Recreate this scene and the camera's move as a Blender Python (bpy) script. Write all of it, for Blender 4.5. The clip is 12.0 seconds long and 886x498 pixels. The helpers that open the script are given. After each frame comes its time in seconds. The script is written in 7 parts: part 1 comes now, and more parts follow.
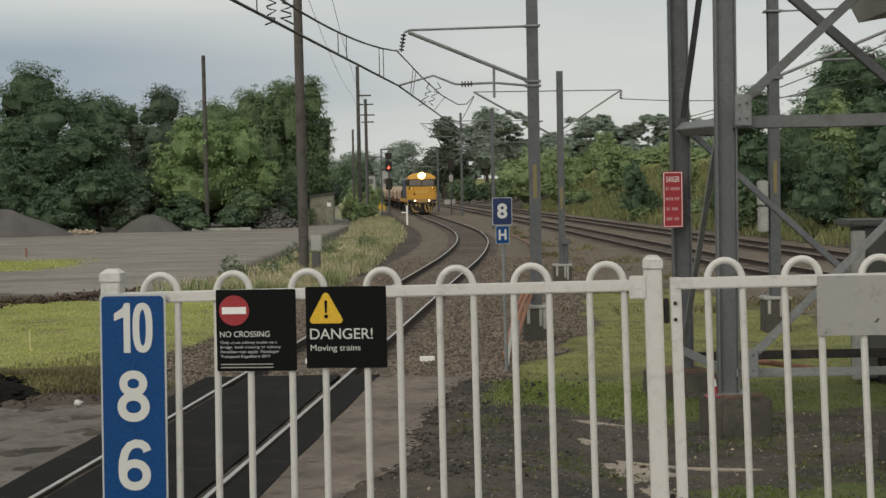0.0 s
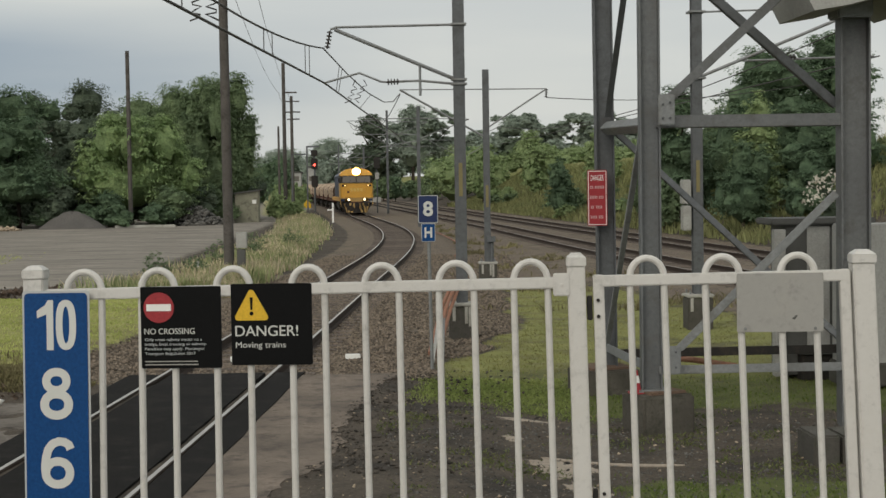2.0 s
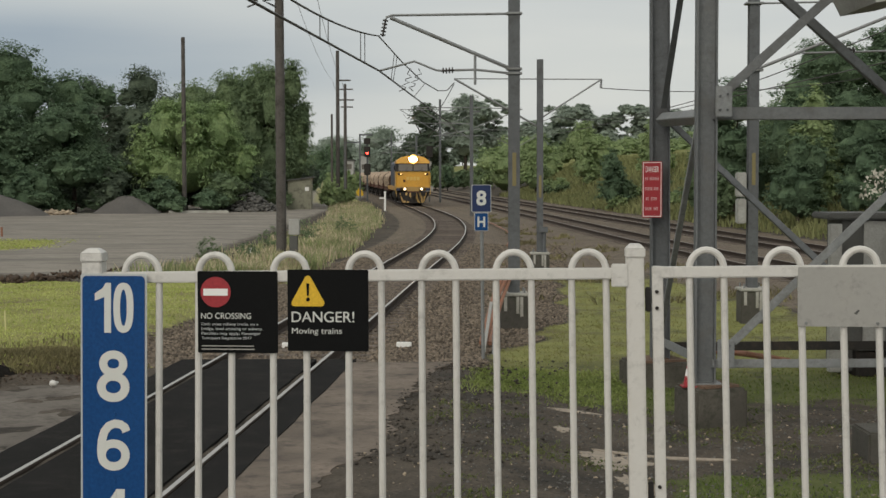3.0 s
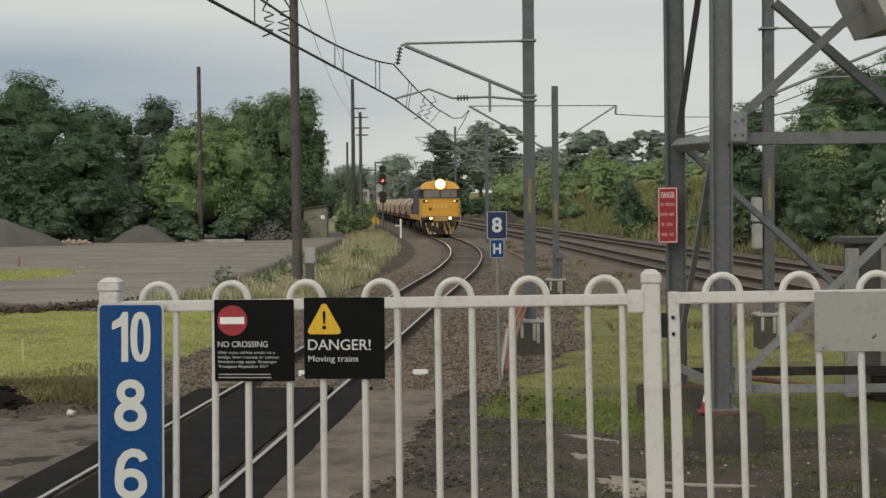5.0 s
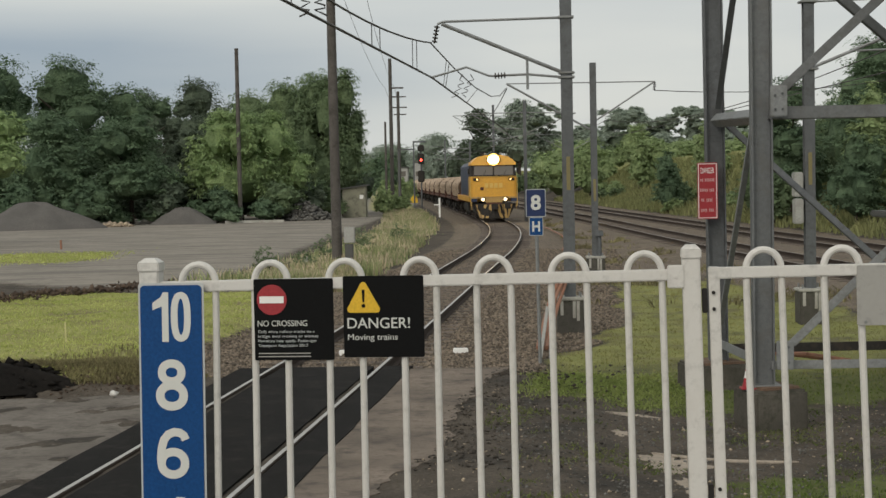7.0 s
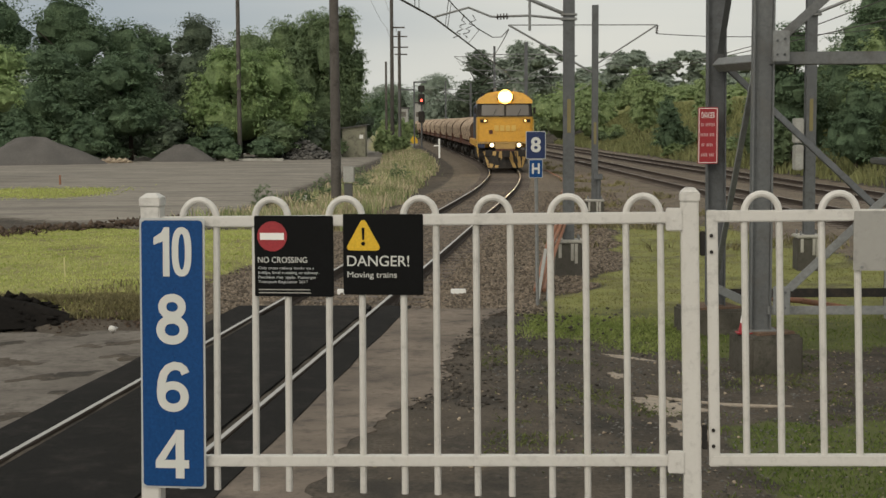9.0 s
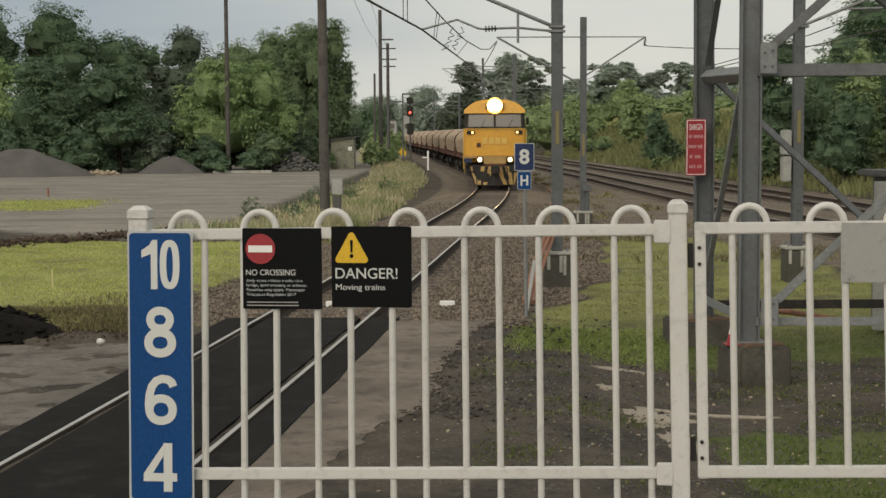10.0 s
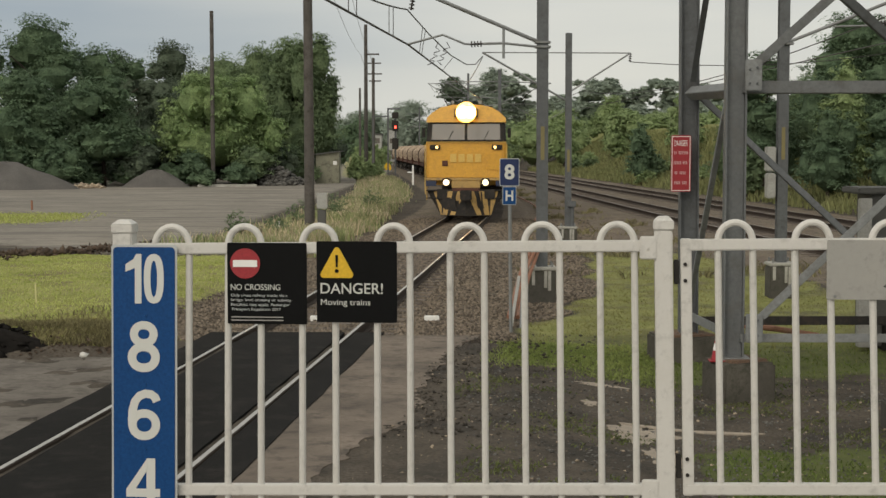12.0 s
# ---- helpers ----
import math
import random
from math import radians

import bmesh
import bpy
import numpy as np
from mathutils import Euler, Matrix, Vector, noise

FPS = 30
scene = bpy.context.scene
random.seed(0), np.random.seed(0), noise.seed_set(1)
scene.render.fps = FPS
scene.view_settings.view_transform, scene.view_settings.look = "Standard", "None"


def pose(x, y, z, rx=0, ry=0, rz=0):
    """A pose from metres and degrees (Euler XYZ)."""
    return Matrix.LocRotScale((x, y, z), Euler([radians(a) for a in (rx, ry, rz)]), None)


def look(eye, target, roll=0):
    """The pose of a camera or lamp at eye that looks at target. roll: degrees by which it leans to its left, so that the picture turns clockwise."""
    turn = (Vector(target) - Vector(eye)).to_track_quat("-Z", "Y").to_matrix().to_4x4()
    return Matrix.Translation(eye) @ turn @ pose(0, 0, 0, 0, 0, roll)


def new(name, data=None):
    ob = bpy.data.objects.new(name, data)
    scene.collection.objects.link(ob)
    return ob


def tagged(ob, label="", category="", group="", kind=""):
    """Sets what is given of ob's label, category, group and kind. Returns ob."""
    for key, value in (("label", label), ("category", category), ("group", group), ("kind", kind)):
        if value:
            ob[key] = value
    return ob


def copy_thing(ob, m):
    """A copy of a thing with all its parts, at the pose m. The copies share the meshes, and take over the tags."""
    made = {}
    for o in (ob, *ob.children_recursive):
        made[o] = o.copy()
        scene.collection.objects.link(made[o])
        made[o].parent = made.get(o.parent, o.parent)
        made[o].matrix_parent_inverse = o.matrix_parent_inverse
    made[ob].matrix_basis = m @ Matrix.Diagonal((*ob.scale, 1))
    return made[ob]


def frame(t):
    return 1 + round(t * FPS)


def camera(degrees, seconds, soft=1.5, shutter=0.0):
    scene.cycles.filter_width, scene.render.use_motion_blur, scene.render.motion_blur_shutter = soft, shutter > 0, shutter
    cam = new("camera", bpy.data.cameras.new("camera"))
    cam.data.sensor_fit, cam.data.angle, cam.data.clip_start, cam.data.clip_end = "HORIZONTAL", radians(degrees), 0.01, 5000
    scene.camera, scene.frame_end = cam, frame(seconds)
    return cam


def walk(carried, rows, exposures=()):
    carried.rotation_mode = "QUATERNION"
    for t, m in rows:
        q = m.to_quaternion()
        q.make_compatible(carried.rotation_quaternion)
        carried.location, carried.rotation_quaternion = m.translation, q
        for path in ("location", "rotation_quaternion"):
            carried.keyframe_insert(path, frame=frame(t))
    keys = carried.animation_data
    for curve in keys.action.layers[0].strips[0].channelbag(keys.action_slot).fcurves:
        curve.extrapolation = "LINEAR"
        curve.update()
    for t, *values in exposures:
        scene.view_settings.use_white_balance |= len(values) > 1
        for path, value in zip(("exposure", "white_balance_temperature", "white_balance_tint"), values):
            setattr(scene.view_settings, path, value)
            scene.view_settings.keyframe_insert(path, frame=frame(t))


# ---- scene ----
cam = camera(33.0, 12.0, soft=1.5)
PATH = [
    (0.0, pose(0.0146, 0.0127, 2.5547, 87.669, 1.099, 0.207)),
    (0.5, pose(0.0143, -0.0063, 2.5514, 86.706, 1.316, -0.686)),
    (1.0, pose(0.0148, 0.0002, 2.5547, 87.515, 1.334, -0.975)),
    (1.5, pose(0.0209, -0.0190, 2.5536, 87.438, 0.828, -2.185)),
    (2.0, pose(0.0158, -0.0179, 2.5545, 87.535, 0.873, -2.624)),
    (2.5, pose(0.0111, -0.0039, 2.5523, 87.326, 0.969, -1.375)),
    (3.0, pose(-0.0076, 0.0121, 2.5488, 87.150, 0.104, -0.632)),
    (4.8, pose(0.0011, -0.0153, 2.5521, 88.080, 0.671, 0.066)),
    (5.0, pose(-0.0067, 0.0041, 2.5491, 88.193, 0.512, -0.037)),
    (5.5, pose(0.0000, 0.0000, 2.5500, 88.102, 0.885, -0.029)),
    (6.0, pose(-0.0036, 0.0011, 2.5433, 87.584, 0.908, 0.173)),
    (6.5, pose(-0.0034, 0.0152, 2.5446, 87.526, 1.080, 0.644)),
    (7.0, pose(-0.0044, 0.0154, 2.5432, 87.405, 1.155, 1.440)),
    (7.2, pose(-0.0008, 0.0078, 2.5431, 86.695, 1.188, 1.090)),
    (8.8, pose(-0.0073, -0.0189, 2.5379, 85.206, 0.264, 1.537)),
    (9.0, pose(-0.0076, -0.0167, 2.5378, 85.155, 0.279, 1.444)),
    (9.5, pose(-0.0097, -0.0145, 2.5376, 85.528, 0.350, 1.341)),
    (10.0, pose(-0.0060, -0.0164, 2.5396, 85.605, 0.326, 1.010)),
    (10.5, pose(-0.0046, -0.0100, 2.5392, 85.967, 0.308, 0.720)),
    (11.0, pose(-0.0041, -0.0157, 2.5381, 86.211, 0.062, 0.385)),
    (11.5, pose(-0.0044, -0.0112, 2.5371, 86.068, 0.017, 0.349)),
    (12.0, pose(-0.0101, -0.0016, 2.5409, 86.169, 0.025, 0.439)),
]
walk(cam, PATH, [(0.0, -0.02, 6680.0, 8.0), (7.0, 0.04, 6700.0, 8.0), (9.0, 0.06, 7000.0, 8.5), (12.0, 0.06, 7000.0, 8.5)])

# ---------------------------------------------------------------- light
SUN_EL, SUN_AZ = 32.0, 205.0
world = bpy.data.worlds.new("overcast_sky")
scene.world = world
world.use_nodes = True
wn, wl = world.node_tree.nodes, world.node_tree.links
wn.clear()
w_out, w_bg = wn.new("ShaderNodeOutputWorld"), wn.new("ShaderNodeBackground")
w_sky = wn.new("ShaderNodeTexSky")
w_sky.sky_type, w_sky.sun_disc = "NISHITA", False
w_sky.sun_elevation, w_sky.sun_rotation = radians(SUN_EL), radians(SUN_AZ)
w_co, w_map, w_noise, w_ramp = (wn.new("ShaderNodeTexCoord"), wn.new("ShaderNodeMapping"),
                                wn.new("ShaderNodeTexNoise"), wn.new("ShaderNodeValToRGB"))
w_map.inputs["Scale"].default_value = (3.0, 3.0, 22.0)
w_noise.inputs["Scale"].default_value, w_noise.inputs["Detail"].default_value = 1.3, 4.0
w_noise.inputs["Roughness"].default_value = 0.45
el = w_ramp.color_ramp.elements
el[0].position, el[0].color = 0.36, (3.7, 4.3, 5.0, 1)
el[1].position, el[1].color = 0.58, (6.5, 6.65, 6.55, 1)
# layered cloud: a bluish band low over the horizon between paler sheets
w_sep, w_band = wn.new("ShaderNodeSeparateXYZ"), wn.new("ShaderNodeValToRGB")
be = w_band.color_ramp.elements
be[0].position, be[0].color = 0.0, (6.6, 6.9, 7.0, 1)
be[1].position, be[1].color = 1.0, (6.6, 6.7, 6.6, 1)
for pos, col in ((0.03, (5.6, 6.0, 6.3, 1)), (0.055, (2.7, 3.4, 4.3, 1)), (0.092, (2.9, 3.55, 4.4, 1)), (0.122, (6.6, 6.8, 6.7, 1)), (0.2, (6.6, 6.7, 6.6, 1))):
    e = be.new(pos)
    e.color = col
w_mix, w_mix2 = wn.new("ShaderNodeMix"), wn.new("ShaderNodeMix")
for m_ in (w_mix, w_mix2):
    m_.data_type = "RGBA"
w_mix.inputs[0].default_value, w_mix2.inputs[0].default_value = 0.82, 0.93
w_side, w_plain = wn.new("ShaderNodeMapRange"), wn.new("ShaderNodeMix")
w_plain.data_type = "RGBA"
w_side.inputs["From Min"].default_value, w_side.inputs["From Max"].default_value = -0.24, 0.04
w_plain.inputs[7].default_value = (6.4, 6.55, 6.5, 1)
wl.new(w_sep.outputs["X"], w_side.inputs["Value"])
wl.new(w_side.outputs[0], w_plain.inputs[0])
wl.new(w_band.outputs["Color"], w_plain.inputs[6])
wl.new(w_co.outputs["Generated"], w_map.inputs["Vector"])
wl.new(w_map.outputs["Vector"], w_noise.inputs["Vector"])
wl.new(w_noise.outputs["Fac"], w_ramp.inputs["Fac"])
wl.new(w_co.outputs["Generated"], w_sep.inputs[0])
wl.new(w_sep.outputs["Z"], w_band.inputs["Fac"])
wl.new(w_ramp.outputs["Color"], w_mix.inputs[6])
wl.new(w_plain.outputs[2], w_mix.inputs[7])
wl.new(w_sky.outputs["Color"], w_mix2.inputs[6])
wl.new(w_mix.outputs[2], w_mix2.inputs[7])
wl.new(w_mix2.outputs[2], w_bg.inputs["Color"])
w_bg.inputs["Strength"].default_value = 0.1
wl.new(w_bg.outputs[0], w_out.inputs[0])
sun_data = bpy.data.lights.new("sun", "SUN")
sun_data.energy, sun_data.angle, sun_data.color = 1.5, radians(50), (1.0, 0.94, 0.85)
sun = new("sun", sun_data)
az, elv = radians(SUN_AZ), radians(SUN_EL)
sun.matrix_world = look((math.sin(az) * math.cos(elv) * 50, math.cos(az) * math.cos(elv) * 50, math.sin(elv) * 50), (0, 0, 0))
scene.view_settings.exposure = 0.0

# ---------------------------------------------------------------- materials


def shader(name):
    m = bpy.data.materials.new(name)
    m.use_nodes = True
    n = m.node_tree.nodes
    return m, n, m.node_tree.links, n["Principled BSDF"]


def noise_node(n, l, co, scale, detail=4.0, rough=0.55):
    t = n.new("ShaderNodeTexNoise")
    t.inputs["Scale"].default_value, t.inputs["Detail"].default_value, t.inputs["Roughness"].default_value = scale, detail, rough
    l.new(co, t.inputs["Vector"])
    return t.outputs["Fac"]


def mix_col(n, l, fac, a, b):
    m = n.new("ShaderNodeMix")
    m.data_type = "RGBA"
    for sock, v in ((m.inputs[0], fac), (m.inputs[6], a), (m.inputs[7], b)):
        if isinstance(v, (int, float)):
            sock.default_value = v
        elif isinstance(v, tuple):
            sock.default_value = (*v, 1)
        else:
            l.new(v, sock)
    return m.outputs[2]


def span(n, l, fac, lo, hi):
    r = n.new("ShaderNodeMapRange")
    r.inputs["From Min"].default_value, r.inputs["From Max"].default_value = lo, hi
    l.new(fac, r.inputs["Value"])
    return r.outputs[0]


def surface(name, base, other, rough=0.7, metal=0.0, coarse=1.5, fine=30.0, bump=0.2, stain=None, island=0.0, per_object=0.0, grain=0.62, gloss=0.4):
    """Two colours mixed at two scales, relief and, where given, stains of a third colour."""
    m, n, l, b = shader(name)
    co = n.new("ShaderNodeTexCoord").outputs["Object"]
    big, small = noise_node(n, l, co, coarse), noise_node(n, l, co, fine, 6.0, 0.65)
    c = mix_col(n, l, span(n, l, big, 0.35, 0.65), base, other)
    c = mix_col(n, l, span(n, l, small, 0.3, 0.8), c, tuple(grain * v for v in base))
    if stain:
        c = mix_col(n, l, span(n, l, noise_node(n, l, co, coarse * 2.7, 8.0, 0.75), 0.50, 0.68), c, stain)
        c = mix_col(n, l, span(n, l, noise_node(n, l, co, coarse * 9.0, 6.0, 0.75), 0.52, 0.75), c, tuple(0.7 * v for v in other))
    if island or per_object:
        src = n.new("ShaderNodeNewGeometry").outputs["Random Per Island"] if island else n.new("ShaderNodeObjectInfo").outputs["Random"]
        hs = n.new("ShaderNodeHueSaturation")
        r = n.new("ShaderNodeMapRange")
        amount = island or per_object
        r.inputs["To Min"].default_value, r.inputs["To Max"].default_value = 1 - amount, 1 + amount
        l.new(src, r.inputs["Value"])
        l.new(r.outputs[0], hs.inputs["Value"])
        l.new(c, hs.inputs["Color"])
        c = hs.outputs["Color"]
    l.new(c, b.inputs["Base Color"])
    b.inputs["Roughness"].default_value, b.inputs["Metallic"].default_value = rough, metal
    b.inputs["Specular IOR Level"].default_value = gloss
    if bump:
        bp = n.new("ShaderNodeBump")
        bp.inputs["Strength"].default_value, bp.inputs["Distance"].default_value = bump, 0.02
        l.new(small, bp.inputs["Height"])
        l.new(bp.outputs[0], b.inputs["Normal"])
    return m


def leaf_material(name, dark, light, amount=0.2, mottled=False):
    m, n, l, b = shader(name)
    geo = n.new("ShaderNodeNewGeometry")
    co = n.new("ShaderNodeTexCoord").outputs["Object"]
    c = mix_col(n, l, span(n, l, noise_node(n, l, co, 0.55, 3.0), 0.35, 0.65), dark, light)
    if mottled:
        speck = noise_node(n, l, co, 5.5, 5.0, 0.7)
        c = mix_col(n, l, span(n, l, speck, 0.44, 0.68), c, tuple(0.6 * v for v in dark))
        bp = n.new("ShaderNodeBump")
        bp.inputs["Strength"].default_value, bp.inputs["Distance"].default_value = 0.6, 0.12
        l.new(speck, bp.inputs["Height"])
        l.new(bp.outputs[0], b.inputs["Normal"])
    hs, r = n.new("ShaderNodeHueSaturation"), n.new("ShaderNodeMapRange")
    r.inputs["To Min"].default_value, r.inputs["To Max"].default_value = 1 - amount, 1 + amount
    l.new(geo.outputs["Random Per Island"], r.inputs["Value"])
    l.new(r.outputs[0], hs.inputs["Value"])
    l.new(c, hs.inputs["Color"])
    l.new(hs.outputs["Color"], b.inputs["Base Color"])
    b.inputs["Roughness"].default_value = 0.75
    b.inputs["Specular IOR Level"].default_value = 0.2
    tr, mx = n.new("ShaderNodeBsdfTranslucent"), n.new("ShaderNodeMixShader")
    l.new(hs.outputs["Color"], tr.inputs["Color"])
    mx.inputs[0].default_value = 0.42
    l.new(b.outputs[0], mx.inputs[1])
    l.new(tr.outputs[0], mx.inputs[2])
    l.new(mx.outputs[0], n["Material Output"].inputs["Surface"])
    return m


def glow_material(name, col, strength):
    m, n, l, b = shader(name)
    b.inputs["Base Color"].default_value = (*col, 1)
    b.inputs["Emission Color"].default_value = (*col, 1)
    b.inputs["Emission Strength"].default_value = strength
    return m


WHITE_PAINT = surface("white_powder_coat", (0.60, 0.588, 0.558), (0.58, 0.568, 0.54), 0.38, 0, 2.0, 60, 0.02, (0.55, 0.535, 0.50), grain=0.93)
WHITE_MARK = surface("white_sign_paint", (0.8, 0.8, 0.78), (0.77, 0.77, 0.75), 0.5, 0, 6, 90, 0.0, grain=0.95)
SIGN_EDGE = surface("grey_white_sign_edge", (0.46, 0.48, 0.48), (0.42, 0.44, 0.44), 0.5, 0, 6, 90, 0.0, grain=0.95)
NUMERAL_WHITE = surface("reflective_numeral_white", (0.60, 0.61, 0.58), (0.57, 0.58, 0.55), 0.5, 0, 6, 90, 0.0, grain=0.95)
SIGN_BLUE = surface("blue_sign_enamel", (0.005, 0.060, 0.205), (0.006, 0.065, 0.222), 0.5, 0, 3, 80, 0.02, gloss=0.2)
SIGN_NAVY = surface("navy_sign_enamel", (0.012, 0.028, 0.10), (0.014, 0.032, 0.12), 0.4, 0, 3, 80, 0.02)
SIGN_BLACK = surface("black_sign_enamel", (0.0035, 0.004, 0.0042), (0.005, 0.0055, 0.006), 0.6, 0, 3, 80, 0.02, gloss=0.12)
SIGN_RED = surface("red_sign_enamel", (0.37, 0.030, 0.040), (0.33, 0.028, 0.036), 0.45, 0, 3, 80, 0.02)
TAG_OLIVE = surface("faded_yellow_tag", (0.25, 0.21, 0.09), (0.20, 0.17, 0.08), 0.6, 0, 3, 60, 0.02)
SIGN_PINK = surface("faded_pink_lettering", (0.56, 0.36, 0.36), (0.50, 0.32, 0.32), 0.5, 0, 6, 90, 0.0, grain=0.95)
SIGN_YELLOW = surface("yellow_sign_enamel", (0.80, 0.50, 0.03), (0.74, 0.46, 0.03), 0.45, 0, 3, 80, 0.02)
PLATE_GREY = surface("bare_aluminium_plate", (0.35, 0.345, 0.325), (0.335, 0.33, 0.31), 0.5, 0.2, 2, 50, 0.02, (0.35, 0.34, 0.315), grain=0.9)
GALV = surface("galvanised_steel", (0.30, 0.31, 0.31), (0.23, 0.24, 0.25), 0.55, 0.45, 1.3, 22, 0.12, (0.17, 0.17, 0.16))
# two darker copies of the galvanised steel, with shade put into the colour
GALV_SHADE = surface("shaded_galvanised_steel", (0.19, 0.197, 0.20), (0.145, 0.15, 0.155), 0.6, 0.35, 1.3, 22, 0.12, (0.11, 0.11, 0.105))
GALV_LEG_SHADE = surface("shaded_galvanised_leg", (0.185, 0.195, 0.20), (0.140, 0.148, 0.155), 0.58, 0.4, 1.3, 22, 0.12, (0.13, 0.13, 0.125))
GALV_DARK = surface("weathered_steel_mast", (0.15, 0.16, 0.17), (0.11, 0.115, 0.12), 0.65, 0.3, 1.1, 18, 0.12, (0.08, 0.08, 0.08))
TIMBER = surface("weathered_timber_pole", (0.125, 0.114, 0.104), (0.085, 0.077, 0.070), 0.9, 0, 1.2, 26, 0.4, (0.04, 0.034, 0.03))
RAIL_TOP = surface("polished_rail_head", (0.60, 0.58, 0.55), (0.52, 0.50, 0.47), 0.34, 0.85, 3, 60, 0.03)
RAIL_RUST = surface("rusted_rail_web", (0.058, 0.041, 0.031), (0.042, 0.030, 0.024), 0.9, 0.1, 3, 50, 0.2)
SLEEPER = surface("stained_sleeper", (0.17, 0.14, 0.12), (0.12, 0.10, 0.085), 0.95, 0, 3, 40, 0.3, per_object=0.25)
STONES = surface("ballast_stone", (0.210, 0.170, 0.130), (0.140, 0.113, 0.088), 0.95, 0, 4, 40, 0.2, island=0.65)
PANEL_BLACK = surface("dark_rubber_asphalt", (0.0125, 0.012, 0.0115), (0.018, 0.017, 0.016), 0.95, 0, 0.9, 60, 0.3, (0.030, 0.027, 0.025), gloss=0.12)
CONCRETE = surface("worn_concrete", (0.262, 0.216, 0.178), (0.128, 0.108, 0.091), 0.92, 0, 0.9, 24, 0.5, (0.082, 0.071, 0.062), gloss=0.15)
CONCRETE_DARK = surface("old_concrete_footing", (0.105, 0.098, 0.085), (0.066, 0.062, 0.054), 0.95, 0, 2.2, 24, 0.35, (0.06, 0.065, 0.045))
WIRE = surface("copper_wire", (0.10, 0.095, 0.09), (0.08, 0.075, 0.07), 0.6, 0.5, 2, 30, 0.0)
CERAMIC = surface("brown_insulator", (0.04, 0.035, 0.033), (0.03, 0.026, 0.024), 0.35, 0, 3, 40, 0.0)
ORANGE_PIPE = surface("orange_conduit", (0.33, 0.15, 0.09), (0.27, 0.14, 0.095), 0.7, 0, 2, 30, 0.1, (0.22, 0.14, 0.10))
CABINET_GREY = surface("pale_grey_cabinet", (0.42, 0.42, 0.40), (0.36, 0.36, 0.34), 0.6, 0.1, 1.5, 40, 0.05, (0.28, 0.27, 0.25))
CABINET_DARK = surface("dark_grey_cabinet", (0.11, 0.11, 0.105), (0.085, 0.085, 0.08), 0.7, 0.1, 1.5, 40, 0.08)
HUT_WALL = surface("olive_hut_paint", (0.30, 0.295, 0.22), (0.25, 0.245, 0.185), 0.85, 0, 1, 20, 0.1, (0.09, 0.085, 0.07))
LOCO_YELLOW = surface("locomotive_yellow", (0.78, 0.41, 0.055), (0.70, 0.37, 0.05), 0.4, 0, 1.2, 25, 0.03, (0.52, 0.27, 0.05))
LOCO_WORN = surface("worn_dusty_yellow", (0.56, 0.36, 0.12), (0.42, 0.27, 0.10), 0.6, 0, 2.5, 25, 0.05, (0.20, 0.14, 0.08))
LOCO_BLUE = surface("locomotive_dark_blue", (0.030, 0.042, 0.09), (0.024, 0.034, 0.07), 0.45, 0, 1.2, 25, 0.03)
LOCO_BLACK = surface("locomotive_underframe", (0.022, 0.021, 0.020), (0.035, 0.030, 0.026), 0.8, 0.1, 2, 30, 0.15, (0.06, 0.045, 0.035))
LOCO_PALE = surface("faded_number_paint", (0.76, 0.50, 0.13), (0.72, 0.47, 0.12), 0.5, 0, 4, 40, 0.0)
WAGON_TAN = surface("dusty_brown_wagon", (0.12, 0.078, 0.055), (0.085, 0.056, 0.04), 0.85, 0.05, 1.0, 20, 0.1, (0.08, 0.05, 0.035))
WAGON_RIB = surface("pale_wagon_hoop", (0.56, 0.44, 0.33), (0.44, 0.33, 0.24), 0.85, 0.05, 1.0, 20, 0.1, (0.20, 0.12, 0.075))
WAGON_RED = surface("oxide_wagon_frame", (0.14, 0.06, 0.04), (0.09, 0.045, 0.035), 0.85, 0.1, 1.2, 20, 0.1)
GRAVEL_PILE = surface("grey_gravel_heap", (0.135, 0.126, 0.118), (0.100, 0.094, 0.089), 0.95, 0, 0.7, 9, 0.6)
DIRT_CLOD = surface("turned_earth", (0.10, 0.07, 0.05), (0.07, 0.05, 0.037), 0.98, 0, 3, 25, 0.5, island=0.4)
RUBBLE = surface("broken_rubble", (0.15, 0.145, 0.135), (0.09, 0.088, 0.082), 0.95, 0, 2, 12, 0.4, island=0.5)
SANDSTONE = surface("pale_rubble", (0.42, 0.34, 0.25), (0.33, 0.27, 0.2), 0.95, 0, 2, 14, 0.3, island=0.3)
LITTER = surface("dark_litter", (0.055, 0.047, 0.039), (0.085, 0.072, 0.058), 0.95, 0, 4, 30, 0.3, island=0.55)
PEG_PALE = surface("pale_yellow_peg", (0.70, 0.66, 0.34), (0.62, 0.58, 0.30), 0.6, 0, 5, 40, 0.0)
BARK = surface("tree_bark", (0.07, 0.055, 0.042), (0.045, 0.037, 0.03), 0.95, 0, 2, 18, 0.5)
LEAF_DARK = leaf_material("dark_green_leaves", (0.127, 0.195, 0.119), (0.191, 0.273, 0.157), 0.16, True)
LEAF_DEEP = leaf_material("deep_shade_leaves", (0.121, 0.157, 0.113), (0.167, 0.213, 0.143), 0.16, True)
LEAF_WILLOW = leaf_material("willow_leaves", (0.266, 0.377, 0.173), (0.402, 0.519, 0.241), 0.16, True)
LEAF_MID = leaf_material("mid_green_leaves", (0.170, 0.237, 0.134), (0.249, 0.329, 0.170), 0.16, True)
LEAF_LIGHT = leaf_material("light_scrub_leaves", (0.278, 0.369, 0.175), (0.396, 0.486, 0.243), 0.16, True)
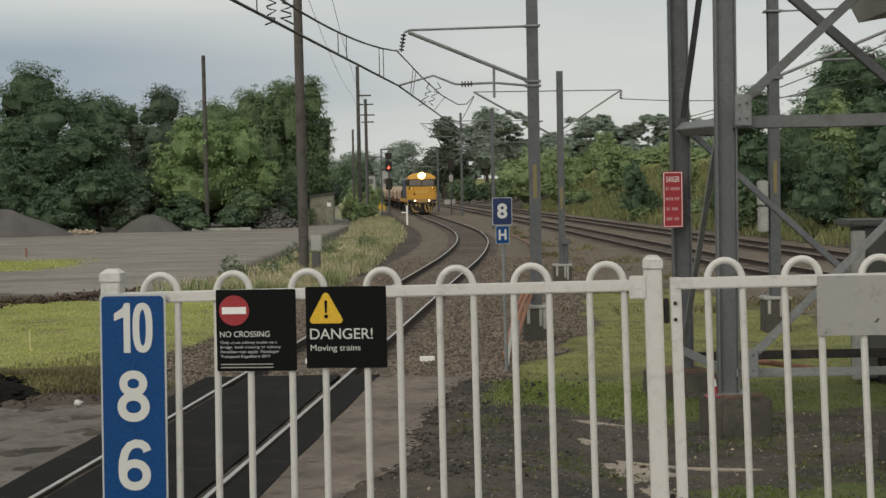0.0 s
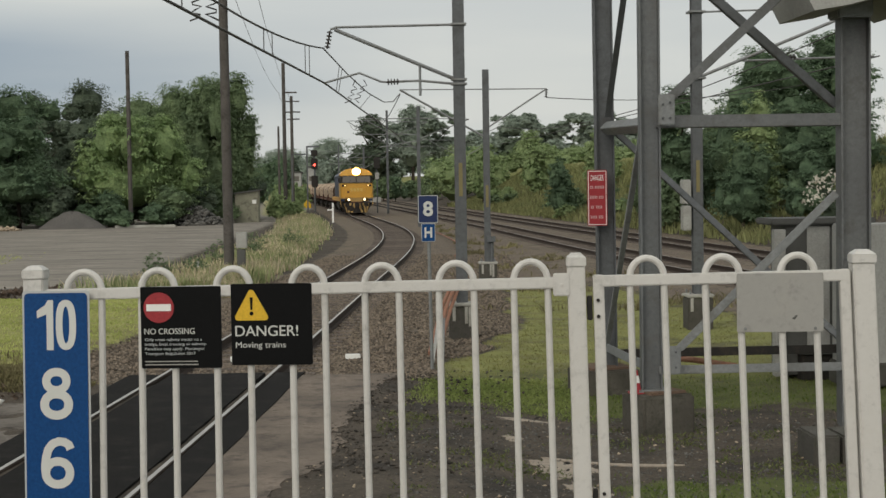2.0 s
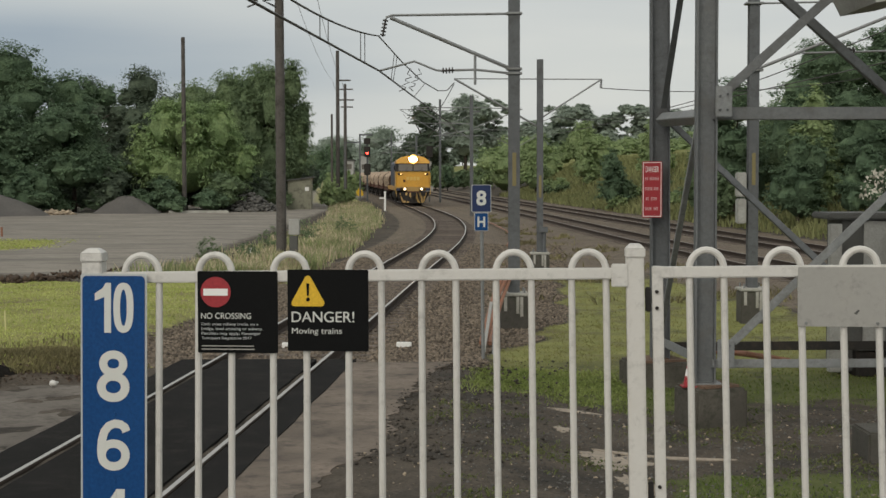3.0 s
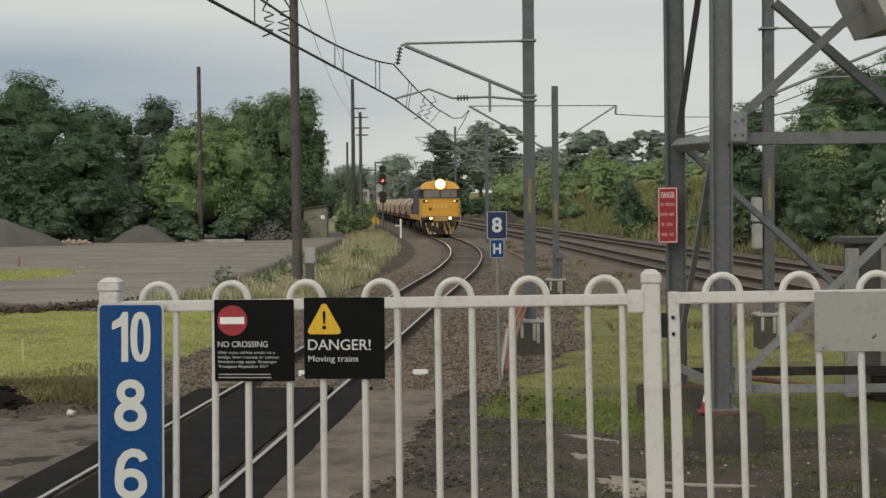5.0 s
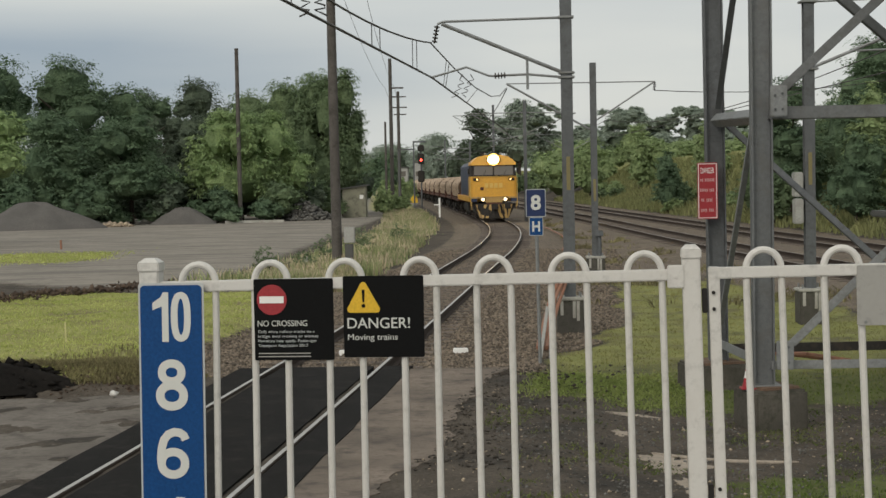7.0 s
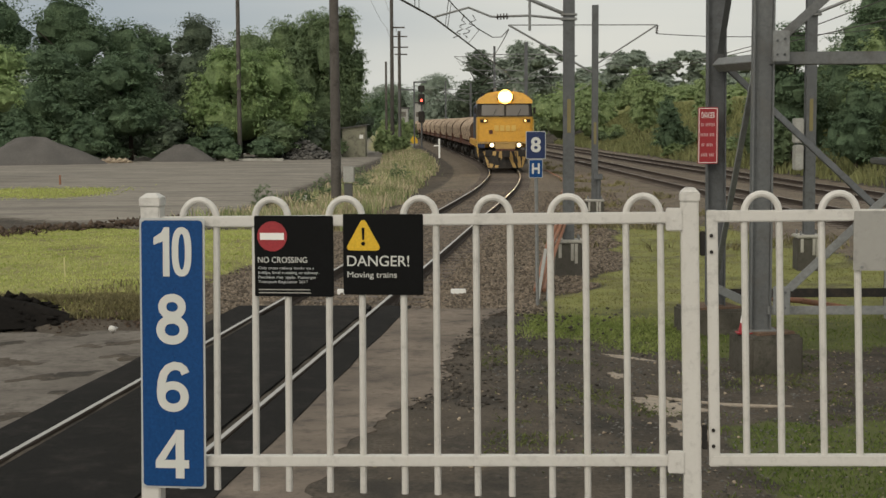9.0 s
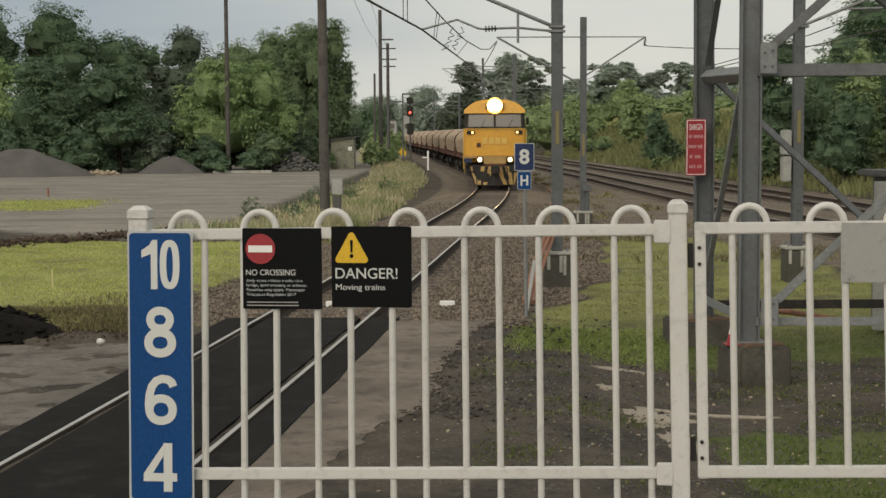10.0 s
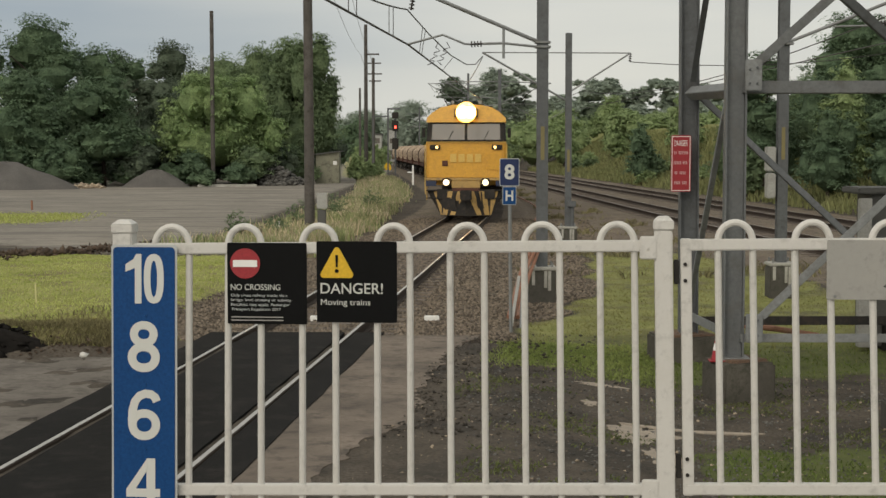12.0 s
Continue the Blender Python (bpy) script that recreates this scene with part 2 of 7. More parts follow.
# grey-green of the far trees, paled further to hold distance haze
LEAF_EUC_HAZE = leaf_material("hazed_grey_green_leaves", (0.305, 0.365, 0.298), (0.394, 0.462, 0.379), 0.16, True)
GRASS_LUSH = leaf_material("lush_grass_blades", (0.115, 0.165, 0.040), (0.185, 0.232, 0.065), 0.35)
GRASS_TAN = leaf_material("yellowing_grass_blades", (0.22, 0.22, 0.08), (0.315, 0.295, 0.12), 0.3)
GRASS_FRESH = leaf_material("fresh_grass_blades", (0.20, 0.255, 0.08), (0.30, 0.35, 0.12), 0.25)
GRASS_LAWN = leaf_material("lawn_grass_blades", (0.36, 0.415, 0.125), (0.50, 0.53, 0.19), 0.3)
GRASS_BROWN = leaf_material("browning_grass_blades", (0.17, 0.150, 0.085), (0.28, 0.255, 0.13), 0.4)
GRASS_WEED = leaf_material("low_weed_leaves", (0.105, 0.135, 0.045), (0.18, 0.205, 0.075), 0.35)
GRASS_DRY = leaf_material("dry_grass_blades", (0.50, 0.43, 0.29), (0.68, 0.59, 0.42), 0.3)
PALE_CONCRETE = surface("pale_worn_concrete", (0.50, 0.49, 0.45), (0.42, 0.41, 0.37), 0.9, 0, 1, 20, 0.1, (0.25, 0.24, 0.21))
GRASS_GREEN = leaf_material("green_verge_weeds", (0.27, 0.32, 0.15), (0.40, 0.43, 0.22), 0.3)
GRASS_SCRUB = leaf_material("roadside_weed_leaves", (0.20, 0.222, 0.10), (0.30, 0.30, 0.14), 0.3)
FLOWER = surface("pale_blossom", (0.75, 0.72, 0.62), (0.65, 0.58, 0.5), 0.7, 0, 5, 40, 0.0)
HEAD_GLOW = glow_material("headlight_glow", (1.0, 0.74, 0.40), 140.0)
GLARE_GLOW = glow_material("headlight_glare", (1.0, 0.62, 0.16), 3.2)
DITCH_GLOW = glow_material("ditch_light_glow", (1.0, 0.78, 0.46), 2.4)
MARKER_GLOW = glow_material("marker_light_glow", (1.0, 0.62, 0.2), 3.0)
SIGNAL_GLOW = glow_material("red_signal_glow", (1.0, 0.06, 0.04), 6.0)
# glass base paled, so the sky's reflection sits in the colour
m_, n_, l_, b_ = shader("sky_paled_glass")
b_.inputs["Base Color"].default_value, b_.inputs["Roughness"].default_value = (0.13, 0.118, 0.105, 1), 0.12
CAB_GLASS = m_

# ---------------------------------------------------------------- mesh helpers


def mesh_arrays(name, verts, faces):
    """A mesh from arrays of corners and of faces with the same number of sides."""
    me = bpy.data.meshes.new(name)
    verts, faces = np.asarray(verts, dtype=np.float32), np.asarray(faces, dtype=np.int32)
    k = faces.shape[1]
    me.vertices.add(len(verts))
    me.vertices.foreach_set("co", verts.ravel())
    me.loops.add(faces.size)
    me.loops.foreach_set("vertex_index", faces.ravel())
    me.polygons.add(len(faces))
    me.polygons.foreach_set("loop_start", np.arange(len(faces), dtype=np.int32) * k)
    me.update(calc_edges=True)
    return me


def finish(me, material, smooth=True):
    me.materials.append(material)
    if smooth:
        me.polygons.foreach_set("use_smooth", [True] * len(me.polygons))
        me.set_sharp_from_angle(angle=radians(32))
    return me


def to_mesh(name, bm, material, smooth=True):
    me = bpy.data.meshes.new(name)
    bmesh.ops.recalc_face_normals(bm, faces=bm.faces)
    bm.to_mesh(me)
    bm.free()
    return finish(me, material, smooth)


def part(name, bm, material, parent, label="", smooth=True):
    me = to_mesh(name, bm, material, smooth) if isinstance(bm, bmesh.types.BMesh) else bm
    ob = new(name, me)
    ob.parent = parent
    return tagged(ob, label)


def thing(name, m, label, category, group="", kind=""):
    ob = new(name)
    ob.empty_display_size = 0.2
    ob.matrix_world = m
    return tagged(ob, label, category, group, kind)


def single(name, bm, material, m, label, category, group="", kind="", smooth=True):
    me = to_mesh(name, bm, material, smooth) if isinstance(bm, bmesh.types.BMesh) else bm
    ob = new(name, me)
    ob.matrix_world = m
    return tagged(ob, label, category, group, kind)


def box(bm, x0, x1, y0, y1, z0, z1, bevel=0.0, m=None):
    r = bmesh.ops.create_cube(bm, size=1.0)
    vs = r["verts"]
    bmesh.ops.scale(bm, vec=(x1 - x0, y1 - y0, z1 - z0), verts=vs)
    bmesh.ops.translate(bm, vec=((x0 + x1) / 2, (y0 + y1) / 2, (z0 + z1) / 2), verts=vs)
    if m is not None:
        bmesh.ops.transform(bm, matrix=m, verts=vs)
    if bevel:
        es = list({e for v in vs for e in v.link_edges})
        bmesh.ops.bevel(bm, geom=es, offset=bevel, segments=2, affect="EDGES", clamp_overlap=True)
    return bm


def boxed(x0, x1, y0, y1, z0, z1, bevel=0.0):
    return box(bmesh.new(), x0, x1, y0, y1, z0, z1, bevel)


def tube(bm, pts, r, sides=8, r_end=None, caps=True):
    """A round bar along a line of points."""
    pts = [Vector(p) for p in pts]
    r_end = r if r_end is None else r_end
    rings, prev = [], None
    for i, p in enumerate(pts):
        d = (pts[min(i + 1, len(pts) - 1)] - pts[max(i - 1, 0)]).normalized()
        if prev is None:
            a = d.cross(Vector((0, 0, 1)) if abs(d.z) < 0.9 else Vector((1, 0, 0))).normalized()
        else:
            a = (prev - d * prev.dot(d)).normalized()
        prev, b = a, d.cross(a)
        rad = r + (r_end - r) * i / max(len(pts) - 1, 1)
        rings.append([bm.verts.new(p + (a * math.cos(2 * math.pi * k / sides) + b * math.sin(2 * math.pi * k / sides)) * rad) for k in range(sides)])
    for u, v in zip(rings, rings[1:]):
        for k in range(sides):
            bm.faces.new((u[k], u[(k + 1) % sides], v[(k + 1) % sides], v[k]))
    if caps:
        bm.faces.new(rings[0][::-1])
        bm.faces.new(rings[-1])
    return bm


def bar(bm, a, b, w, h, up=(0, 0, 1)):
    """A square-cut bar from a to b, w across and h along up."""
    a, b = Vector(a), Vector(b)
    d = (b - a).normalized()
    s = d.cross(Vector(up)).normalized()
    u = s.cross(d)
    vs = [bm.verts.new(p + s * sx * w / 2 + u * su * h / 2) for p in (a, b) for sx, su in ((-1, -1), (1, -1), (1, 1), (-1, 1))]
    for f in ((0, 3, 2, 1), (4, 5, 6, 7), (0, 1, 5, 4), (1, 2, 6, 5), (2, 3, 7, 6), (3, 0, 4, 7)):
        bm.faces.new([vs[i] for i in f])
    return bm


def angle_bar(bm, a, b, w, t=0.012, flip=1, up=(0, 0, 1)):
    """A rolled angle: two legs at right angles."""
    a, b = Vector(a), Vector(b)
    d = (b - a).normalized()
    s = d.cross(Vector(up)).normalized()
    u = s.cross(d)
    bar(bm, a, b, w, t, up)
    off = s * (w / 2) * flip - u * w / 2
    bar(bm, a + off, b + off, t, w, up)
    return bm


def h_column(bm, x, y, z0, z1, w, d, t=0.016, turn=0.0, lean=(0, 0)):
    """A rolled H section standing upright, flanges facing y."""
    c, s = math.cos(turn), math.sin(turn)
    a, b, q = w / 2, d / 2, t / 2
    outline = [(-a, -b), (a, -b), (a, -b + t), (q, -b + t), (q, b - t), (a, b - t), (a, b), (-a, b), (-a, b - t), (-q, b - t), (-q, -b + t), (-a, -b + t)]
    rings = [[bm.verts.new((x + px * c - py * s + lean[0] * (z - z0), y + px * s + py * c + lean[1] * (z - z0), z)) for px, py in outline] for z in (z0, z1)]
    for k in range(12):
        bm.faces.new((rings[0][k], rings[0][(k + 1) % 12], rings[1][(k + 1) % 12], rings[1][k]))
    bm.faces.new(rings[0][::-1])
    bm.faces.new(rings[1])
    return bm


def disc(bm, x, z, r, y0, y1, sides=24):
    return tube(bm, [(x, y0, z), (x, y1, z)], r, sides)


def prism(bm, outline, y0, y1):
    """An outline in x and z, drawn out from y0 to y1."""
    n = len(outline)
    a = [bm.verts.new((x, y0, z)) for x, z in outline]
    b = [bm.verts.new((x, y1, z)) for x, z in outline]
    bm.faces.new(a)
    bm.faces.new(b[::-1])
    for i in range(n):
        bm.faces.new((a[i], b[i], b[(i + 1) % n], a[(i + 1) % n]))
    return bm


def ribbon(bm, pts, w, closed, y=-0.0502, t=0.0015):
    """A flat stroke of even width along points in x and z, on a board that faces -y."""
    n = len(pts)
    ring = []
    for i, (x, z) in enumerate(pts):
        (xa, za), (xb, zb) = (pts[i - 1], pts[(i + 1) % n]) if closed else (pts[max(i - 1, 0)], pts[min(i + 1, n - 1)])
        d = math.hypot(xb - xa, zb - za)
        ux, uz = -(zb - za) / d * w / 2, (xb - xa) / d * w / 2
        ring.append([bm.verts.new(p) for p in ((x + ux, y, z + uz), (x - ux, y, z - uz), (x - ux, y + t, z - uz), (x + ux, y + t, z + uz))])
    for i in range(n if closed else n - 1):
        a, b = ring[i], ring[(i + 1) % n]
        for k in range(4):
            bm.faces.new((a[k], a[(k + 1) % 4], b[(k + 1) % 4], b[k]))
    if not closed:
        bm.faces.new(ring[0])
        bm.faces.new(ring[-1][::-1])
    return bm


def lettering(name, text, x, z, y, height, width, material, parent, label="", bold=0.0):
    """Raised letters on an upright board that faces -y; x, z: lower left corner."""
    cu = bpy.data.curves.new(name, "FONT")
    cu.body, cu.extrude, cu.offset = text, 0.0012, bold
    tmp = bpy.data.objects.new("letters", cu)
    me = bpy.data.meshes.new_from_object(tmp)
    bpy.data.objects.remove(tmp)
    co = np.empty(len(me.vertices) * 3, dtype=np.float32)
    me.vertices.foreach_get("co", co)
    co = co.reshape(-1, 3)
    lo, hi = co.min(0), co.max(0)
    sx, sz = width / (hi[0] - lo[0]), height / (hi[1] - lo[1])
    out = np.c_[x + (co[:, 0] - lo[0]) * sx, y - (co[:, 2] - lo[2]), z + (co[:, 1] - lo[1]) * sz]
    me.vertices.foreach_set("co", out.astype(np.float32).ravel())
    me.materials.clear()
    me.materials.append(material)
    me.update()
    ob = new(name, me)
    ob.parent = parent
    return tagged(ob, label)


def smooth_line(points):
    """A smooth x over y through (y, x) points, as a function."""
    ys, xs = np.array([p[0] for p in points], float), np.array([p[1] for p in points], float)
    sl = np.gradient(xs, ys)

    def f(y):
        y = np.asarray(y, float)
        i = np.clip(np.searchsorted(ys, y) - 1, 0, len(ys) - 2)
        h = ys[i + 1] - ys[i]
        t = (y - ys[i]) / h
        return ((2 * t**3 - 3 * t**2 + 1) * xs[i] + (t**3 - 2 * t**2 + t) * h * sl[i] + (3 * t**2 - 2 * t**3) * xs[i + 1] + (t**3 - t**2) * h * sl[i + 1])
    return f

# ---------------------------------------------------------------- plan of the tracks
TRACK_A = smooth_line([(-90, -14.0), (-40, -8.0), (0, -3.85), (12.5, -2.83), (21.1, -2.16), (27, -1.71), (33.5, -1.23), (40.9, -0.68), (48.2, -0.12), (56, 0.44), (64, 0.86),
                       (71, 1.10), (78, 1.18), (89, 1.02), (100, 0.54), (110, -0.05), (123, -0.88), (143, -2.08), (165, -3.62), (190, -5.4), (230, -8.3), (300, -13.6), (400, -21.5), (560, -34)])
TRACK_B = smooth_line([(-90, 24), (0, 14.0), (20, 11.9), (40, 10.0), (48.5, 9.35), (57.5, 8.8), (70.6, 8.15), (93, 7.15), (128, 5.15), (153, 3.75), (190, 1.6), (230, -0.9), (300, -5.6), (400, -13), (560, -25)])
TRACK_C = smooth_line([(-90, 28.5), (0, 18.2), (30, 15.2), (52, 13.45), (66.6, 12.55), (78, 11.95), (94, 11.0), (123, 9.4), (169, 6.8), (198, 5.0), (240, 2.7), (300, -1.2), (400, -8.2), (560, -20)])
GAUGE, RAIL_W, RAIL_H = 1.435, 0.07, 0.16


def ramp(v, a, b):
    t = np.clip((v - a) / (b - a), 0, 1)
    return t * t * (3 - 2 * t)


def lumps(x, y, scale, seed=0.0):
    """Cheap uneven ground: a few crossing waves."""
    s = np.sin(x * scale + 1.7 * np.sin(y * scale * 0.7 + seed)) + np.sin(y * scale * 1.3 + 1.3 * np.sin(x * scale * 0.9 + seed * 2))
    return (s + 0.5 * np.sin((x + y) * scale * 2.9 + seed * 3) + 0.4 * np.sin((x - 0.6 * y) * scale * 4.3 + seed)) / 2.9


def land(x, y):
    """Height and cover (grass, yard gravel, ballast) of the ground over the plan."""
    x, y = np.asarray(x, float), np.asarray(y, float)
    yc = np.clip(y, -89, 559)
    da, db, dc = np.abs(x - TRACK_A(yc)), np.abs(x - TRACK_B(yc)), np.abs(x - TRACK_C(yc))
    z = -0.24 + 0.03 * lumps(x, y, 0.9) + 0.012 * lumps(x, y, 5.1, 2.0)
    # ballast shoulders
    for d, wide in ((da, 2.1), (db, 2.4), (dc, 2.4)):
        z = np.maximum(z, -0.175 - 0.26 * np.clip(d - wide, 0, 9) + 0.006 * lumps(x, y, 11.0, 4.0))
    # level at the crossing
    near = 1 - ramp(y, 19.6, 21.4)
    z = z * (1 - near) + (-0.034 - 0.205 * ramp(x, 0.2, 3.0) + 0.010 * lumps(x, y, 4.3, 1.0)) * near
    # grassed rise beyond the earth strip
    bank = ramp(y - 0.12 * (x + 5), 18.2, 19.6) * (1 - ramp(y, 31, 44)) * (1 - ramp(x, -4.9, -3.7))
    z = z + bank * (0.26 + 0.05 * lumps(x, y, 1.1, 3.0))
    # yard
    yard = (1 - ramp(x, -9.0, -6.5)) * ramp(y + 0.9 * (x + 9), 36, 42)
    z = z * (1 - yard) + (-0.14 + 0.02 * lumps(x, y, 0.4)) * yard
    # cutting side beyond the main lines
    slope = ramp(x - TRACK_C(yc), 3.2, 17.0) * ramp(y, 30, 60)
    z = z + slope * (5.0 + 0.4 * lumps(x, y, 0.2, 5.0))
    ballast = np.maximum.reduce([1 - ramp(da, 2.3, 3.0), 1 - ramp(db, 3.0, 4.4), 1 - ramp(dc, 2.9, 4.0)]) * (1 - near)
    # grass tongue between the single track and the main lines
    left = 0.45 + 0.37 * ramp(y, 19, 22.7) + 1.1 * ramp(y, 22.7, 25.8) + 0.8 * ramp(y, 25.8, 29.7) + 0.45 * ramp(y, 29.7, 39)
    right = 8.2 - 1.6 * ramp(y, 22, 40)
    wob = 0.25 * lumps(x, y, 1.5, 2.0)
    tongue = ramp(x - left + wob, -0.15, 0.4) * (1 - ramp(x - right + wob, -0.5, 0.5)) * (1 - ramp(y + 3.0 * wob, 38, 43))
    ballast = np.maximum(ballast, (1 - ramp(np.abs(x - (TRACK_A(yc) + TRACK_B(yc)) / 2), 0.4, 3.0)) * ramp(y, 30, 42)) * (1 - tongue * ramp(y, 24, 28))
    ballast = np.maximum(ballast, ramp(y, 20, 21) * (1 - ramp(x - left + wob, -0.2, 0.3)) * ramp(x, -4.2, -3.6) * (1 - ramp(y, 46, 50)))
    lawn_r = tongue * ramp(y + 0.7 * lumps(x, y, 1.3, 1.0) + 0.5 * ramp(x, 2.6, 3.6), 17.0, 18.3)
    lawn_r = lawn_r * np.clip(0.86 + 0.4 * lumps(x, y, 1.1, 4.0) - 0.12 * ramp(x, 3.0, 4.5), 0.3, 1)
    lawn_r = np.maximum(lawn_r, ramp(x + 0.3 * lumps(x, y, 2.4), 1.9, 2.4) * (1 - ramp(y + 0.4 * lumps(x, y, 1.7), 13.1, 13.7)))
    lawn_r = lawn_r * (1 - 0.85 * np.exp(-(((x - 4.5 + 0.4 * lumps(x, y, 1.9, 6.0)) / 1.15) ** 4 + ((y - 17.5 + 0.3 * lumps(x, y, 2.3, 1.0)) / 0.75) ** 4)))
    lawn_l = ramp(y - 0.12 * (x + 5), 18.6, 19.5) * (1 - ramp(x, -4.3, -3.6)) * (1 - ramp(y + 0.5 * lumps(x, y, 1.0), 35.5, 38.0))
    lawn_l = lawn_l * (1 - ramp(-0.42 * (x + 9.2) + (y - 39), -2.2, -0.4) * 0.9)
    verge = (1 - ramp(x - TRACK_A(yc), -4.6, -3.5)) * ramp(x - TRACK_A(yc), -7.5, -5.0) * ramp(y, 36, 42)
    patch = np.exp(-(((x + 17.4 + 0.5 * lumps(x, y, 0.9)) / 2.7) ** 4 + ((y - 58 + 1.2 * lumps(x, y, 0.7, 2.0)) / 4.5) ** 4))
    grass = np.maximum.reduce([lawn_r, lawn_l, verge * 0.6, patch, slope * 0.9, 0.6 * ramp(y, 128, 150) * (1 - ramp(x - TRACK_A(yc), -4.5, -3.0)) * ramp(x - TRACK_A(yc), -10, -8)])
    grass = grass * (1 - ballast)
    gravel = yard * (1 - patch)
    return z, grass, gravel, ballast


def grid_axis(stops):
    out = []
    for a, b, n in stops:
        out.extend(np.linspace(a, b, n, endpoint=False))
    out.append(stops[-1][1])
    return np.array(out)


gx = grid_axis([(-2500, -300, 8), (-300, -60, 14), (-60, -14, 60), (-14, -8, 36), (-8, 7, 125), (7, 22, 50), (22, 60, 28), (60, 300, 14), (300, 2500, 8)])
gy = grid_axis([(-400, -40, 6), (-40, 9, 20), (9, 24, 125), (24, 45, 70), (45, 130, 90), (130, 300, 40), (300, 900, 16), (900, 4500, 10)])
GX, GY = np.meshgrid(gx, gy)
GZ, c_grass, c_yard, c_ballast = land(GX, GY)
nx, ny = len(gx), len(gy)
idx = np.arange(nx * ny).reshape(ny, nx)
quads = np.stack([idx[:-1, :-1], idx[:-1, 1:], idx[1:, 1:], idx[1:, :-1]], -1).reshape(-1, 4)
ground_mesh = mesh_arrays("ground", np.stack([GX, GY, GZ], -1).reshape(-1, 3), quads)
cover = ground_mesh.color_attributes.new("cover", "FLOAT_COLOR", "POINT")
cover.data.foreach_set("color", np.stack([c_grass, c_yard, c_ballast, (1 - ramp(GY + 0.8 * lumps(GX, GY, 1.3, 7.0), 19.5, 23.0) * 0.6) * ramp(GX, -2, 0)], -1).astype(np.float32).ravel())


def ground_material():
    m, n, l, b = shader("earth_grass_and_gravel")
    co = n.new("ShaderNodeTexCoord").outputs["Object"]
    at = n.new("ShaderNodeAttribute")
    at.attribute_name = "cover"
    sep = n.new("ShaderNodeSeparateColor")
    l.new(at.outputs["Color"], sep.inputs[0])
    big, mid, fine = noise_node(n, l, co, 0.35), noise_node(n, l, co, 2.6, 6.0, 0.65), noise_node(n, l, co, 26.0, 6.0, 0.7)
    peb = n.new("ShaderNodeTexVoronoi")
    peb.inputs["Scale"].default_value = 22.0
    l.new(co, peb.inputs["Vector"])

    def blend(mask, noise, a, c):
        add = n.new("ShaderNodeMath")
        add.operation = "ADD"
        l.new(mask, add.inputs[0])
        l.new(noise, add.inputs[1])
        return mix_col(n, l, span(n, l, add.outputs[0], 0.82, 1.12), a, c)
    dirt = mix_col(n, l, span(n, l, mid, 0.35, 0.65), (0.080, 0.066, 0.052), (0.122, 0.102, 0.081))
    dirt = mix_col(n, l, span(n, l, noise_node(n, l, co, 0.9, 6.0, 0.7), 0.46, 0.62), dirt, (0.048, 0.043, 0.037))
    dirt = mix_col(n, l, span(n, l, noise_node(n, l, co, 7.0, 5.0, 0.75), 0.58, 0.70), dirt, (0.135, 0.115, 0.092))
    dirt = mix_col(n, l, span(n, l, fine, 0.45, 0.75), dirt, (0.032, 0.028, 0.024))
    grass = mix_col(n, l, span(n, l, mid, 0.3, 0.7), (0.245, 0.265, 0.085), (0.37, 0.36, 0.135))
    grass = mix_col(n, l, span(n, l, noise_node(n, l, co, 0.9, 5.0, 0.6), 0.48, 0.66), grass, (0.19, 0.16, 0.09))
    grass = mix_col(n, l, span(n, l, fine, 0.5, 0.8), grass, (0.12, 0.13, 0.045))
    lush = mix_col(n, l, span(n, l, mid, 0.3, 0.7), (0.070, 0.086, 0.029), (0.122, 0.136, 0.050))
    grass = mix_col(n, l, at.outputs["Alpha"], grass, lush)
    yard = mix_col(n, l, span(n, l, big, 0.35, 0.65), (0.232, 0.212, 0.182), (0.305, 0.277, 0.238))
    yard = mix_col(n, l, span(n, l, mid, 0.5, 0.75), yard, (0.175, 0.156, 0.138))
    tyre = n.new("ShaderNodeMapping")
    tyre.inputs["Scale"].default_value = (0.12, 0.9, 1.0)
    l.new(co, tyre.inputs["Vector"])
    yard = mix_col(n, l, span(n, l, noise_node(n, l, tyre.outputs[0], 1.0, 6.0, 0.7), 0.46, 0.66), yard, (0.150, 0.138, 0.124))
    stone = mix_col(n, l, peb.outputs["Color"], (0.140, 0.112, 0.088), (0.265, 0.214, 0.168))
    stone = mix_col(n, l, span(n, l, peb.outputs["Distance"], 0.3, 0.75), stone, (0.075, 0.061, 0.052))
    stone = mix_col(n, l, span(n, l, noise_node(n, l, co, 1.3, 6.0, 0.7), 0.45, 0.72), stone, (0.205, 0.170, 0.122))
    stone = mix_col(n, l, span(n, l, noise_node(n, l, co, 0.5, 5.0, 0.7), 0.5, 0.7), stone, (0.112, 0.096, 0.070))
    c = blend(sep.outputs["Green"], mid, dirt, yard)
    c = blend(sep.outputs["Blue"], mid, c, stone)
    c = blend(sep.outputs["Red"], mid, c, grass)
    l.new(c, b.inputs["Base Color"])
    b.inputs["Roughness"].default_value = 0.96
    b.inputs["Specular IOR Level"].default_value = 0.2
    bp = n.new("ShaderNodeBump")
    bp.inputs["Strength"].default_value, bp.inputs["Distance"].default_value = 0.6, 0.03
    l.new(fine, bp.inputs["Height"])
    l.new(bp.outputs[0], b.inputs["Normal"])
    return m


ground = new("ground", finish(ground_mesh, ground_material(), False))
ground_mesh.polygons.foreach_set("use_smooth", [True] * len(ground_mesh.polygons))
tagged(ground, "uneven ground of earth, grass, gravel yard and ballast", "ground", kind="structure")


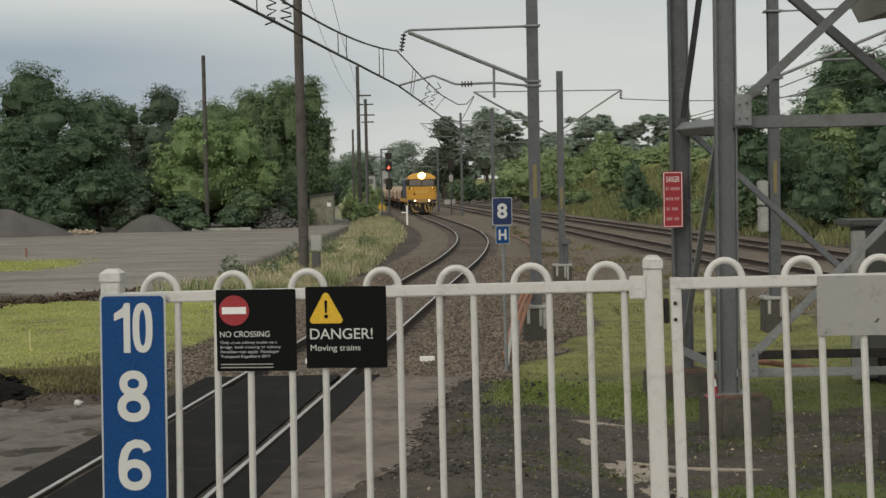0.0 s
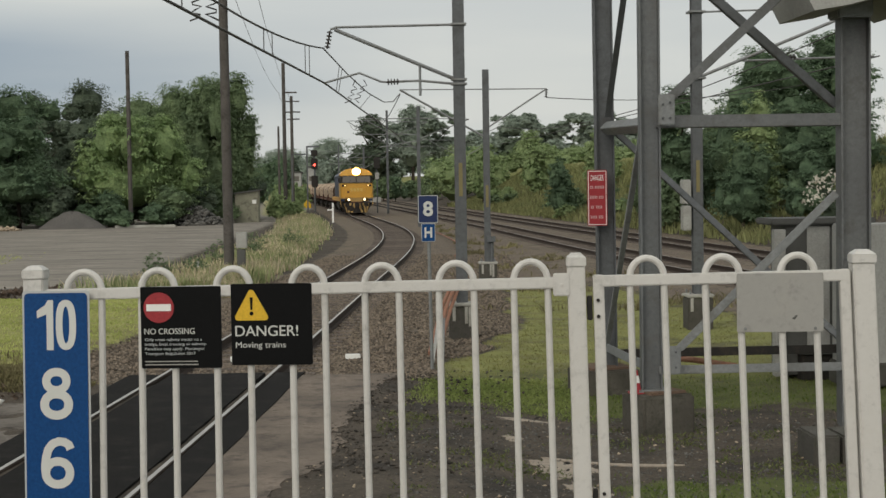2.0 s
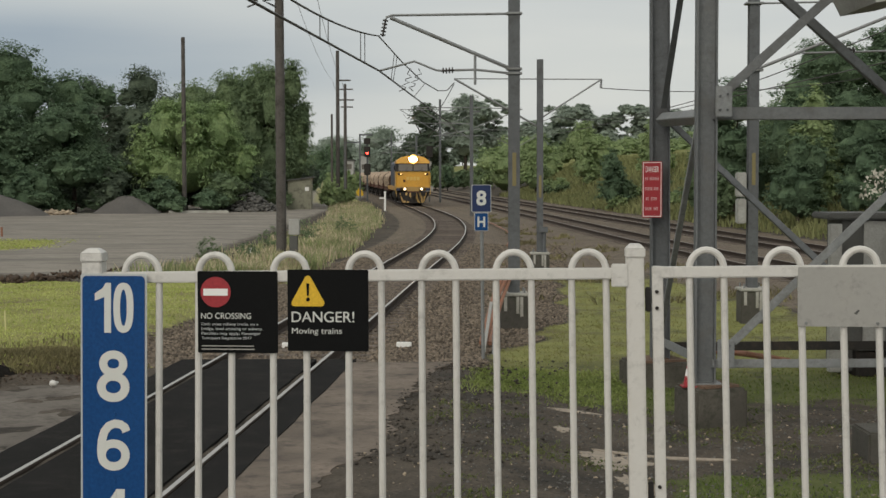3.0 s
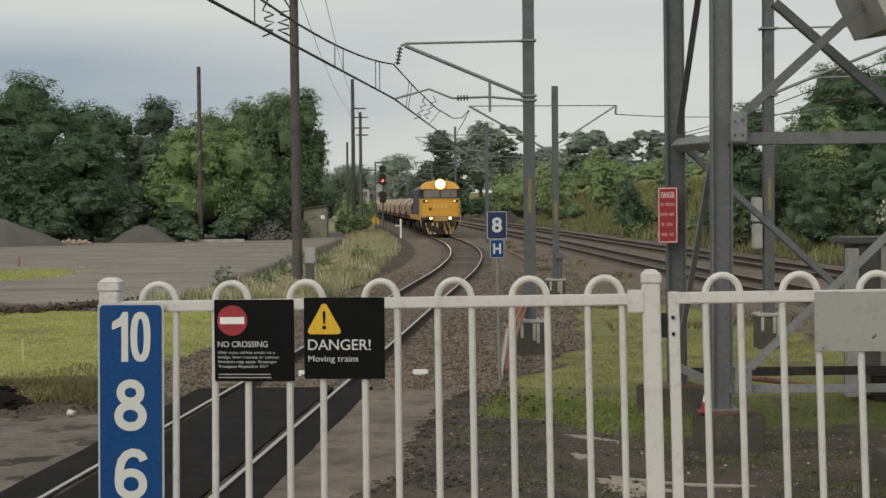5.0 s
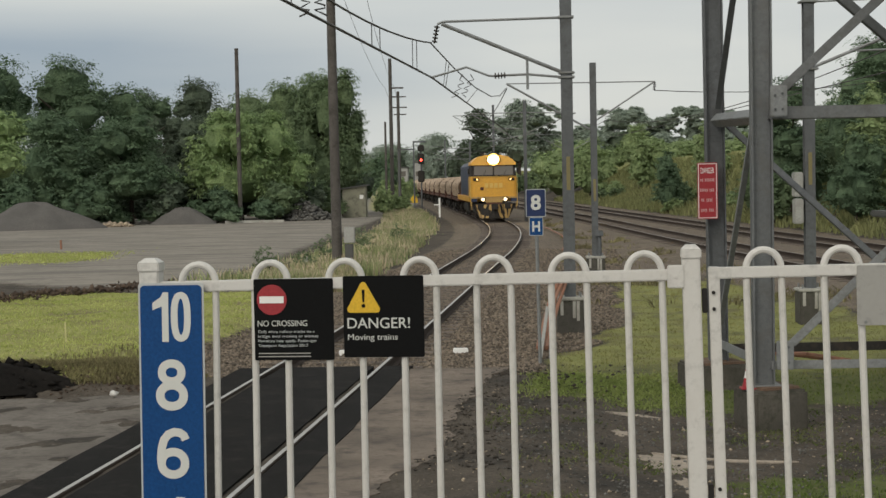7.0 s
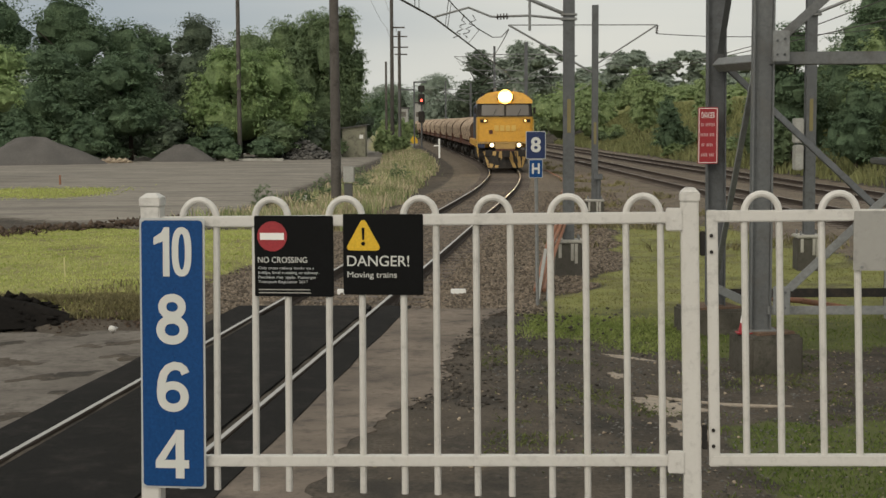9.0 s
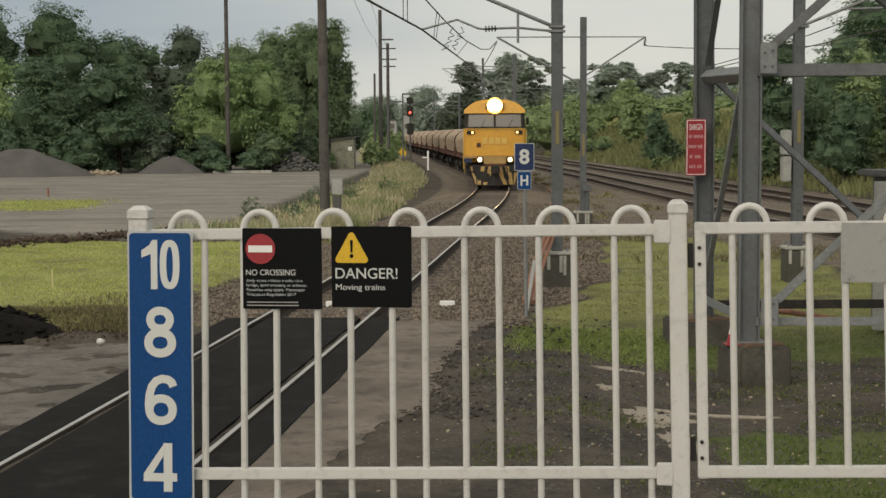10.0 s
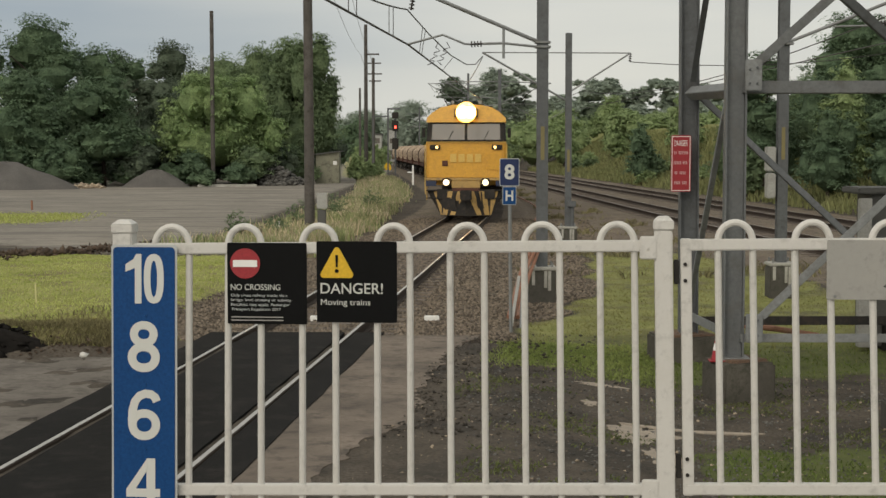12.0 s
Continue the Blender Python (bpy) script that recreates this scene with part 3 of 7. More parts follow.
def on_land(x, y):
    return float(land(np.array([x]), np.array([y]))[0][0])


# ---------------------------------------------------------------- tracks


def sweep(name, fx, ys, profile, offset, material, z=0.0):
    """A profile (across, up) carried along a track at an offset from its centre line."""
    ys = np.asarray(ys)
    xs = fx(ys)
    dx = np.gradient(xs, ys)
    nrm = np.stack([np.ones_like(dx), -dx], -1) / np.sqrt(1 + dx**2)[:, None]
    k = len(profile)
    v = np.zeros((len(ys), k, 3))
    for i, (u, w) in enumerate(profile):
        v[:, i, 0], v[:, i, 1], v[:, i, 2] = xs + nrm[:, 0] * (offset + u), ys + nrm[:, 1] * (offset + u), z + w
    a = np.arange(len(ys) * k).reshape(len(ys), k)
    f = np.stack([a[:-1], np.roll(a, -1, 1)[:-1], np.roll(a, -1, 1)[1:], a[1:]], -1).reshape(-1, 4)
    return finish(mesh_arrays(name, v.reshape(-1, 3), f), material)


WEB = [(-0.065, -0.16), (0.065, -0.16), (0.06, -0.142), (0.012, -0.125), (0.012, -0.045), (0.034, -0.036), (0.034, -0.010), (0.027, -0.003), (-0.027, -0.003), (-0.034, -0.010), (-0.034, -0.036), (-0.012, -0.045), (-0.012, -0.125), (-0.06, -0.142)]
HEAD = [(-0.023, -0.0028), (0.023, -0.0028), (0.021, -0.001), (0.014, 0.0), (-0.014, 0.0), (-0.021, -0.001)]
sleeper_bm = bmesh.new()
box(sleeper_bm, -1.22, 1.22, -0.12, 0.12, -0.26, -0.155, 0.012)
SLEEPER_MESH = to_mesh("sleeper", sleeper_bm, SLEEPER, False)


def railway(name, fx, y0, y1, s0, s1, label, bed):
    t = thing(name, Matrix(), label, "railway track", "running lines", "structure")
    ys = np.concatenate([np.arange(y0, 130, 1.0), np.arange(130, y1, 4.0)])
    for off in (-GAUGE / 2 - 0.034, GAUGE / 2 + 0.034):
        r = part("rail", sweep("rail", fx, ys, WEB, off, RAIL_RUST), None, t, "rusty steel rail")
        part("rail_head", sweep("rail_head", fx, ys, HEAD, off, bed), None, r, "worn bright running surface")
    return t, s0, s1, fx


RAIL_DULL = surface("dull_rail_head", (0.36, 0.32, 0.28), (0.30, 0.265, 0.23), 0.45, 0.5, 3, 60, 0.05)
tracks = [railway("railway_track", TRACK_A, -60, 520, 21.2, 175, "single curving track with worn rails on brown ballast", RAIL_TOP),
          railway("railway_track", TRACK_B, -60, 520, 30, 170, "main line track with rusty rails on brown ballast", RAIL_DULL),
          railway("railway_track", TRACK_C, -60, 520, 38, 170, "main line track beside the cutting, rusty rails", RAIL_DULL)]


def fans(name, cx, cy, cz, radius, material, squash=0.7, seed=3):
    """Many small broken stones: lopsided eight-sided pebbles in one mesh."""
    rng = np.random.default_rng(seed)
    n = len(cx)
    base = np.array([(1, 0, 0), (0, 1, 0), (-1, 0, 0), (0, -1, 0), (0, 0, 1), (0, 0, -1)], float)
    faces = np.array([(0, 1, 4), (1, 2, 4), (2, 3, 4), (3, 0, 4), (1, 0, 5), (2, 1, 5), (3, 2, 5), (0, 3, 5)])
    turn = rng.uniform(0, 6.28, n)
    v = np.repeat(base[None], n, 0) * rng.uniform(0.55, 1.25, (n, 6, 1)) * radius[:, None, None]
    v[:, :, 2] *= squash
    v = v + rng.normal(0, 0.18, v.shape) * radius[:, None, None]
    c, s = np.cos(turn)[:, None], np.sin(turn)[:, None]
    out = np.stack([v[:, :, 0] * c - v[:, :, 1] * s + cx[:, None], v[:, :, 0] * s + v[:, :, 1] * c + cy[:, None], v[:, :, 2] + cz[:, None]], -1)
    f = (faces[None] + 6 * np.arange(n)[:, None, None]).reshape(-1, 3)
    return finish(mesh_arrays(name, out.reshape(-1, 3), f), material, False)


rng = np.random.default_rng(11)
count = 60000
by = 20.6 + 38 * rng.random(count) ** 1.7
bx = TRACK_A(by) + rng.uniform(-2.6, 4.6, count)
keep = (land(bx, by)[3] > 0.45) & (np.abs(np.abs(bx - TRACK_A(by)) - GAUGE / 2 - 0.03) > 0.09)
bx, by = bx[keep], by[keep]
bz = land(bx, by)[0]
bed_obj = new("ballast", fans("ballast", bx, by, bz + 0.004, rng.uniform(0.022, 0.046, len(bx)), STONES))
tagged(bed_obj, "brown crushed stone ballast round the rails", "ballast", kind="stuff")

# ---------------------------------------------------------------- crossing and path


def slab(name, outline_l, outline_r, z0, z1, material, steps=1):
    """A flat slab between two lines of (x, y), with thickness."""
    bm = bmesh.new()
    k = len(outline_l)
    rows = []
    for (xl, yl), (xr, yr) in zip(outline_l, outline_r):
        rows.append([bm.verts.new((xl, yl, z1)), bm.verts.new((xr, yr, z1)), bm.verts.new((xr, yr, z0)), bm.verts.new((xl, yl, z0))])
    for a, b in zip(rows, rows[1:]):
        for i in range(4):
            bm.faces.new((a[i], a[(i + 1) % 4], b[(i + 1) % 4], b[i]))
    bm.faces.new(rows[0])
    bm.faces.new(rows[-1][::-1])
    return to_mesh(name, bm, material, False)


crossing = thing("level_crossing", Matrix(), "black rubbery asphalt crossing surface laid flush round the rails", "crossing", kind="structure")
ys_c = np.linspace(2.0, 20.75, 26)


def edge(off, wob=0.0, ph=0.0):
    return [(float(TRACK_A(y)) + off + wob * math.sin(y * 2.1 + ph) + 0.5 * wob * math.sin(y * 5.3 + ph), float(y)) for y in ys_c]


part("crossing_panel", slab("crossing_panel", edge(-1.22, 0.008), edge(-GAUGE / 2 - 0.085), -0.3, -0.012, PANEL_BLACK), None, crossing, "outer asphalt strip with a ragged edge")
part("crossing_panel", slab("crossing_panel", edge(-GAUGE / 2 + 0.075), edge(GAUGE / 2 - 0.075), -0.3, -0.012, PANEL_BLACK), None, crossing, "middle panel between the rails")
part("crossing_panel", slab("crossing_panel", edge(GAUGE / 2 + 0.085), edge(1.19, 0.010, 1.0), -0.3, -0.016, PANEL_BLACK), None, crossing, "outer asphalt strip with a ragged edge")
ys_c = np.linspace(2.0, 20.5, 150)
PATH_EDGE = ((2.0, -1.5), (9.0, -1.30), (11.7, -1.07), (12.5, -0.94), (13.4, -0.68), (14.1, -0.40), (16.3, -0.36), (18.9, -0.05), (20.5, 0.34))
path_r = [(float(np.interp(y, [p[0] for p in PATH_EDGE], [p[1] for p in PATH_EDGE])) + 0.045 * math.sin(y * 4.7) + 0.03 * math.sin(y * 11.3 + 1) + 0.02 * math.sin(y * 23.0 + 2), float(y)) for y in ys_c]
footpath = single("concrete_path", slab("concrete_path", edge(1.15, 0.0), path_r, -0.3, -0.026, CONCRETE), None, Matrix(), "worn stained concrete path beside the crossing", "path", kind="structure")
ys_c = np.linspace(2.0, 18.6, 24)
verge_l = [(-9.5 + 0.1 * math.sin(y), float(y) * (17.6 / 18.6)) for y in ys_c]
EARTH = surface("compacted_earth", (0.222, 0.200, 0.176), (0.145, 0.128, 0.112), 0.95, 0, 0.9, 18, 0.5, (0.075, 0.066, 0.057), gloss=0.15)
single("earth_strip", slab("earth_strip", verge_l, edge(-1.25, 0.008), -0.3, -0.03, EARTH), None, Matrix(), "bare compacted grey earth strip beside the crossing", "earth", kind="structure")
slab_pale = surface("pale_patch", (0.42, 0.36, 0.29), (0.34, 0.29, 0.235), 0.95, 0, 1.5, 18, 0.3, (0.22, 0.19, 0.16))


def worn_patch(name, x, y, rx, ry, lift, label, wave=1.0):
    """A thin ragged sheet that lies in the dirt; the ground's unevenness breaks its edge."""
    bm = bmesh.new()
    pts = []
    for a in np.linspace(0, 2 * math.pi, 72, endpoint=False):
        k = 1 + wave * (0.22 * math.sin(3 * a + 1) + 0.14 * math.sin(7 * a + x) + 0.10 * math.sin(13 * a + y) + 0.08 * math.sin(23 * a))
        pts.append((x + rx * math.cos(a) * k, y + ry * math.sin(a) * k))
    top = [bm.verts.new((px, py, on_land(px, py) + lift)) for px, py in pts]
    mid = bm.verts.new((x, y, on_land(x, y) + lift + 0.004))
    low = [bm.verts.new((px, py, on_land(px, py) - 0.1)) for px, py in pts]
    for i in range(len(top)):
        j = (i + 1) % len(top)
        bm.faces.new((mid, top[i], top[j]))
        bm.faces.new((top[i], low[i], low[j], top[j]))
    return single(name, bm, slab_pale, Matrix(), label, "patch", "pale patches", kind="structure", smooth=False)


worn_patch("sand_patch", 1.76, 13.98, 0.30, 0.42, 0.004, "pale worn patch of sandy concrete in the dirt")
worn_patch("sand_patch", 1.84, 12.85, 0.16, 0.45, 0.003, "pale worn patch of sandy concrete in the dirt")
worn_patch("sand_patch", 1.65, 16.86, 0.26, 0.10, 0.003, "thin pale smear of sand in the dirt")
worn_patch("sand_patch", 1.42, 15.55, 0.09, 0.16, 0.003, "thin pale smear of sand in the dirt")
worn_patch("slab_edge", 2.25, 14.42, 0.66, 0.055, 0.012, "pale thin edge of a buried slab", 0.4)

# platform under the camera and the fence
platform_bm = bmesh.new()
box(platform_bm, -1.42, 6.0, -8.0, 5.62, -0.3, 1.08, 0.02)
single("platform", platform_bm, CONCRETE, pose(0, 0, 0), "concrete station platform end", "platform", kind="structure")

# ---------------------------------------------------------------- platform-end fence
FENCE = pose(0, 5.545, 0, 0, 0, math.degrees(math.atan(-0.086)))


def fan(x, z):
    """The old uprights spread a little towards the ground."""
    return x + (2.19 - z) * 0.019 * (x + 0.3)


def rise(x):
    """The fence follows the slight fall of the platform."""
    return 0.0115 * x


def loop(name, parent, xa, xb, apex, low=1.13, r=0.0131):
    """One balloon loop: two uprights joined by a round bend."""
    c, rad = (xa + xb) / 2, (xb - xa) / 2
    pts = [(fan(xa, low), 0, low), (fan(xa, 1.6), 0, 1.6), (xa, 0, apex - rad * 1.1)]
    for k in range(1, 12):
        a = math.pi * (1 - k / 12)
        pts.append((c + rad * math.cos(a), 0, apex - rad * 1.1 + rad * 1.1 * math.sin(a)))
    pts += [(xb, 0, apex - rad * 1.1), (fan(xb, 1.6), 0, 1.6), (fan(xb, low), 0, low)]
    return part(name, tube(bmesh.new(), pts, r, 10), WHITE_PAINT, parent)


def square_rail(name, parent, x0, x1, zt, h=0.041, slope=0.0115):
    bm = bmesh.new()
    box(bm, x0, x1, -0.020, 0.020, -h, 0.0, 0.004, pose(0, 0, 0))
    for v in bm.verts:
        v.co.z += zt + slope * v.co.x
    return part(name, bm, WHITE_PAINT, parent)


def fence_post(name, parent, x0, x1, top, low=1.05):
    w = (x1 - x0) / 2
    c = (x0 + x1) / 2
    bm = bmesh.new()
    box(bm, -w, w, -w, w, low, top - 0.045, 0.005)
    for v in bm.verts:
        v.co.x += fan(c, v.co.z)
    post = part(name, bm, WHITE_PAINT, parent)
    cap = bmesh.new()
    box(cap, -w - 0.004, w + 0.004, -w - 0.004, w + 0.004, top - 0.048, top - 0.014, 0.004)
    k = bmesh.ops.create_cone(cap, cap_ends=True, segments=4, radius1=(w + 0.002) * 1.414, radius2=w * 0.75, depth=0.016)
    bmesh.ops.rotate(cap, verts=k["verts"], cent=(0, 0, 0), matrix=Matrix.Rotation(math.pi / 4, 3, "Z"))
    bmesh.ops.translate(cap, verts=k["verts"], vec=(0, 0, top - 0.006))
    bmesh.ops.translate(cap, verts=cap.verts, vec=(c, 0, 0))
    part("post_cap", cap, WHITE_PAINT, post, "square cap with chamfered top")
    return post


fence = thing("fence", FENCE, "white powder-coated steel loop-top fence at the platform end", "fence")
for xa, xb, ap in ((-1.148, -1.016, 2.262), (-0.866, -0.740, 2.265), (-0.583, -0.457, 2.268), (-0.300, -0.177, 2.270), (-0.027, 0.100, 2.273), (0.249, 0.379, 2.277), (0.527, 0.653, 2.279)):
    loop("loop", fence, xa, xb, ap - 0.0145)
square_rail("top_rail", fence, -1.24, 0.735, 2.198)
square_rail("bottom_rail", fence, -1.26, 0.745, 1.286, slope=0.021)
fence_post("post", fence, -1.303, -1.228, 2.272)
fence_post("post", fence, 0.726, 0.791, 2.293)
fence_post("post", fence, 1.766, 1.846, 2.292)
for x, z in ((0.70, 2.20), (0.715, 1.30)):
    bm = bmesh.new()
    box(bm, x - 0.028, x + 0.034, -0.038, -0.018, z - 0.062, z + 0.022, 0.004)
    disc(bm, x + 0.002, z - 0.02, 0.006, -0.042, -0.036, 8)
    part("bracket", bm, WHITE_PAINT, fence, "flat bolted bracket")

gate = thing("gate", FENCE, "closed white steel loop-top gate in the fence", "gate")
for xa, xb, ap in ((0.956, 1.081, 2.287), (1.232, 1.358, 2.289), (1.507, 1.633, 2.291)):
    loop("loop", gate, xa, xb, ap - 0.0145, low=1.29)
square_rail("top_rail", gate, 0.822, 1.760, 2.2005)
square_rail("bottom_rail", gate, 0.84, 1.775, 1.288, slope=0.020)
for x0, x1 in ((0.820, 0.860), (1.722, 1.760)):
    bm = bmesh.new()
    box(bm, x0, x1, -0.0185, 0.0185, 1.262, 2.203 + rise(x0), 0.004)
    for v in bm.verts:
        v.co.x += (2.19 - v.co.z) * 0.019 * (x0 + 0.3)
    part("stile", bm, WHITE_PAINT, gate)
for z in (2.09, 1.37):
    bm = bmesh.new()
    box(bm, 0.795, 0.815, -0.012, 0.012, z - 0.045, z + 0.045, 0.003)
    for dz in (-0.03, 0.03):
        tube(bm, [(0.836, -0.026, z + dz), (0.836, -0.016, z + dz)], 0.007, 8)
    for v in bm.verts:
        v.co.x += (2.19 - v.co.z) * 0.019 * 1.1
    part("hinge", bm, LOCO_BLACK, gate, "black gate hinge with bolts")


def board(x0, x1, z0, z1, y, bevel=0.012, t=0.003):
    """A thin sheet-metal sign with rounded corners."""
    pts = []
    for cx, cz, a0 in ((x1 - bevel, z1 - bevel, 0), (x0 + bevel, z1 - bevel, 90), (x0 + bevel, z0 + bevel, 180), (x1 - bevel, z0 + bevel, 270)):
        for k in range(5):
            a = radians(a0 + 22.5 * k)
            pts.append((cx + bevel * math.cos(a), cz + bevel * math.sin(a)))
    return prism(bmesh.new(), pts, y - t, y)


def lean(ob, amount):
    for v in ob.data.vertices:
        v.co.x += (2.19 - v.co.z) * amount
    return ob


# blue car-stop board with white numerals
stop_sign = thing("stopping_sign", FENCE, "tall blue stopping board with white numerals on the fence", "sign")
pieces = [part("border", board(-1.304, -1.051, 1.143, 2.181, -0.042, 0.010), SIGN_EDGE, stop_sign, "white edge"),
          part("panel", board(-1.296, -1.059, 1.151, 2.173, -0.0465, 0.016, 0.002), SIGN_BLUE, stop_sign, "blue enamelled face")]
white_one = prism(bmesh.new(), [(-1.212, 1.960), (-1.1865, 1.960), (-1.1865, 2.147), (-1.207, 2.147), (-1.217, 2.128), (-1.248, 2.108), (-1.248, 2.080), (-1.212, 2.094)], -0.0502, -0.0487)
pieces.append(part("numeral", white_one, NUMERAL_WHITE, stop_sign, "white numeral"))
oval = lambda cx, cz, a, b, e=1.0: [(cx + a * math.copysign(abs(math.cos(t)) ** e, math.cos(t)), cz + b * math.copysign(abs(math.sin(t)) ** e, math.sin(t))) for t in np.linspace(0, 2 * math.pi, 40, endpoint=False)]
nought = ribbon(bmesh.new(), oval(-1.139, 2.054, 0.0255, 0.081, 0.8), 0.0255, True)
eight_big = ribbon(bmesh.new(), oval(-1.178, 1.844, 0.038, 0.034, 0.95), 0.031, True)
ribbon(eight_big, oval(-1.178, 1.756, 0.0455, 0.040, 0.95), 0.033, True, -0.0507)
six = ribbon(bmesh.new(), oval(-1.177, 1.499, 0.0455, 0.043, 0.95), 0.032, True)
ribbon(six, [(-1.128, 1.588), (-1.135, 1.605), (-1.150, 1.615), (-1.172, 1.618), (-1.195, 1.609), (-1.212, 1.588), (-1.221, 1.556), (-1.224, 1.520), (-1.2225, 1.495)], 0.032, False, -0.0507)
four = ribbon(bmesh.new(), [(-1.1515, 1.182), (-1.1515, 1.370)], 0.034, False)
ribbon(four, [(-1.247, 1.2375), (-1.116, 1.2375)], 0.032, False, -0.0507)
prism(four, [(-1.247, 1.251), (-1.212, 1.251), (-1.1655, 1.325), (-1.1655, 1.370)], -0.0517, -0.0487)
for bm in (nought, eight_big, six, four):
    pieces.append(part("numeral", bm, NUMERAL_WHITE, stop_sign, "white numeral"))
for z in (2.166, 1.913, 1.655, 1.40, 1.163):
    pieces.append(part("rivet", disc(bmesh.new(), -1.172, z, 0.005, -0.052, -0.0487, 10), SIGN_BLUE, stop_sign))
for p in pieces:
    lean(p, -0.012)

no_crossing = thing("warning_sign", FENCE, "square black no crossing sign with a red disc", "sign", "fence signs")
part("panel", board(-0.866, -0.563, 1.884, 2.190, -0.018, 0.006), SIGN_BLACK, no_crossing)
part("red_disc", disc(bmesh.new(), -0.797, 2.112, 0.057, -0.0235, -0.0212, 32), SIGN_RED, no_crossing, "red no-entry disc")
part("white_bar", prism(bmesh.new(), [(-0.843, 2.099), (-0.751, 2.099), (-0.751, 2.125), (-0.843, 2.125)], -0.0255, -0.0237), WHITE_MARK, no_crossing, "white bar")
lettering("lettering", "NO CROSSING", -0.853, 2.012, -0.0212, 0.022, 0.189, NUMERAL_WHITE, no_crossing, "white heading", 0.0)
for k, text in enumerate(("Only cross railway tracks via a", "bridge, level crossing or subway.", "Penalties may apply. Passenger", "Transport Regulation 2017")):
    lettering("lettering", text, -0.852, 1.984 - 0.0175 * k, -0.0212, 0.0135, (0.215, 0.232, 0.224, 0.190)[k], SIGN_EDGE, no_crossing, "small white text", 0.0)
for k, w in enumerate((0.198, 0.200)):
    part("text_bar", prism(bmesh.new(), [(-0.852, 1.908 - 0.012 * k), (-0.852 + w, 1.908 - 0.012 * k), (-0.852 + w, 1.912 - 0.012 * k), (-0.852, 1.912 - 0.012 * k)], -0.0222, -0.0212), PLATE_GREY, no_crossing, "line of fine print")

danger = thing("warning_sign", FENCE, "square black danger moving trains sign with yellow triangle", "sign", "fence signs")
part("panel", board(-0.526, -0.223, 1.893, 2.197, -0.018, 0.006), SIGN_BLACK, danger)
tri = []
for cx, cz, a0 in ((-0.449, 2.163, 30), (-0.499, 2.072, 150), (-0.399, 2.072, 270)):
    for k in range(5):
        a = radians(a0 + 30 * k)
        tri.append((cx + 0.012 * math.cos(a), cz + 0.012 * math.sin(a)))
part("triangle", prism(bmesh.new(), tri, -0.0235, -0.0212), SIGN_YELLOW, danger, "yellow warning triangle")
mark = prism(bmesh.new(), [(-0.4545, 2.146), (-0.4435, 2.146), (-0.4455, 2.100), (-0.4525, 2.100)], -0.0252, -0.0237)
disc(mark, -0.449, 2.086, 0.0075, -0.0252, -0.0237, 14)
part("exclamation_mark", mark, SIGN_BLACK, danger)
lettering("lettering", "DANGER!", -0.511, 2.001, -0.0212, 0.040, 0.235, NUMERAL_WHITE, danger, "large white heading", 0.004)
lettering("lettering", "Moving trains", -0.510, 1.951, -0.0212, 0.029, 0.187, NUMERAL_WHITE, danger, "white line of text", 0.0)

gate_plate = thing("sign_plate", FENCE, "blank grey sign plate seen from the back on the gate", "sign plate")
part("panel", board(1.345, 1.660, 1.996, 2.212, -0.022, 0.005), PLATE_GREY, gate_plate)
for x, z in ((1.375, 2.008), (1.63, 2.008)):
    part("rivet", disc(bmesh.new(), x, z, 0.006, -0.029, -0.0248, 8), GALV, gate_plate)
part("scuff", prism(bmesh.new(), [(1.545, 2.044), (1.56, 2.058), (1.566, 2.055), (1.555, 2.040)], -0.0262, -0.0251), CABINET_DARK, gate_plate, "dark scuff mark")

# ---------------------------------------------------------------- line-side signs and posts


def bars_on(parent, x0, x1, zs, h, y, material):
    for z in zs:
        part("text_bar", prism(bmesh.new(), [(x0, z), (x1, z), (x1, z + h), (x0, z + h)], y - 0.001, y), material, parent, "line of lettering")


zg = on_land(0.81, 22.3)
eight = thing("car_marker", pose(0.81, 22.35, 0), "small navy numeral board over a blue letter board on a post", "sign")
part("post", tube(bmesh.new(), [(0.03, 0.02, zg - 0.2), (0.0, 0.02, 2.36)], 0.028, 10), GALV, eight, "thin grey steel post")
part("border", board(-0.148, 0.148, 1.985, 2.398, -0.012, 0.02), SIGN_EDGE, eight)
part("panel", board(-0.138, 0.138, 1.995, 2.388, -0.0165, 0.016, 0.002), SIGN_NAVY, eight, "navy board")
lettering("numeral", "8", -0.075, 2.085, -0.019, 0.225, 0.15, NUMERAL_WHITE, eight, "white numeral", 0.03)
part("border", board(-0.103, 0.103, 1.705, 1.978, -0.012, 0.015), SIGN_EDGE, eight)
part("panel", board(-0.095, 0.095, 1.713, 1.970, -0.0165, 0.012, 0.002), SIGN_BLUE, eight, "bright blue board")
lettering("letter", "H", -0.058, 1.765, -0.019, 0.155, 0.116, NUMERAL_WHITE, eight, "white letter", 0.03)

stake = thing("marker_post", pose(-3.2, 115.0, on_land(-3.2, 115.0)), "white square marker post with a short arm", "post")
bm = bmesh.new()
box(bm, -0.07, 0.07, -0.07, 0.07, -0.2, 1.5, 0.01)
part("post", bm, WHITE_MARK, stake)
part("arm", boxed(-0.42, -0.07, -0.03, 0.03, 0.92, 1.02, 0.006), WHITE_MARK, stake)

# ---------------------------------------------------------------- masts and poles


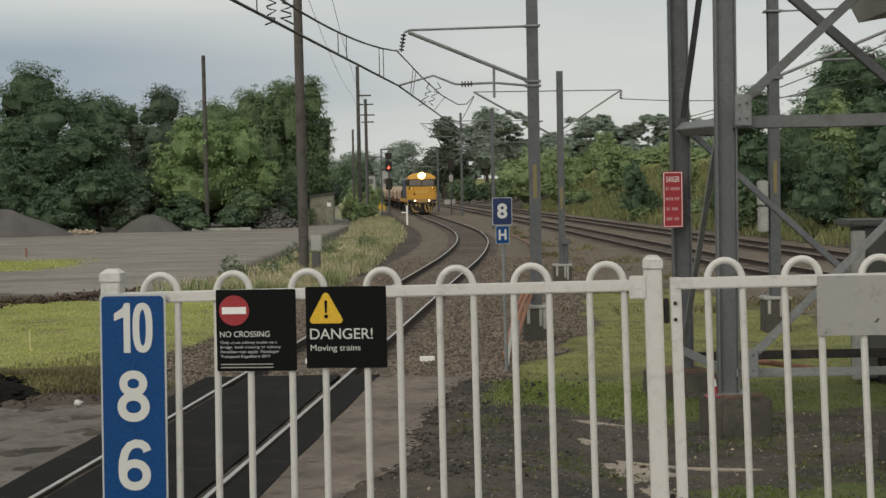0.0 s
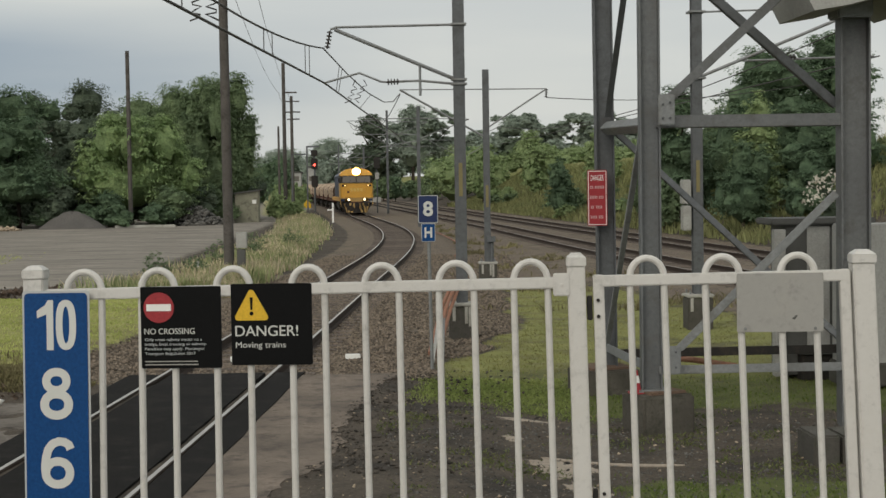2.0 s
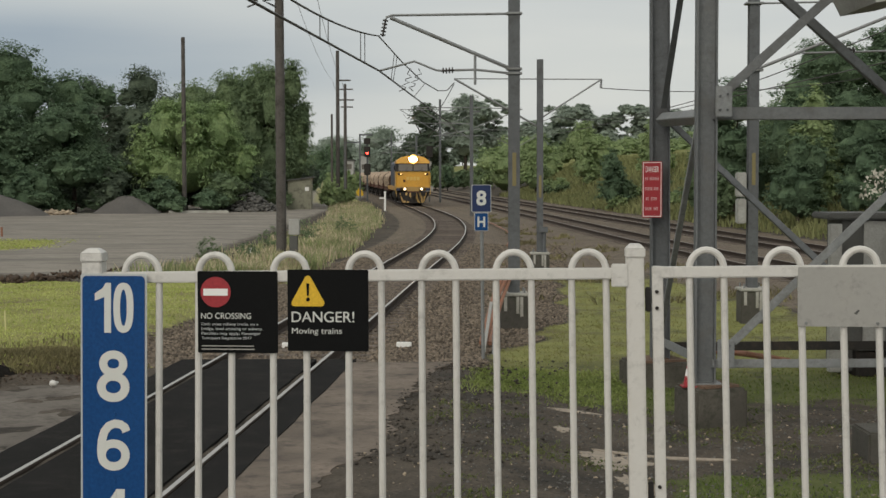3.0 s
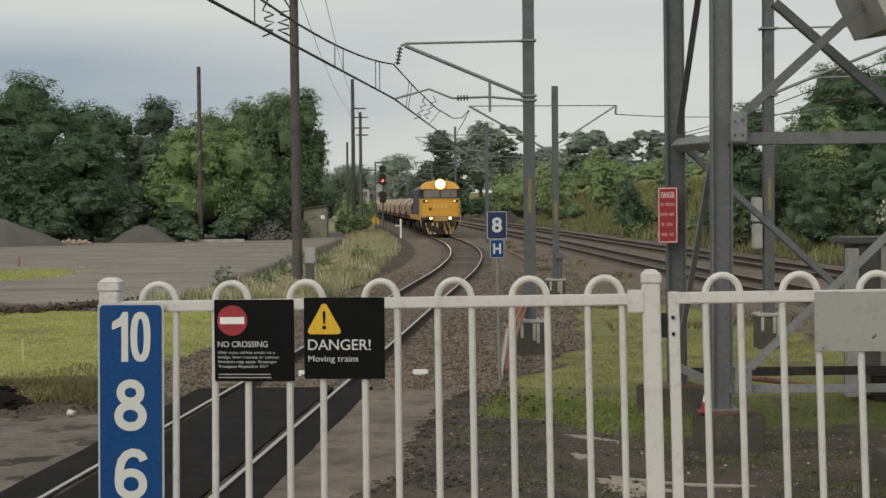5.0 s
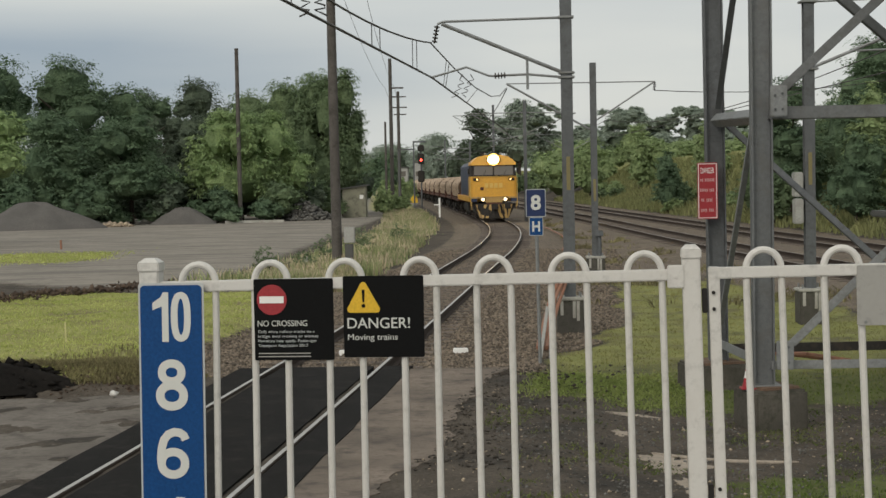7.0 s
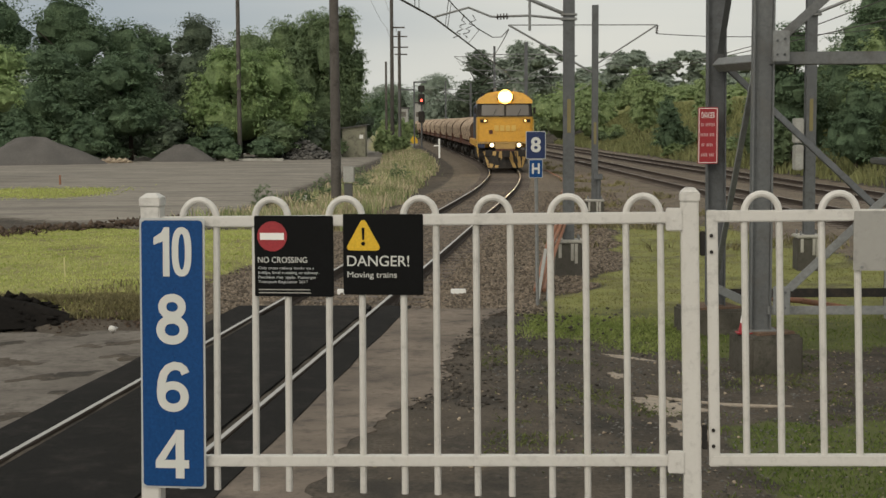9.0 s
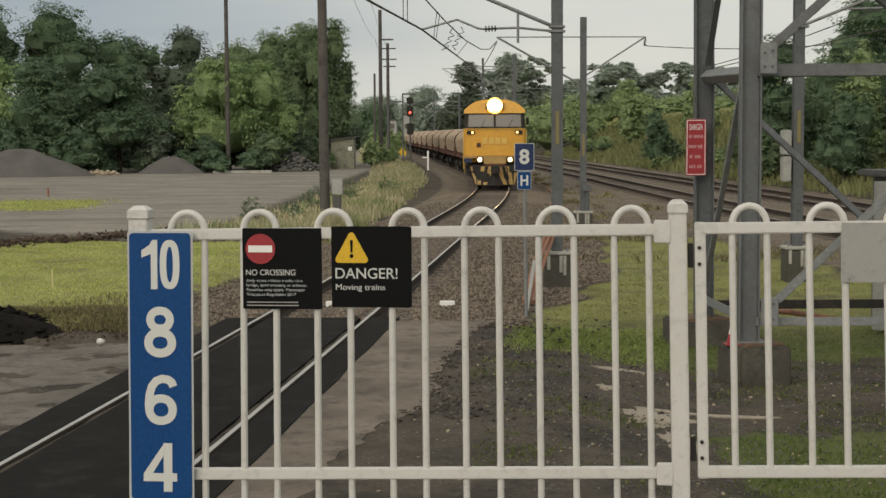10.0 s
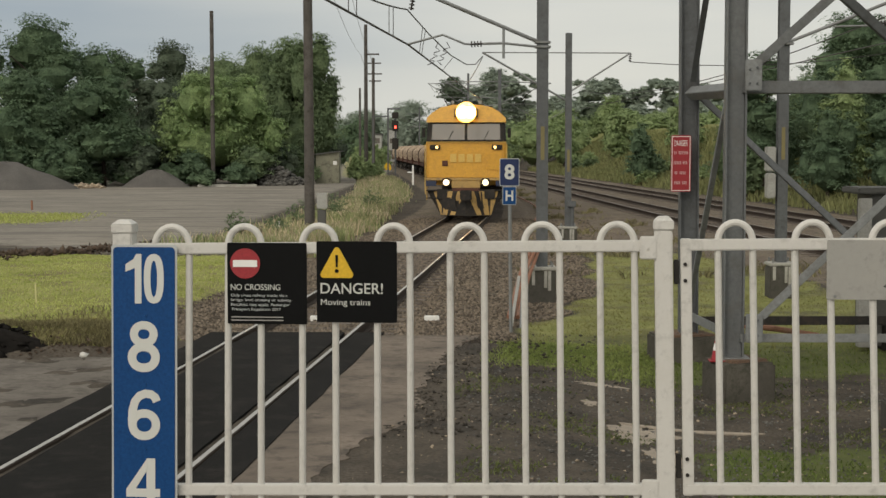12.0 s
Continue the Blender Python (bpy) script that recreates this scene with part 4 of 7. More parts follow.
def h_mast(name, x, y, top, w, label, turn=0.0, base=True, tilt=0.0, yellow=None):
    z = on_land(x, y)
    t = thing(name, pose(x, y, 0), label, "mast", "overhead line masts")
    part("column", h_column(bmesh.new(), 0, 0, z - 0.3, top, w, w, 0.014, turn, (tilt, 0)), GALV_DARK, t, "weathered steel H column")
    if base:
        part("footing", boxed(-0.24, 0.24, -0.24, 0.24, z - 0.4, 0.36, 0.02), CONCRETE_DARK, t, "dark streaked concrete footing")
        part("footing_cap", boxed(-0.262, 0.262, -0.262, 0.262, 0.362, 0.42, 0.018), PALE_CONCRETE, t, "pale mortar cap")
        for k, x in enumerate((-0.17, 0.05, 0.12)):
            part("run_mark", boxed(x - 0.02, x + 0.035, -0.2425, -0.2405, 0.10 - 0.05 * k, 0.355), PALE_CONCRETE, t, "pale mortar run")
        for sx in (-0.18, 0.18):
            for sy in (-0.18, 0.18):
                part("anchor_bolt", tube(bmesh.new(), [(sx, sy, 0.41), (sx, sy, 0.50)], 0.018, 6), GALV, t)
    if yellow:
        part("tag", boxed(-0.034, 0.034, -w / 2 - 0.012, -w / 2 - 0.002, yellow - 0.08, yellow + 0.52, 0.003), TAG_OLIVE, t, "narrow faded yellow number strip")
    return t


def insulator(bm, a, b, r=0.05, n=5):
    a, b = Vector(a), Vector(b)
    tube(bm, [a, b], r * 0.35, 8)
    for k in range(n):
        p = a.lerp(b, (k + 0.5) / n)
        d = (b - a).normalized() * 0.012
        tube(bm, [p - d, p + d], r, 10)
    return bm


mast_r = h_mast("overhead_mast", 1.57, 27.0, 8.2, 0.20, "grey steel overhead line mast in ballast by the track", yellow=2.42)
# cantilever over the near track
part("tie_rod", tube(bmesh.new(), [(0, 0, 5.43), (-2.19, 0, 5.40), (-2.30, 0, 5.36)], 0.022, 8), GALV, mast_r)
part("strut", tube(bmesh.new(), [(0, 0, 4.42), (-2.22, 0, 5.36)], 0.034, 8), GALV, mast_r)
part("insulator", insulator(bmesh.new(), (-2.30, 0, 5.34), (-2.36, 0, 5.02), 0.05), CERAMIC, mast_r)
part("registration_arm", tube(bmesh.new(), [(-2.42, 0, 4.41), (-1.79, 0, 4.58), (-1.40, 0, 4.42), (-1.30, 0, 4.41)], 0.019, 8), GALV, mast_r)
part("insulator", insulator(bmesh.new(), (-1.30, 0, 4.41), (-1.08, 0, 4.42), 0.055, 4), CERAMIC, mast_r)
part("registration_tube", tube(bmesh.new(), [(-1.08, 0, 4.42), (-0.70, 0, 4.43), (-0.02, 0, 4.36)], 0.022, 8), GALV, mast_r)
part("drop_bar", tube(bmesh.new(), [(-0.70, 0, 4.75), (-0.70, 0, 4.16)], 0.024, 8), GALV, mast_r)
for z in (5.43, 4.44, 4.36):
    part("clamp", boxed(-0.14, 0.14, -0.13, 0.13, z - 0.02, z + 0.02, 0.006), GALV, mast_r)

mast_c = h_mast("overhead_mast", 3.10, 41.0, 5.68, 0.17, "short steel mast with brackets to both sides", yellow=2.0)
part("tie_rod", tube(bmesh.new(), [(-2.35, 0, 5.16), (1.68, 0, 5.14)], 0.015, 8), GALV, mast_c)
part("strut", tube(bmesh.new(), [(-2.35, 0, 5.16), (0, 0, 3.82)], 0.028, 8), GALV, mast_c)
part("strut", tube(bmesh.new(), [(1.68, 0, 5.14), (0.05, 0, 4.10)], 0.022, 8), GALV, mast_c)
part("insulator", insulator(bmesh.new(), (1.68, 0, 5.14), (1.66, 0, 4.9), 0.04, 4), CERAMIC, mast_c)
part("cable_guard", tube(bmesh.new(), [(0.10, -0.14, -0.2), (0.11, -0.14, 1.0)], 0.05, 8), GALV_DARK, mast_c, "dark cable pipe")
part("junction_box", boxed(-0.02, 0.20, -0.24, -0.11, 0.96, 1.12, 0.01), GALV_DARK, mast_c)

right_mast = h_mast("overhead_mast", 6.10, 28.0, 8.5, 0.19, "grey steel overhead line mast beyond the lattice tower", yellow=2.42)
part("tie_rod", tube(bmesh.new(), [(0, 0, 5.72), (3.6, 0, 5.80)], 0.018, 8), GALV, right_mast)
part("strut", tube(bmesh.new(), [(0, 0, 4.48), (3.2, 0, 5.75)], 0.030, 8), GALV, right_mast)
part("registration_tube", tube(bmesh.new(), [(0.9, 0, 4.80), (3.4, 0, 4.86)], 0.02, 8), GALV, right_mast)
part("insulator", insulator(bmesh.new(), (1.62, 0, 4.84), (1.9, 0, 4.86), 0.06, 4), CERAMIC, right_mast)
part("equipment_box", boxed(-0.31, -0.14, -0.16, 0.10, 2.12, 2.58, 0.02), CABINET_GREY, right_mast, "pale grey equipment box")
part("equipment_box", boxed(-0.30, -0.14, -0.16, 0.10, 1.62, 2.09, 0.02), CABINET_GREY, right_mast, "pale grey equipment box")
for z in (5.72, 4.48):
    part("clamp", boxed(-0.16, 0.16, -0.15, 0.15, z - 0.02, z + 0.02, 0.006), GALV, right_mast)


def far_mast(x, y, top, arms):
    t = h_mast("overhead_mast", x, y, top, 0.22, "distant grey steel overhead line mast with brackets", base=False)
    for x0, z0, x1, z1 in arms:
        part("bracket_arm", tube(bmesh.new(), [(x0, 0, z0), (x1, 0, z1)], 0.035, 6), GALV, t)
    return t


far_mast(3.0, 100, 7.8, ((0, 7.0, -3.6, 7.0), (-3.6, 7.0, 0, 4.9), (-2.2, 6.0, 0, 5.9), (0, 5.6, 3.4, 6.9), (0, 7.0, 3.4, 6.9), (0.6, 5.6, -2.6, 5.1)))
far_mast(1.35, 149, 10.0, ((0, 9.0, -4.0, 9.0), (-4.0, 9.0, 0, 6.6), (-3.0, 7.7, 0.0, 7.6), (0, 7.2, 4.0, 8.8), (0, 8.9, 4.0, 8.8), (0, 6.4, 4.6, 6.4)))
far_mast(-1.2, 178, 7.2, ((0, 6.4, -3.4, 6.4), (-3.4, 6.4, 0, 4.6), (0, 4.6, 3.0, 6.2), (-4.2, 5.2, 0.0, 5.1)))
far_mast(8.9, 150, 8.0, ((0, 7.0, -3.4, 7.0), (-3.4, 7.0, 0, 5.2), (0, 5.2, 3.0, 6.8)))
far_mast(-5.5, 235, 9.0, ((0, 8.0, -3.6, 8.0), (-3.6, 8.0, 0, 6.0), (0, 6.0, 4.0, 7.8), (0, 7.0, 5.0, 7.0)))


def timber_pole(x, y, top, r, label, cross=(), tilt=0.0):
    z = on_land(x, y)
    t = thing("timber_pole", pose(x, y, 0), label, "pole", "timber poles")
    part("shaft", tube(bmesh.new(), [(0, 0, z - 0.4), (tilt * 0.5, 0, top * 0.5), (tilt, 0, top)], r, 12, r * 0.82), TIMBER, t, "weathered round timber")
    for zc, x0, x1 in cross:
        part("cross_arm", boxed(x0, x1, -0.08, 0.08, zc - 0.07, zc + 0.07, 0.01), TIMBER, t)
    return t


pole_l = timber_pole(-4.72, 48.6, 9.8, 0.17, "thick weathered timber pole in the long grass", tilt=-0.03)
timber_pole(-17.6, 109.0, 12.5, 0.17, "tall grey pole before the willow trees")
timber_pole(-8.15, 138, 13.9, 0.19, "tall timber line pole with a cross-arm beside the track", ((11.2, -0.1, 1.2),), 0.0)
timber_pole(-9.2, 170, 12.8, 0.20, "far timber line pole with cross-arms", ((12.2, -0.9, 0.9), (11.0, -0.9, 1.0), (10.2, -0.5, 0.9)), 0.0)
timber_pole(-10.4, 165, 9.2, 0.14, "far thin timber pole", (), 0.0)
cab = thing("meter_box", pose(-4.28, 48.2, 0), "grey meter box on the timber pole", "box")
part("case", boxed(-0.16, 0.18, -0.15, 0.15, 0.62, 1.12, 0.015), CABINET_GREY, cab)
part("lower_case", boxed(-0.14, 0.12, -0.13, 0.13, 0.05, 0.58, 0.015), CABINET_DARK, cab)
part("leg", boxed(-0.05, 0.05, -0.05, 0.05, -0.5, 0.06), GALV_DARK, cab)

# signals beside the line
signal = thing("railway_signal", pose(-6.25, 158, 0), "tall railway signal showing red on a bracket post", "signal")
part("post", tube(bmesh.new(), [(0, 0.1, -0.4), (0, 0.1, 5.9)], 0.09, 8), GALV_DARK, signal)
for z0, z1 in ((4.4, 5.5), (5.75, 6.4), (2.5, 3.7)):
    part("signal_head", boxed(-0.34, 0.34, -0.2, 0.1, z0, z1, 0.06), LOCO_BLACK, signal, "black signal head")
part("lens", tube(bmesh.new(), [(0.02, -0.24, 4.82), (0.02, -0.18, 4.82)], 0.12, 16), SIGNAL_GLOW, signal, "glowing red lens")
gant = thing("signal_bracket", pose(-7.1, 160, 0), "dark steel bracket gantry beside the signal", "gantry")
part("upright", bar(bmesh.new(), (0, 0, -0.4), (0, 0, 6.8), 0.16, 0.16, (0, 1, 0)), GALV_DARK, gant)
part("arm", bar(bmesh.new(), (-0.08, 0, 6.8), (1.3, 0, 6.8), 0.16, 0.16), GALV_DARK, gant)
part("arm", bar(bmesh.new(), (-1.7, 0, 6.0), (0, 0, 6.0), 0.14, 0.14), GALV_DARK, gant)
part("upright", bar(bmesh.new(), (-1.6, 0, -0.4), (-1.6, 0, 6.0), 0.14, 0.14, (0, 1, 0)), GALV_DARK, gant)
sig2 = thing("railway_signal", pose(0.30, 154, 0), "dark railway signal with a white plate on a post", "signal")
part("post", tube(bmesh.new(), [(0, 0.1, -0.4), (0, 0.1, 5.0)], 0.08, 8), GALV_DARK, sig2)
part("signal_head", boxed(-0.33, 0.33, -0.2, 0.1, 4.3, 5.5, 0.06), LOCO_BLACK, sig2, "black signal head")
part("plate", boxed(-0.2, 0.2, -0.16, -0.10, 3.2, 3.9, 0.02), PLATE_GREY, sig2, "pale plate")
relay = thing("relay_case", pose(0.2, 250, on_land(0.2, 250)), "low pale line-side equipment case", "equipment case")
part("case", boxed(-0.9, 0.9, -0.3, 0.3, 0.0, 0.75, 0.03), CABINET_GREY, relay)
part("lid", boxed(-0.95, 0.95, -0.35, 0.35, 0.75, 0.82, 0.02), CABINET_GREY, relay)
for x, y, w, h in ((-15.4, 300, 0.9, 5.4), (-12.9, 312, 0.8, 6.6)):
    loc = thing("white_building", pose(x, y, on_land(x, y)), "narrow pale building far down the line behind brush", "building", "far buildings")
    part("wall", boxed(-w, w, -2, 2, -0.2, h, 0.03), CABINET_GREY, loc)
    part("roof", boxed(-w - 0.2, w + 0.2, -2.2, 2.2, h + 0.002, h + 0.3, 0.03), CABINET_DARK, loc)
    for z in (1.4, 3.8):
        part("window", boxed(-0.5, 0.5, -2.03, -2.003, z, z + 1.0, 0.005), CAB_GLASS, loc)

mk = thing("track_sign", pose(-7.6, 170, on_land(-7.6, 170)), "small yellow triangular track sign on a stake", "sign")
part("board", prism(bmesh.new(), [(-0.42, 0.35), (0.42, 0.35), (0.42, 0.75), (0, 1.35), (-0.42, 0.75)], -0.03, 0.0), SIGN_YELLOW, mk)
part("stake", boxed(-0.04, 0.04, 0.002, 0.06, -0.2, 1.0), TIMBER, mk)

# ---------------------------------------------------------------- overhead wires


def hang(a, b, sag, n=14):
    a, b = Vector(a), Vector(b)
    return [a.lerp(b, k / n) - Vector((0, 0, sag * 4 * (k / n) * (1 - k / n))) for k in range(n + 1)]


def wire(pts, r, label, name="overhead_wire"):
    return single(name, tube(bmesh.new(), pts, r, 6), WIRE, Matrix(), label, "wire", "overhead wires")


contact = [(-6.5, -20, 4.42), (-2.93, 5, 4.42), (-2.02, 14.7, 4.41), (-0.85, 27.0, 4.41), (-0.34, 35.4, 4.41), (0.0, 41, 4.41), (0.95, 56, 4.4), (1.4, 70, 4.5), (1.35, 84, 4.6), (0.6, 100, 4.7), (-1.9, 140, 4.9), (-6, 185, 5.0), (-12, 260, 5.0)]


def along(pts, y):
    for a, b in zip(pts, pts[1:]):
        if a[1] <= y <= b[1]:
            k = (y - a[1]) / (b[1] - a[1])
            return Vector(a).lerp(Vector(b), k)
    return Vector(pts[-1])


wire(contact, 0.017, "taut dark contact wire over the curving track")
mess = [Vector((along(contact, y).x, y, 4.69 + 0.0042 * (y - 18) ** 2)) for y in np.linspace(2.0, 27.0, 26)]
wire(mess, 0.014, "sagging dark catenary wire above the contact wire")
mess2 = [(-0.85, 27.0, 5.02), (-0.5, 31, 4.86), (-0.1, 35.4, 4.74), (0.3, 39, 4.72), (0.55, 40.3, 4.80), (0.75, 41.0, 5.05)]
wire(mess2, 0.013, "sagging dark catenary wire above the contact wire")
wire(hang((0.75, 41.0, 5.02), (-0.4, 100.0, 6.9), 0.7, 16), 0.014, "sagging dark catenary wire above the contact wire")
wire(hang((-0.4, 100, 6.9), (-2.4, 149, 8.8), 0.7, 12), 0.016, "sagging dark catenary wire above the contact wire")
wire(hang((4.77, 41.0, 4.9), (14.0, 47.0, 5.6), 0.25, 14), 0.012, "thin catenary wire crossing the main lines")
wire(hang((9.8, 28.0, 5.75), (7.6, 90.0, 6.0), 0.9, 14), 0.014, "sagging catenary wire over the main line")
wire(hang((9.6, 28.0, 4.86), (7.4, 90.0, 4.9), 0.05, 10), 0.014, "taut contact wire over the main line")
wire(hang((7.6, 90, 6.0), (1.0, 200, 6.4), 0.9, 14), 0.016, "sagging catenary wire over the main line")
for dx in (-0.5, 0.35):
    wire(hang((-1.8 + dx, -5, 10.9), (-8.1 + dx, 138, 11.2), 1.6, 22), 0.010, "thin slack power line between timber poles")
    wire(hang((-8.1 + dx, 138, 11.2), (-9.4 + dx, 170, 12.2), 0.5, 10), 0.016, "thin slack power line between timber poles")


for y, twin in ((15.6, 0), (16.7, 1), (20.6, 0), (21.3, 0), (24.6, 0), (25.1, 0), (29.5, 0), (30.0, 0), (33.5, 1), (36.0, 0)):
    up = along(mess if y < 27 else mess2, y)
    dn = along(contact, y)
    if twin:
        bm = bmesh.new()
        for off in (-0.09, 0.09):
            pts = []
            for k in range(11):
                p = up.lerp(dn, k / 10) + Vector((off + 0.07 * math.sin(k * 1.9 + off * 20), 0.05 * math.cos(k * 1.9), 0))
                pts.append(p)
            tube(bm, [up + Vector((off, 0, 0.12))] + pts, 0.010, 6)
        single("jumper_wire", bm, WIRE, Matrix(), "looped jumper wires between catenary and contact wire", "wire", "droppers")
    else:
        single("dropper_wire", tube(bmesh.new(), [up, dn], 0.007, 5), WIRE, Matrix(), "thin straight dropper between the two wires", "wire", "droppers")

# ---------------------------------------------------------------- lattice tower on the right
tower = thing("lattice_tower", Matrix(), "galvanised steel lattice tower on concrete footings", "tower")
T1, T2, T3 = (3.03, 19.7), (3.09, 16.6), (5.37, 16.6)
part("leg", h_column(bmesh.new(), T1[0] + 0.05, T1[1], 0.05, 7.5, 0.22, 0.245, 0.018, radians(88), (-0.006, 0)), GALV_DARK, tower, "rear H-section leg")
# front and stout legs: shade in the webs comes from the darker steel
part("leg", h_column(bmesh.new(), T2[0], T2[1], 0.17, 7.5, 0.22, 0.232, 0.02, radians(86), (0, 0)), GALV_LEG_SHADE, tower, "front H-section leg")
part("leg", h_column(bmesh.new(), T3[0] + 0.03, T3[1], -0.3, 4.4, 0.27, 0.33, 0.022, radians(86)), GALV_SHADE, tower, "stout H-section leg")
FOOT = surface("weathered_concrete_footing", (0.125, 0.116, 0.098), (0.076, 0.070, 0.060), 0.95, 0, 2.6, 22, 0.45, (0.045, 0.046, 0.034), gloss=0.15)
FOOT_DIRT = surface("earth_on_the_footing", (0.20, 0.125, 0.085), (0.13, 0.09, 0.065), 0.98, 0, 4, 30, 0.5, (0.08, 0.06, 0.045))
for x, y, top, w, turn in ((T1[0], T1[1], 0.09, 0.40, 8), (3.156, 16.576, 0.19, 0.31, 14)):
    bm = bmesh.new()
    box(bm, -w, w, -w, w, -0.4, top, 0.03, pose(x, y, 0, 0, 0, turn))
    part("footing", bm, FOOT, tower, "stained concrete footing with chipped edges")
    bm = bmesh.new()
    box(bm, -w * 0.8, w * 0.8, -w * 0.8, w * 0.8, top - 0.02, top + 0.03, 0.024, pose(x, y, 0, 0, 0, turn + 9))
    part("earth_cover", bm, FOOT_DIRT, tower, "reddish earth on top of the footing")
part("base_plate", boxed(T2[0] - 0.17, T2[0] + 0.17, T2[1] - 0.17, T2[1] + 0.17, 0.18, 0.232, 0.004), GALV, tower)


def brace(a, b, w, material, flip=1, name="brace"):
    part(name, angle_bar(bmesh.new(), a, b, w, 0.014, flip, (0, -1, 0.02)), material, tower)


# shaded members take the darker steels, lit ones plain GALV
brace((3.16, 16.5, 3.22), (5.235, 16.5, 3.22), 0.13, GALV_SHADE, 1, "cross_beam")
brace((3.16, 16.5, 0.45), (5.235, 16.5, 0.45), 0.09, GALV, 1, "cross_beam")
brace((3.25, 16.40, 3.44), (5.1, 16.40, 5.11), 0.095, GALV_SHADE)
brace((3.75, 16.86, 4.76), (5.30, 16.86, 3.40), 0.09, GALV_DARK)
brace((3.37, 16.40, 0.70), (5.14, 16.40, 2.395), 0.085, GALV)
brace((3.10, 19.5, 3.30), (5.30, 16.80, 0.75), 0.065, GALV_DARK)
brace((3.03, 19.55, 3.30), (3.15, 16.75, 3.24), 0.12, GALV, 1, "cross_beam")
brace((3.03, 19.55, 0.38), (3.15, 16.75, 0.42), 0.10, GALV, 1, "cross_beam")
brace((3.06, 19.4, 3.4), (3.16, 16.9, 6.6), 0.07, GALV_DARK)
brace((3.12, 17.2, 3.1), (3.05, 19.5, 0.4), 0.055, GALV)
brace((3.1, 19.8, 0.26), (6.4, 19.8, 0.27), 0.11, LOCO_BLACK, 1, "cross_beam")
part("gusset", boxed(3.15, 3.335, 16.36, 16.385, 3.17, 3.51, 0.01), GALV, tower, "bolted gusset plate")
part("gusset", boxed(3.19, 3.38, 16.36, 16.385, 0.41, 0.73, 0.01), GALV, tower, "bolted gusset plate")
for x0, z0 in ((3.15, 3.2), (3.19, 0.44)):
    for dx, dz in ((0.05, 0.05), (0.05, 0.2), (0.13, 0.05), (0.13, 0.22)):
        part("bolt", tube(bmesh.new(), [(x0 + dx, 16.345, z0 + dz), (x0 + dx, 16.36, z0 + dz)], 0.014, 6), GALV_DARK, tower)
# platform on the stout leg
deck = thing("tower_canopy", Matrix(), "pale sheet-metal box on top of the stout leg", "canopy")
bm = bmesh.new()
prism(bm, [(4.55, 4.78), (4.76, 4.36), (5.15, 4.42), (5.62, 4.54), (5.88, 4.36), (6.6, 5.0), (6.6, 5.5), (4.4, 5.5)], 15.9, 17.3)
part("casing", bm, CABINET_GREY, deck)
part("bracket", boxed(5.17, 5.57, 16.4, 16.8, 4.34, 4.56, 0.02), GALV, deck)

red_sign = thing("danger_sign", pose(2.925, 19.45, 0, 0, 0, 0), "red danger sign with white lettering on the tower leg", "sign")
part("panel", board(-0.130, 0.130, 1.985, 2.715, -0.01, 0.02), SIGN_RED, red_sign)
frame_bm = bmesh.new()
for x0, x1, z0, z1 in ((-0.12, 0.12, 2.695, 2.703), (-0.12, 0.12, 1.997, 2.005), (-0.12, -0.112, 2.005, 2.695), (0.112, 0.12, 2.005, 2.695)):
    prism(frame_bm, [(x0, z0), (x1, z0), (x1, z1), (x0, z1)], -0.016, -0.0132)
part("border", frame_bm, WHITE_MARK, red_sign)
lettering("lettering", "DANGER", -0.085, 2.575, -0.0132, 0.075, 0.17, WHITE_MARK, red_sign, "white heading", 0.0)
for z, words in ((2.47, ((-0.09, -0.045), (-0.03, 0.09))), (2.34, ((-0.095, 0.01), (0.025, 0.095))), (2.21, ((-0.08, -0.03), (-0.015, 0.08))), (2.08, ((-0.085, 0.0), (0.02, 0.08)))):
    for x0, x1 in words:
        k = x0
        while k < x1 - 0.012:
            bars_on(red_sign, k, k + 0.011, (z,), 0.04, -0.0135, SIGN_PINK)
            k += 0.021

cone = thing("marker_cone", pose(2.90, 16.50, 0.19), "small orange traffic cone on the footing", "cone")
bm = bmesh.new()
tube(bm, [(0, 0, 0.016), (0, 0, 0.12)], 0.062, 18, 0.043)
part("body", bm, SIGN_RED, cone)
part("collar", tube(bmesh.new(), [(0, 0, 0.121), (0, 0, 0.20)], 0.0425, 18, 0.028), WHITE_MARK, cone, "white reflective collar")
part("tip", tube(bmesh.new(), [(0, 0, 0.201), (0, 0, 0.26)], 0.0275, 18, 0.016), SIGN_RED, cone)
part("base", boxed(-0.085, 0.085, -0.085, 0.085, 0.0, 0.015, 0.004), SIGN_RED, cone)

# orange conduits up to the mast footing
for pts in ([(0.92, 23.7, -0.15), (1.02, 24.6, 0.02), (1.22, 25.8, 0.42), (1.39, 26.6, 0.66), (1.44, 26.8, 0.74)], [(1.00, 23.8, -0.15), (1.09, 24.6, 0.0), (1.29, 25.8, 0.38), (1.44, 26.6, 0.60), (1.49, 26.82, 0.70)],
            [(0.86, 23.9, -0.15), (0.96, 24.7, 0.04), (1.16, 25.9, 0.46), (1.34, 26.66, 0.70), (1.40, 26.84, 0.78)], [(3.0, 56, -0.12), (3.55, 63, -0.1), (3.75, 70, -0.1), (3.6, 80, -0.12), (3.0, 92, -0.14)]):
    single("conduit", tube(bmesh.new(), pts, 0.035, 8), ORANGE_PIPE, Matrix(), "orange plastic cable conduit lying on the ballast", "conduit", "conduits")
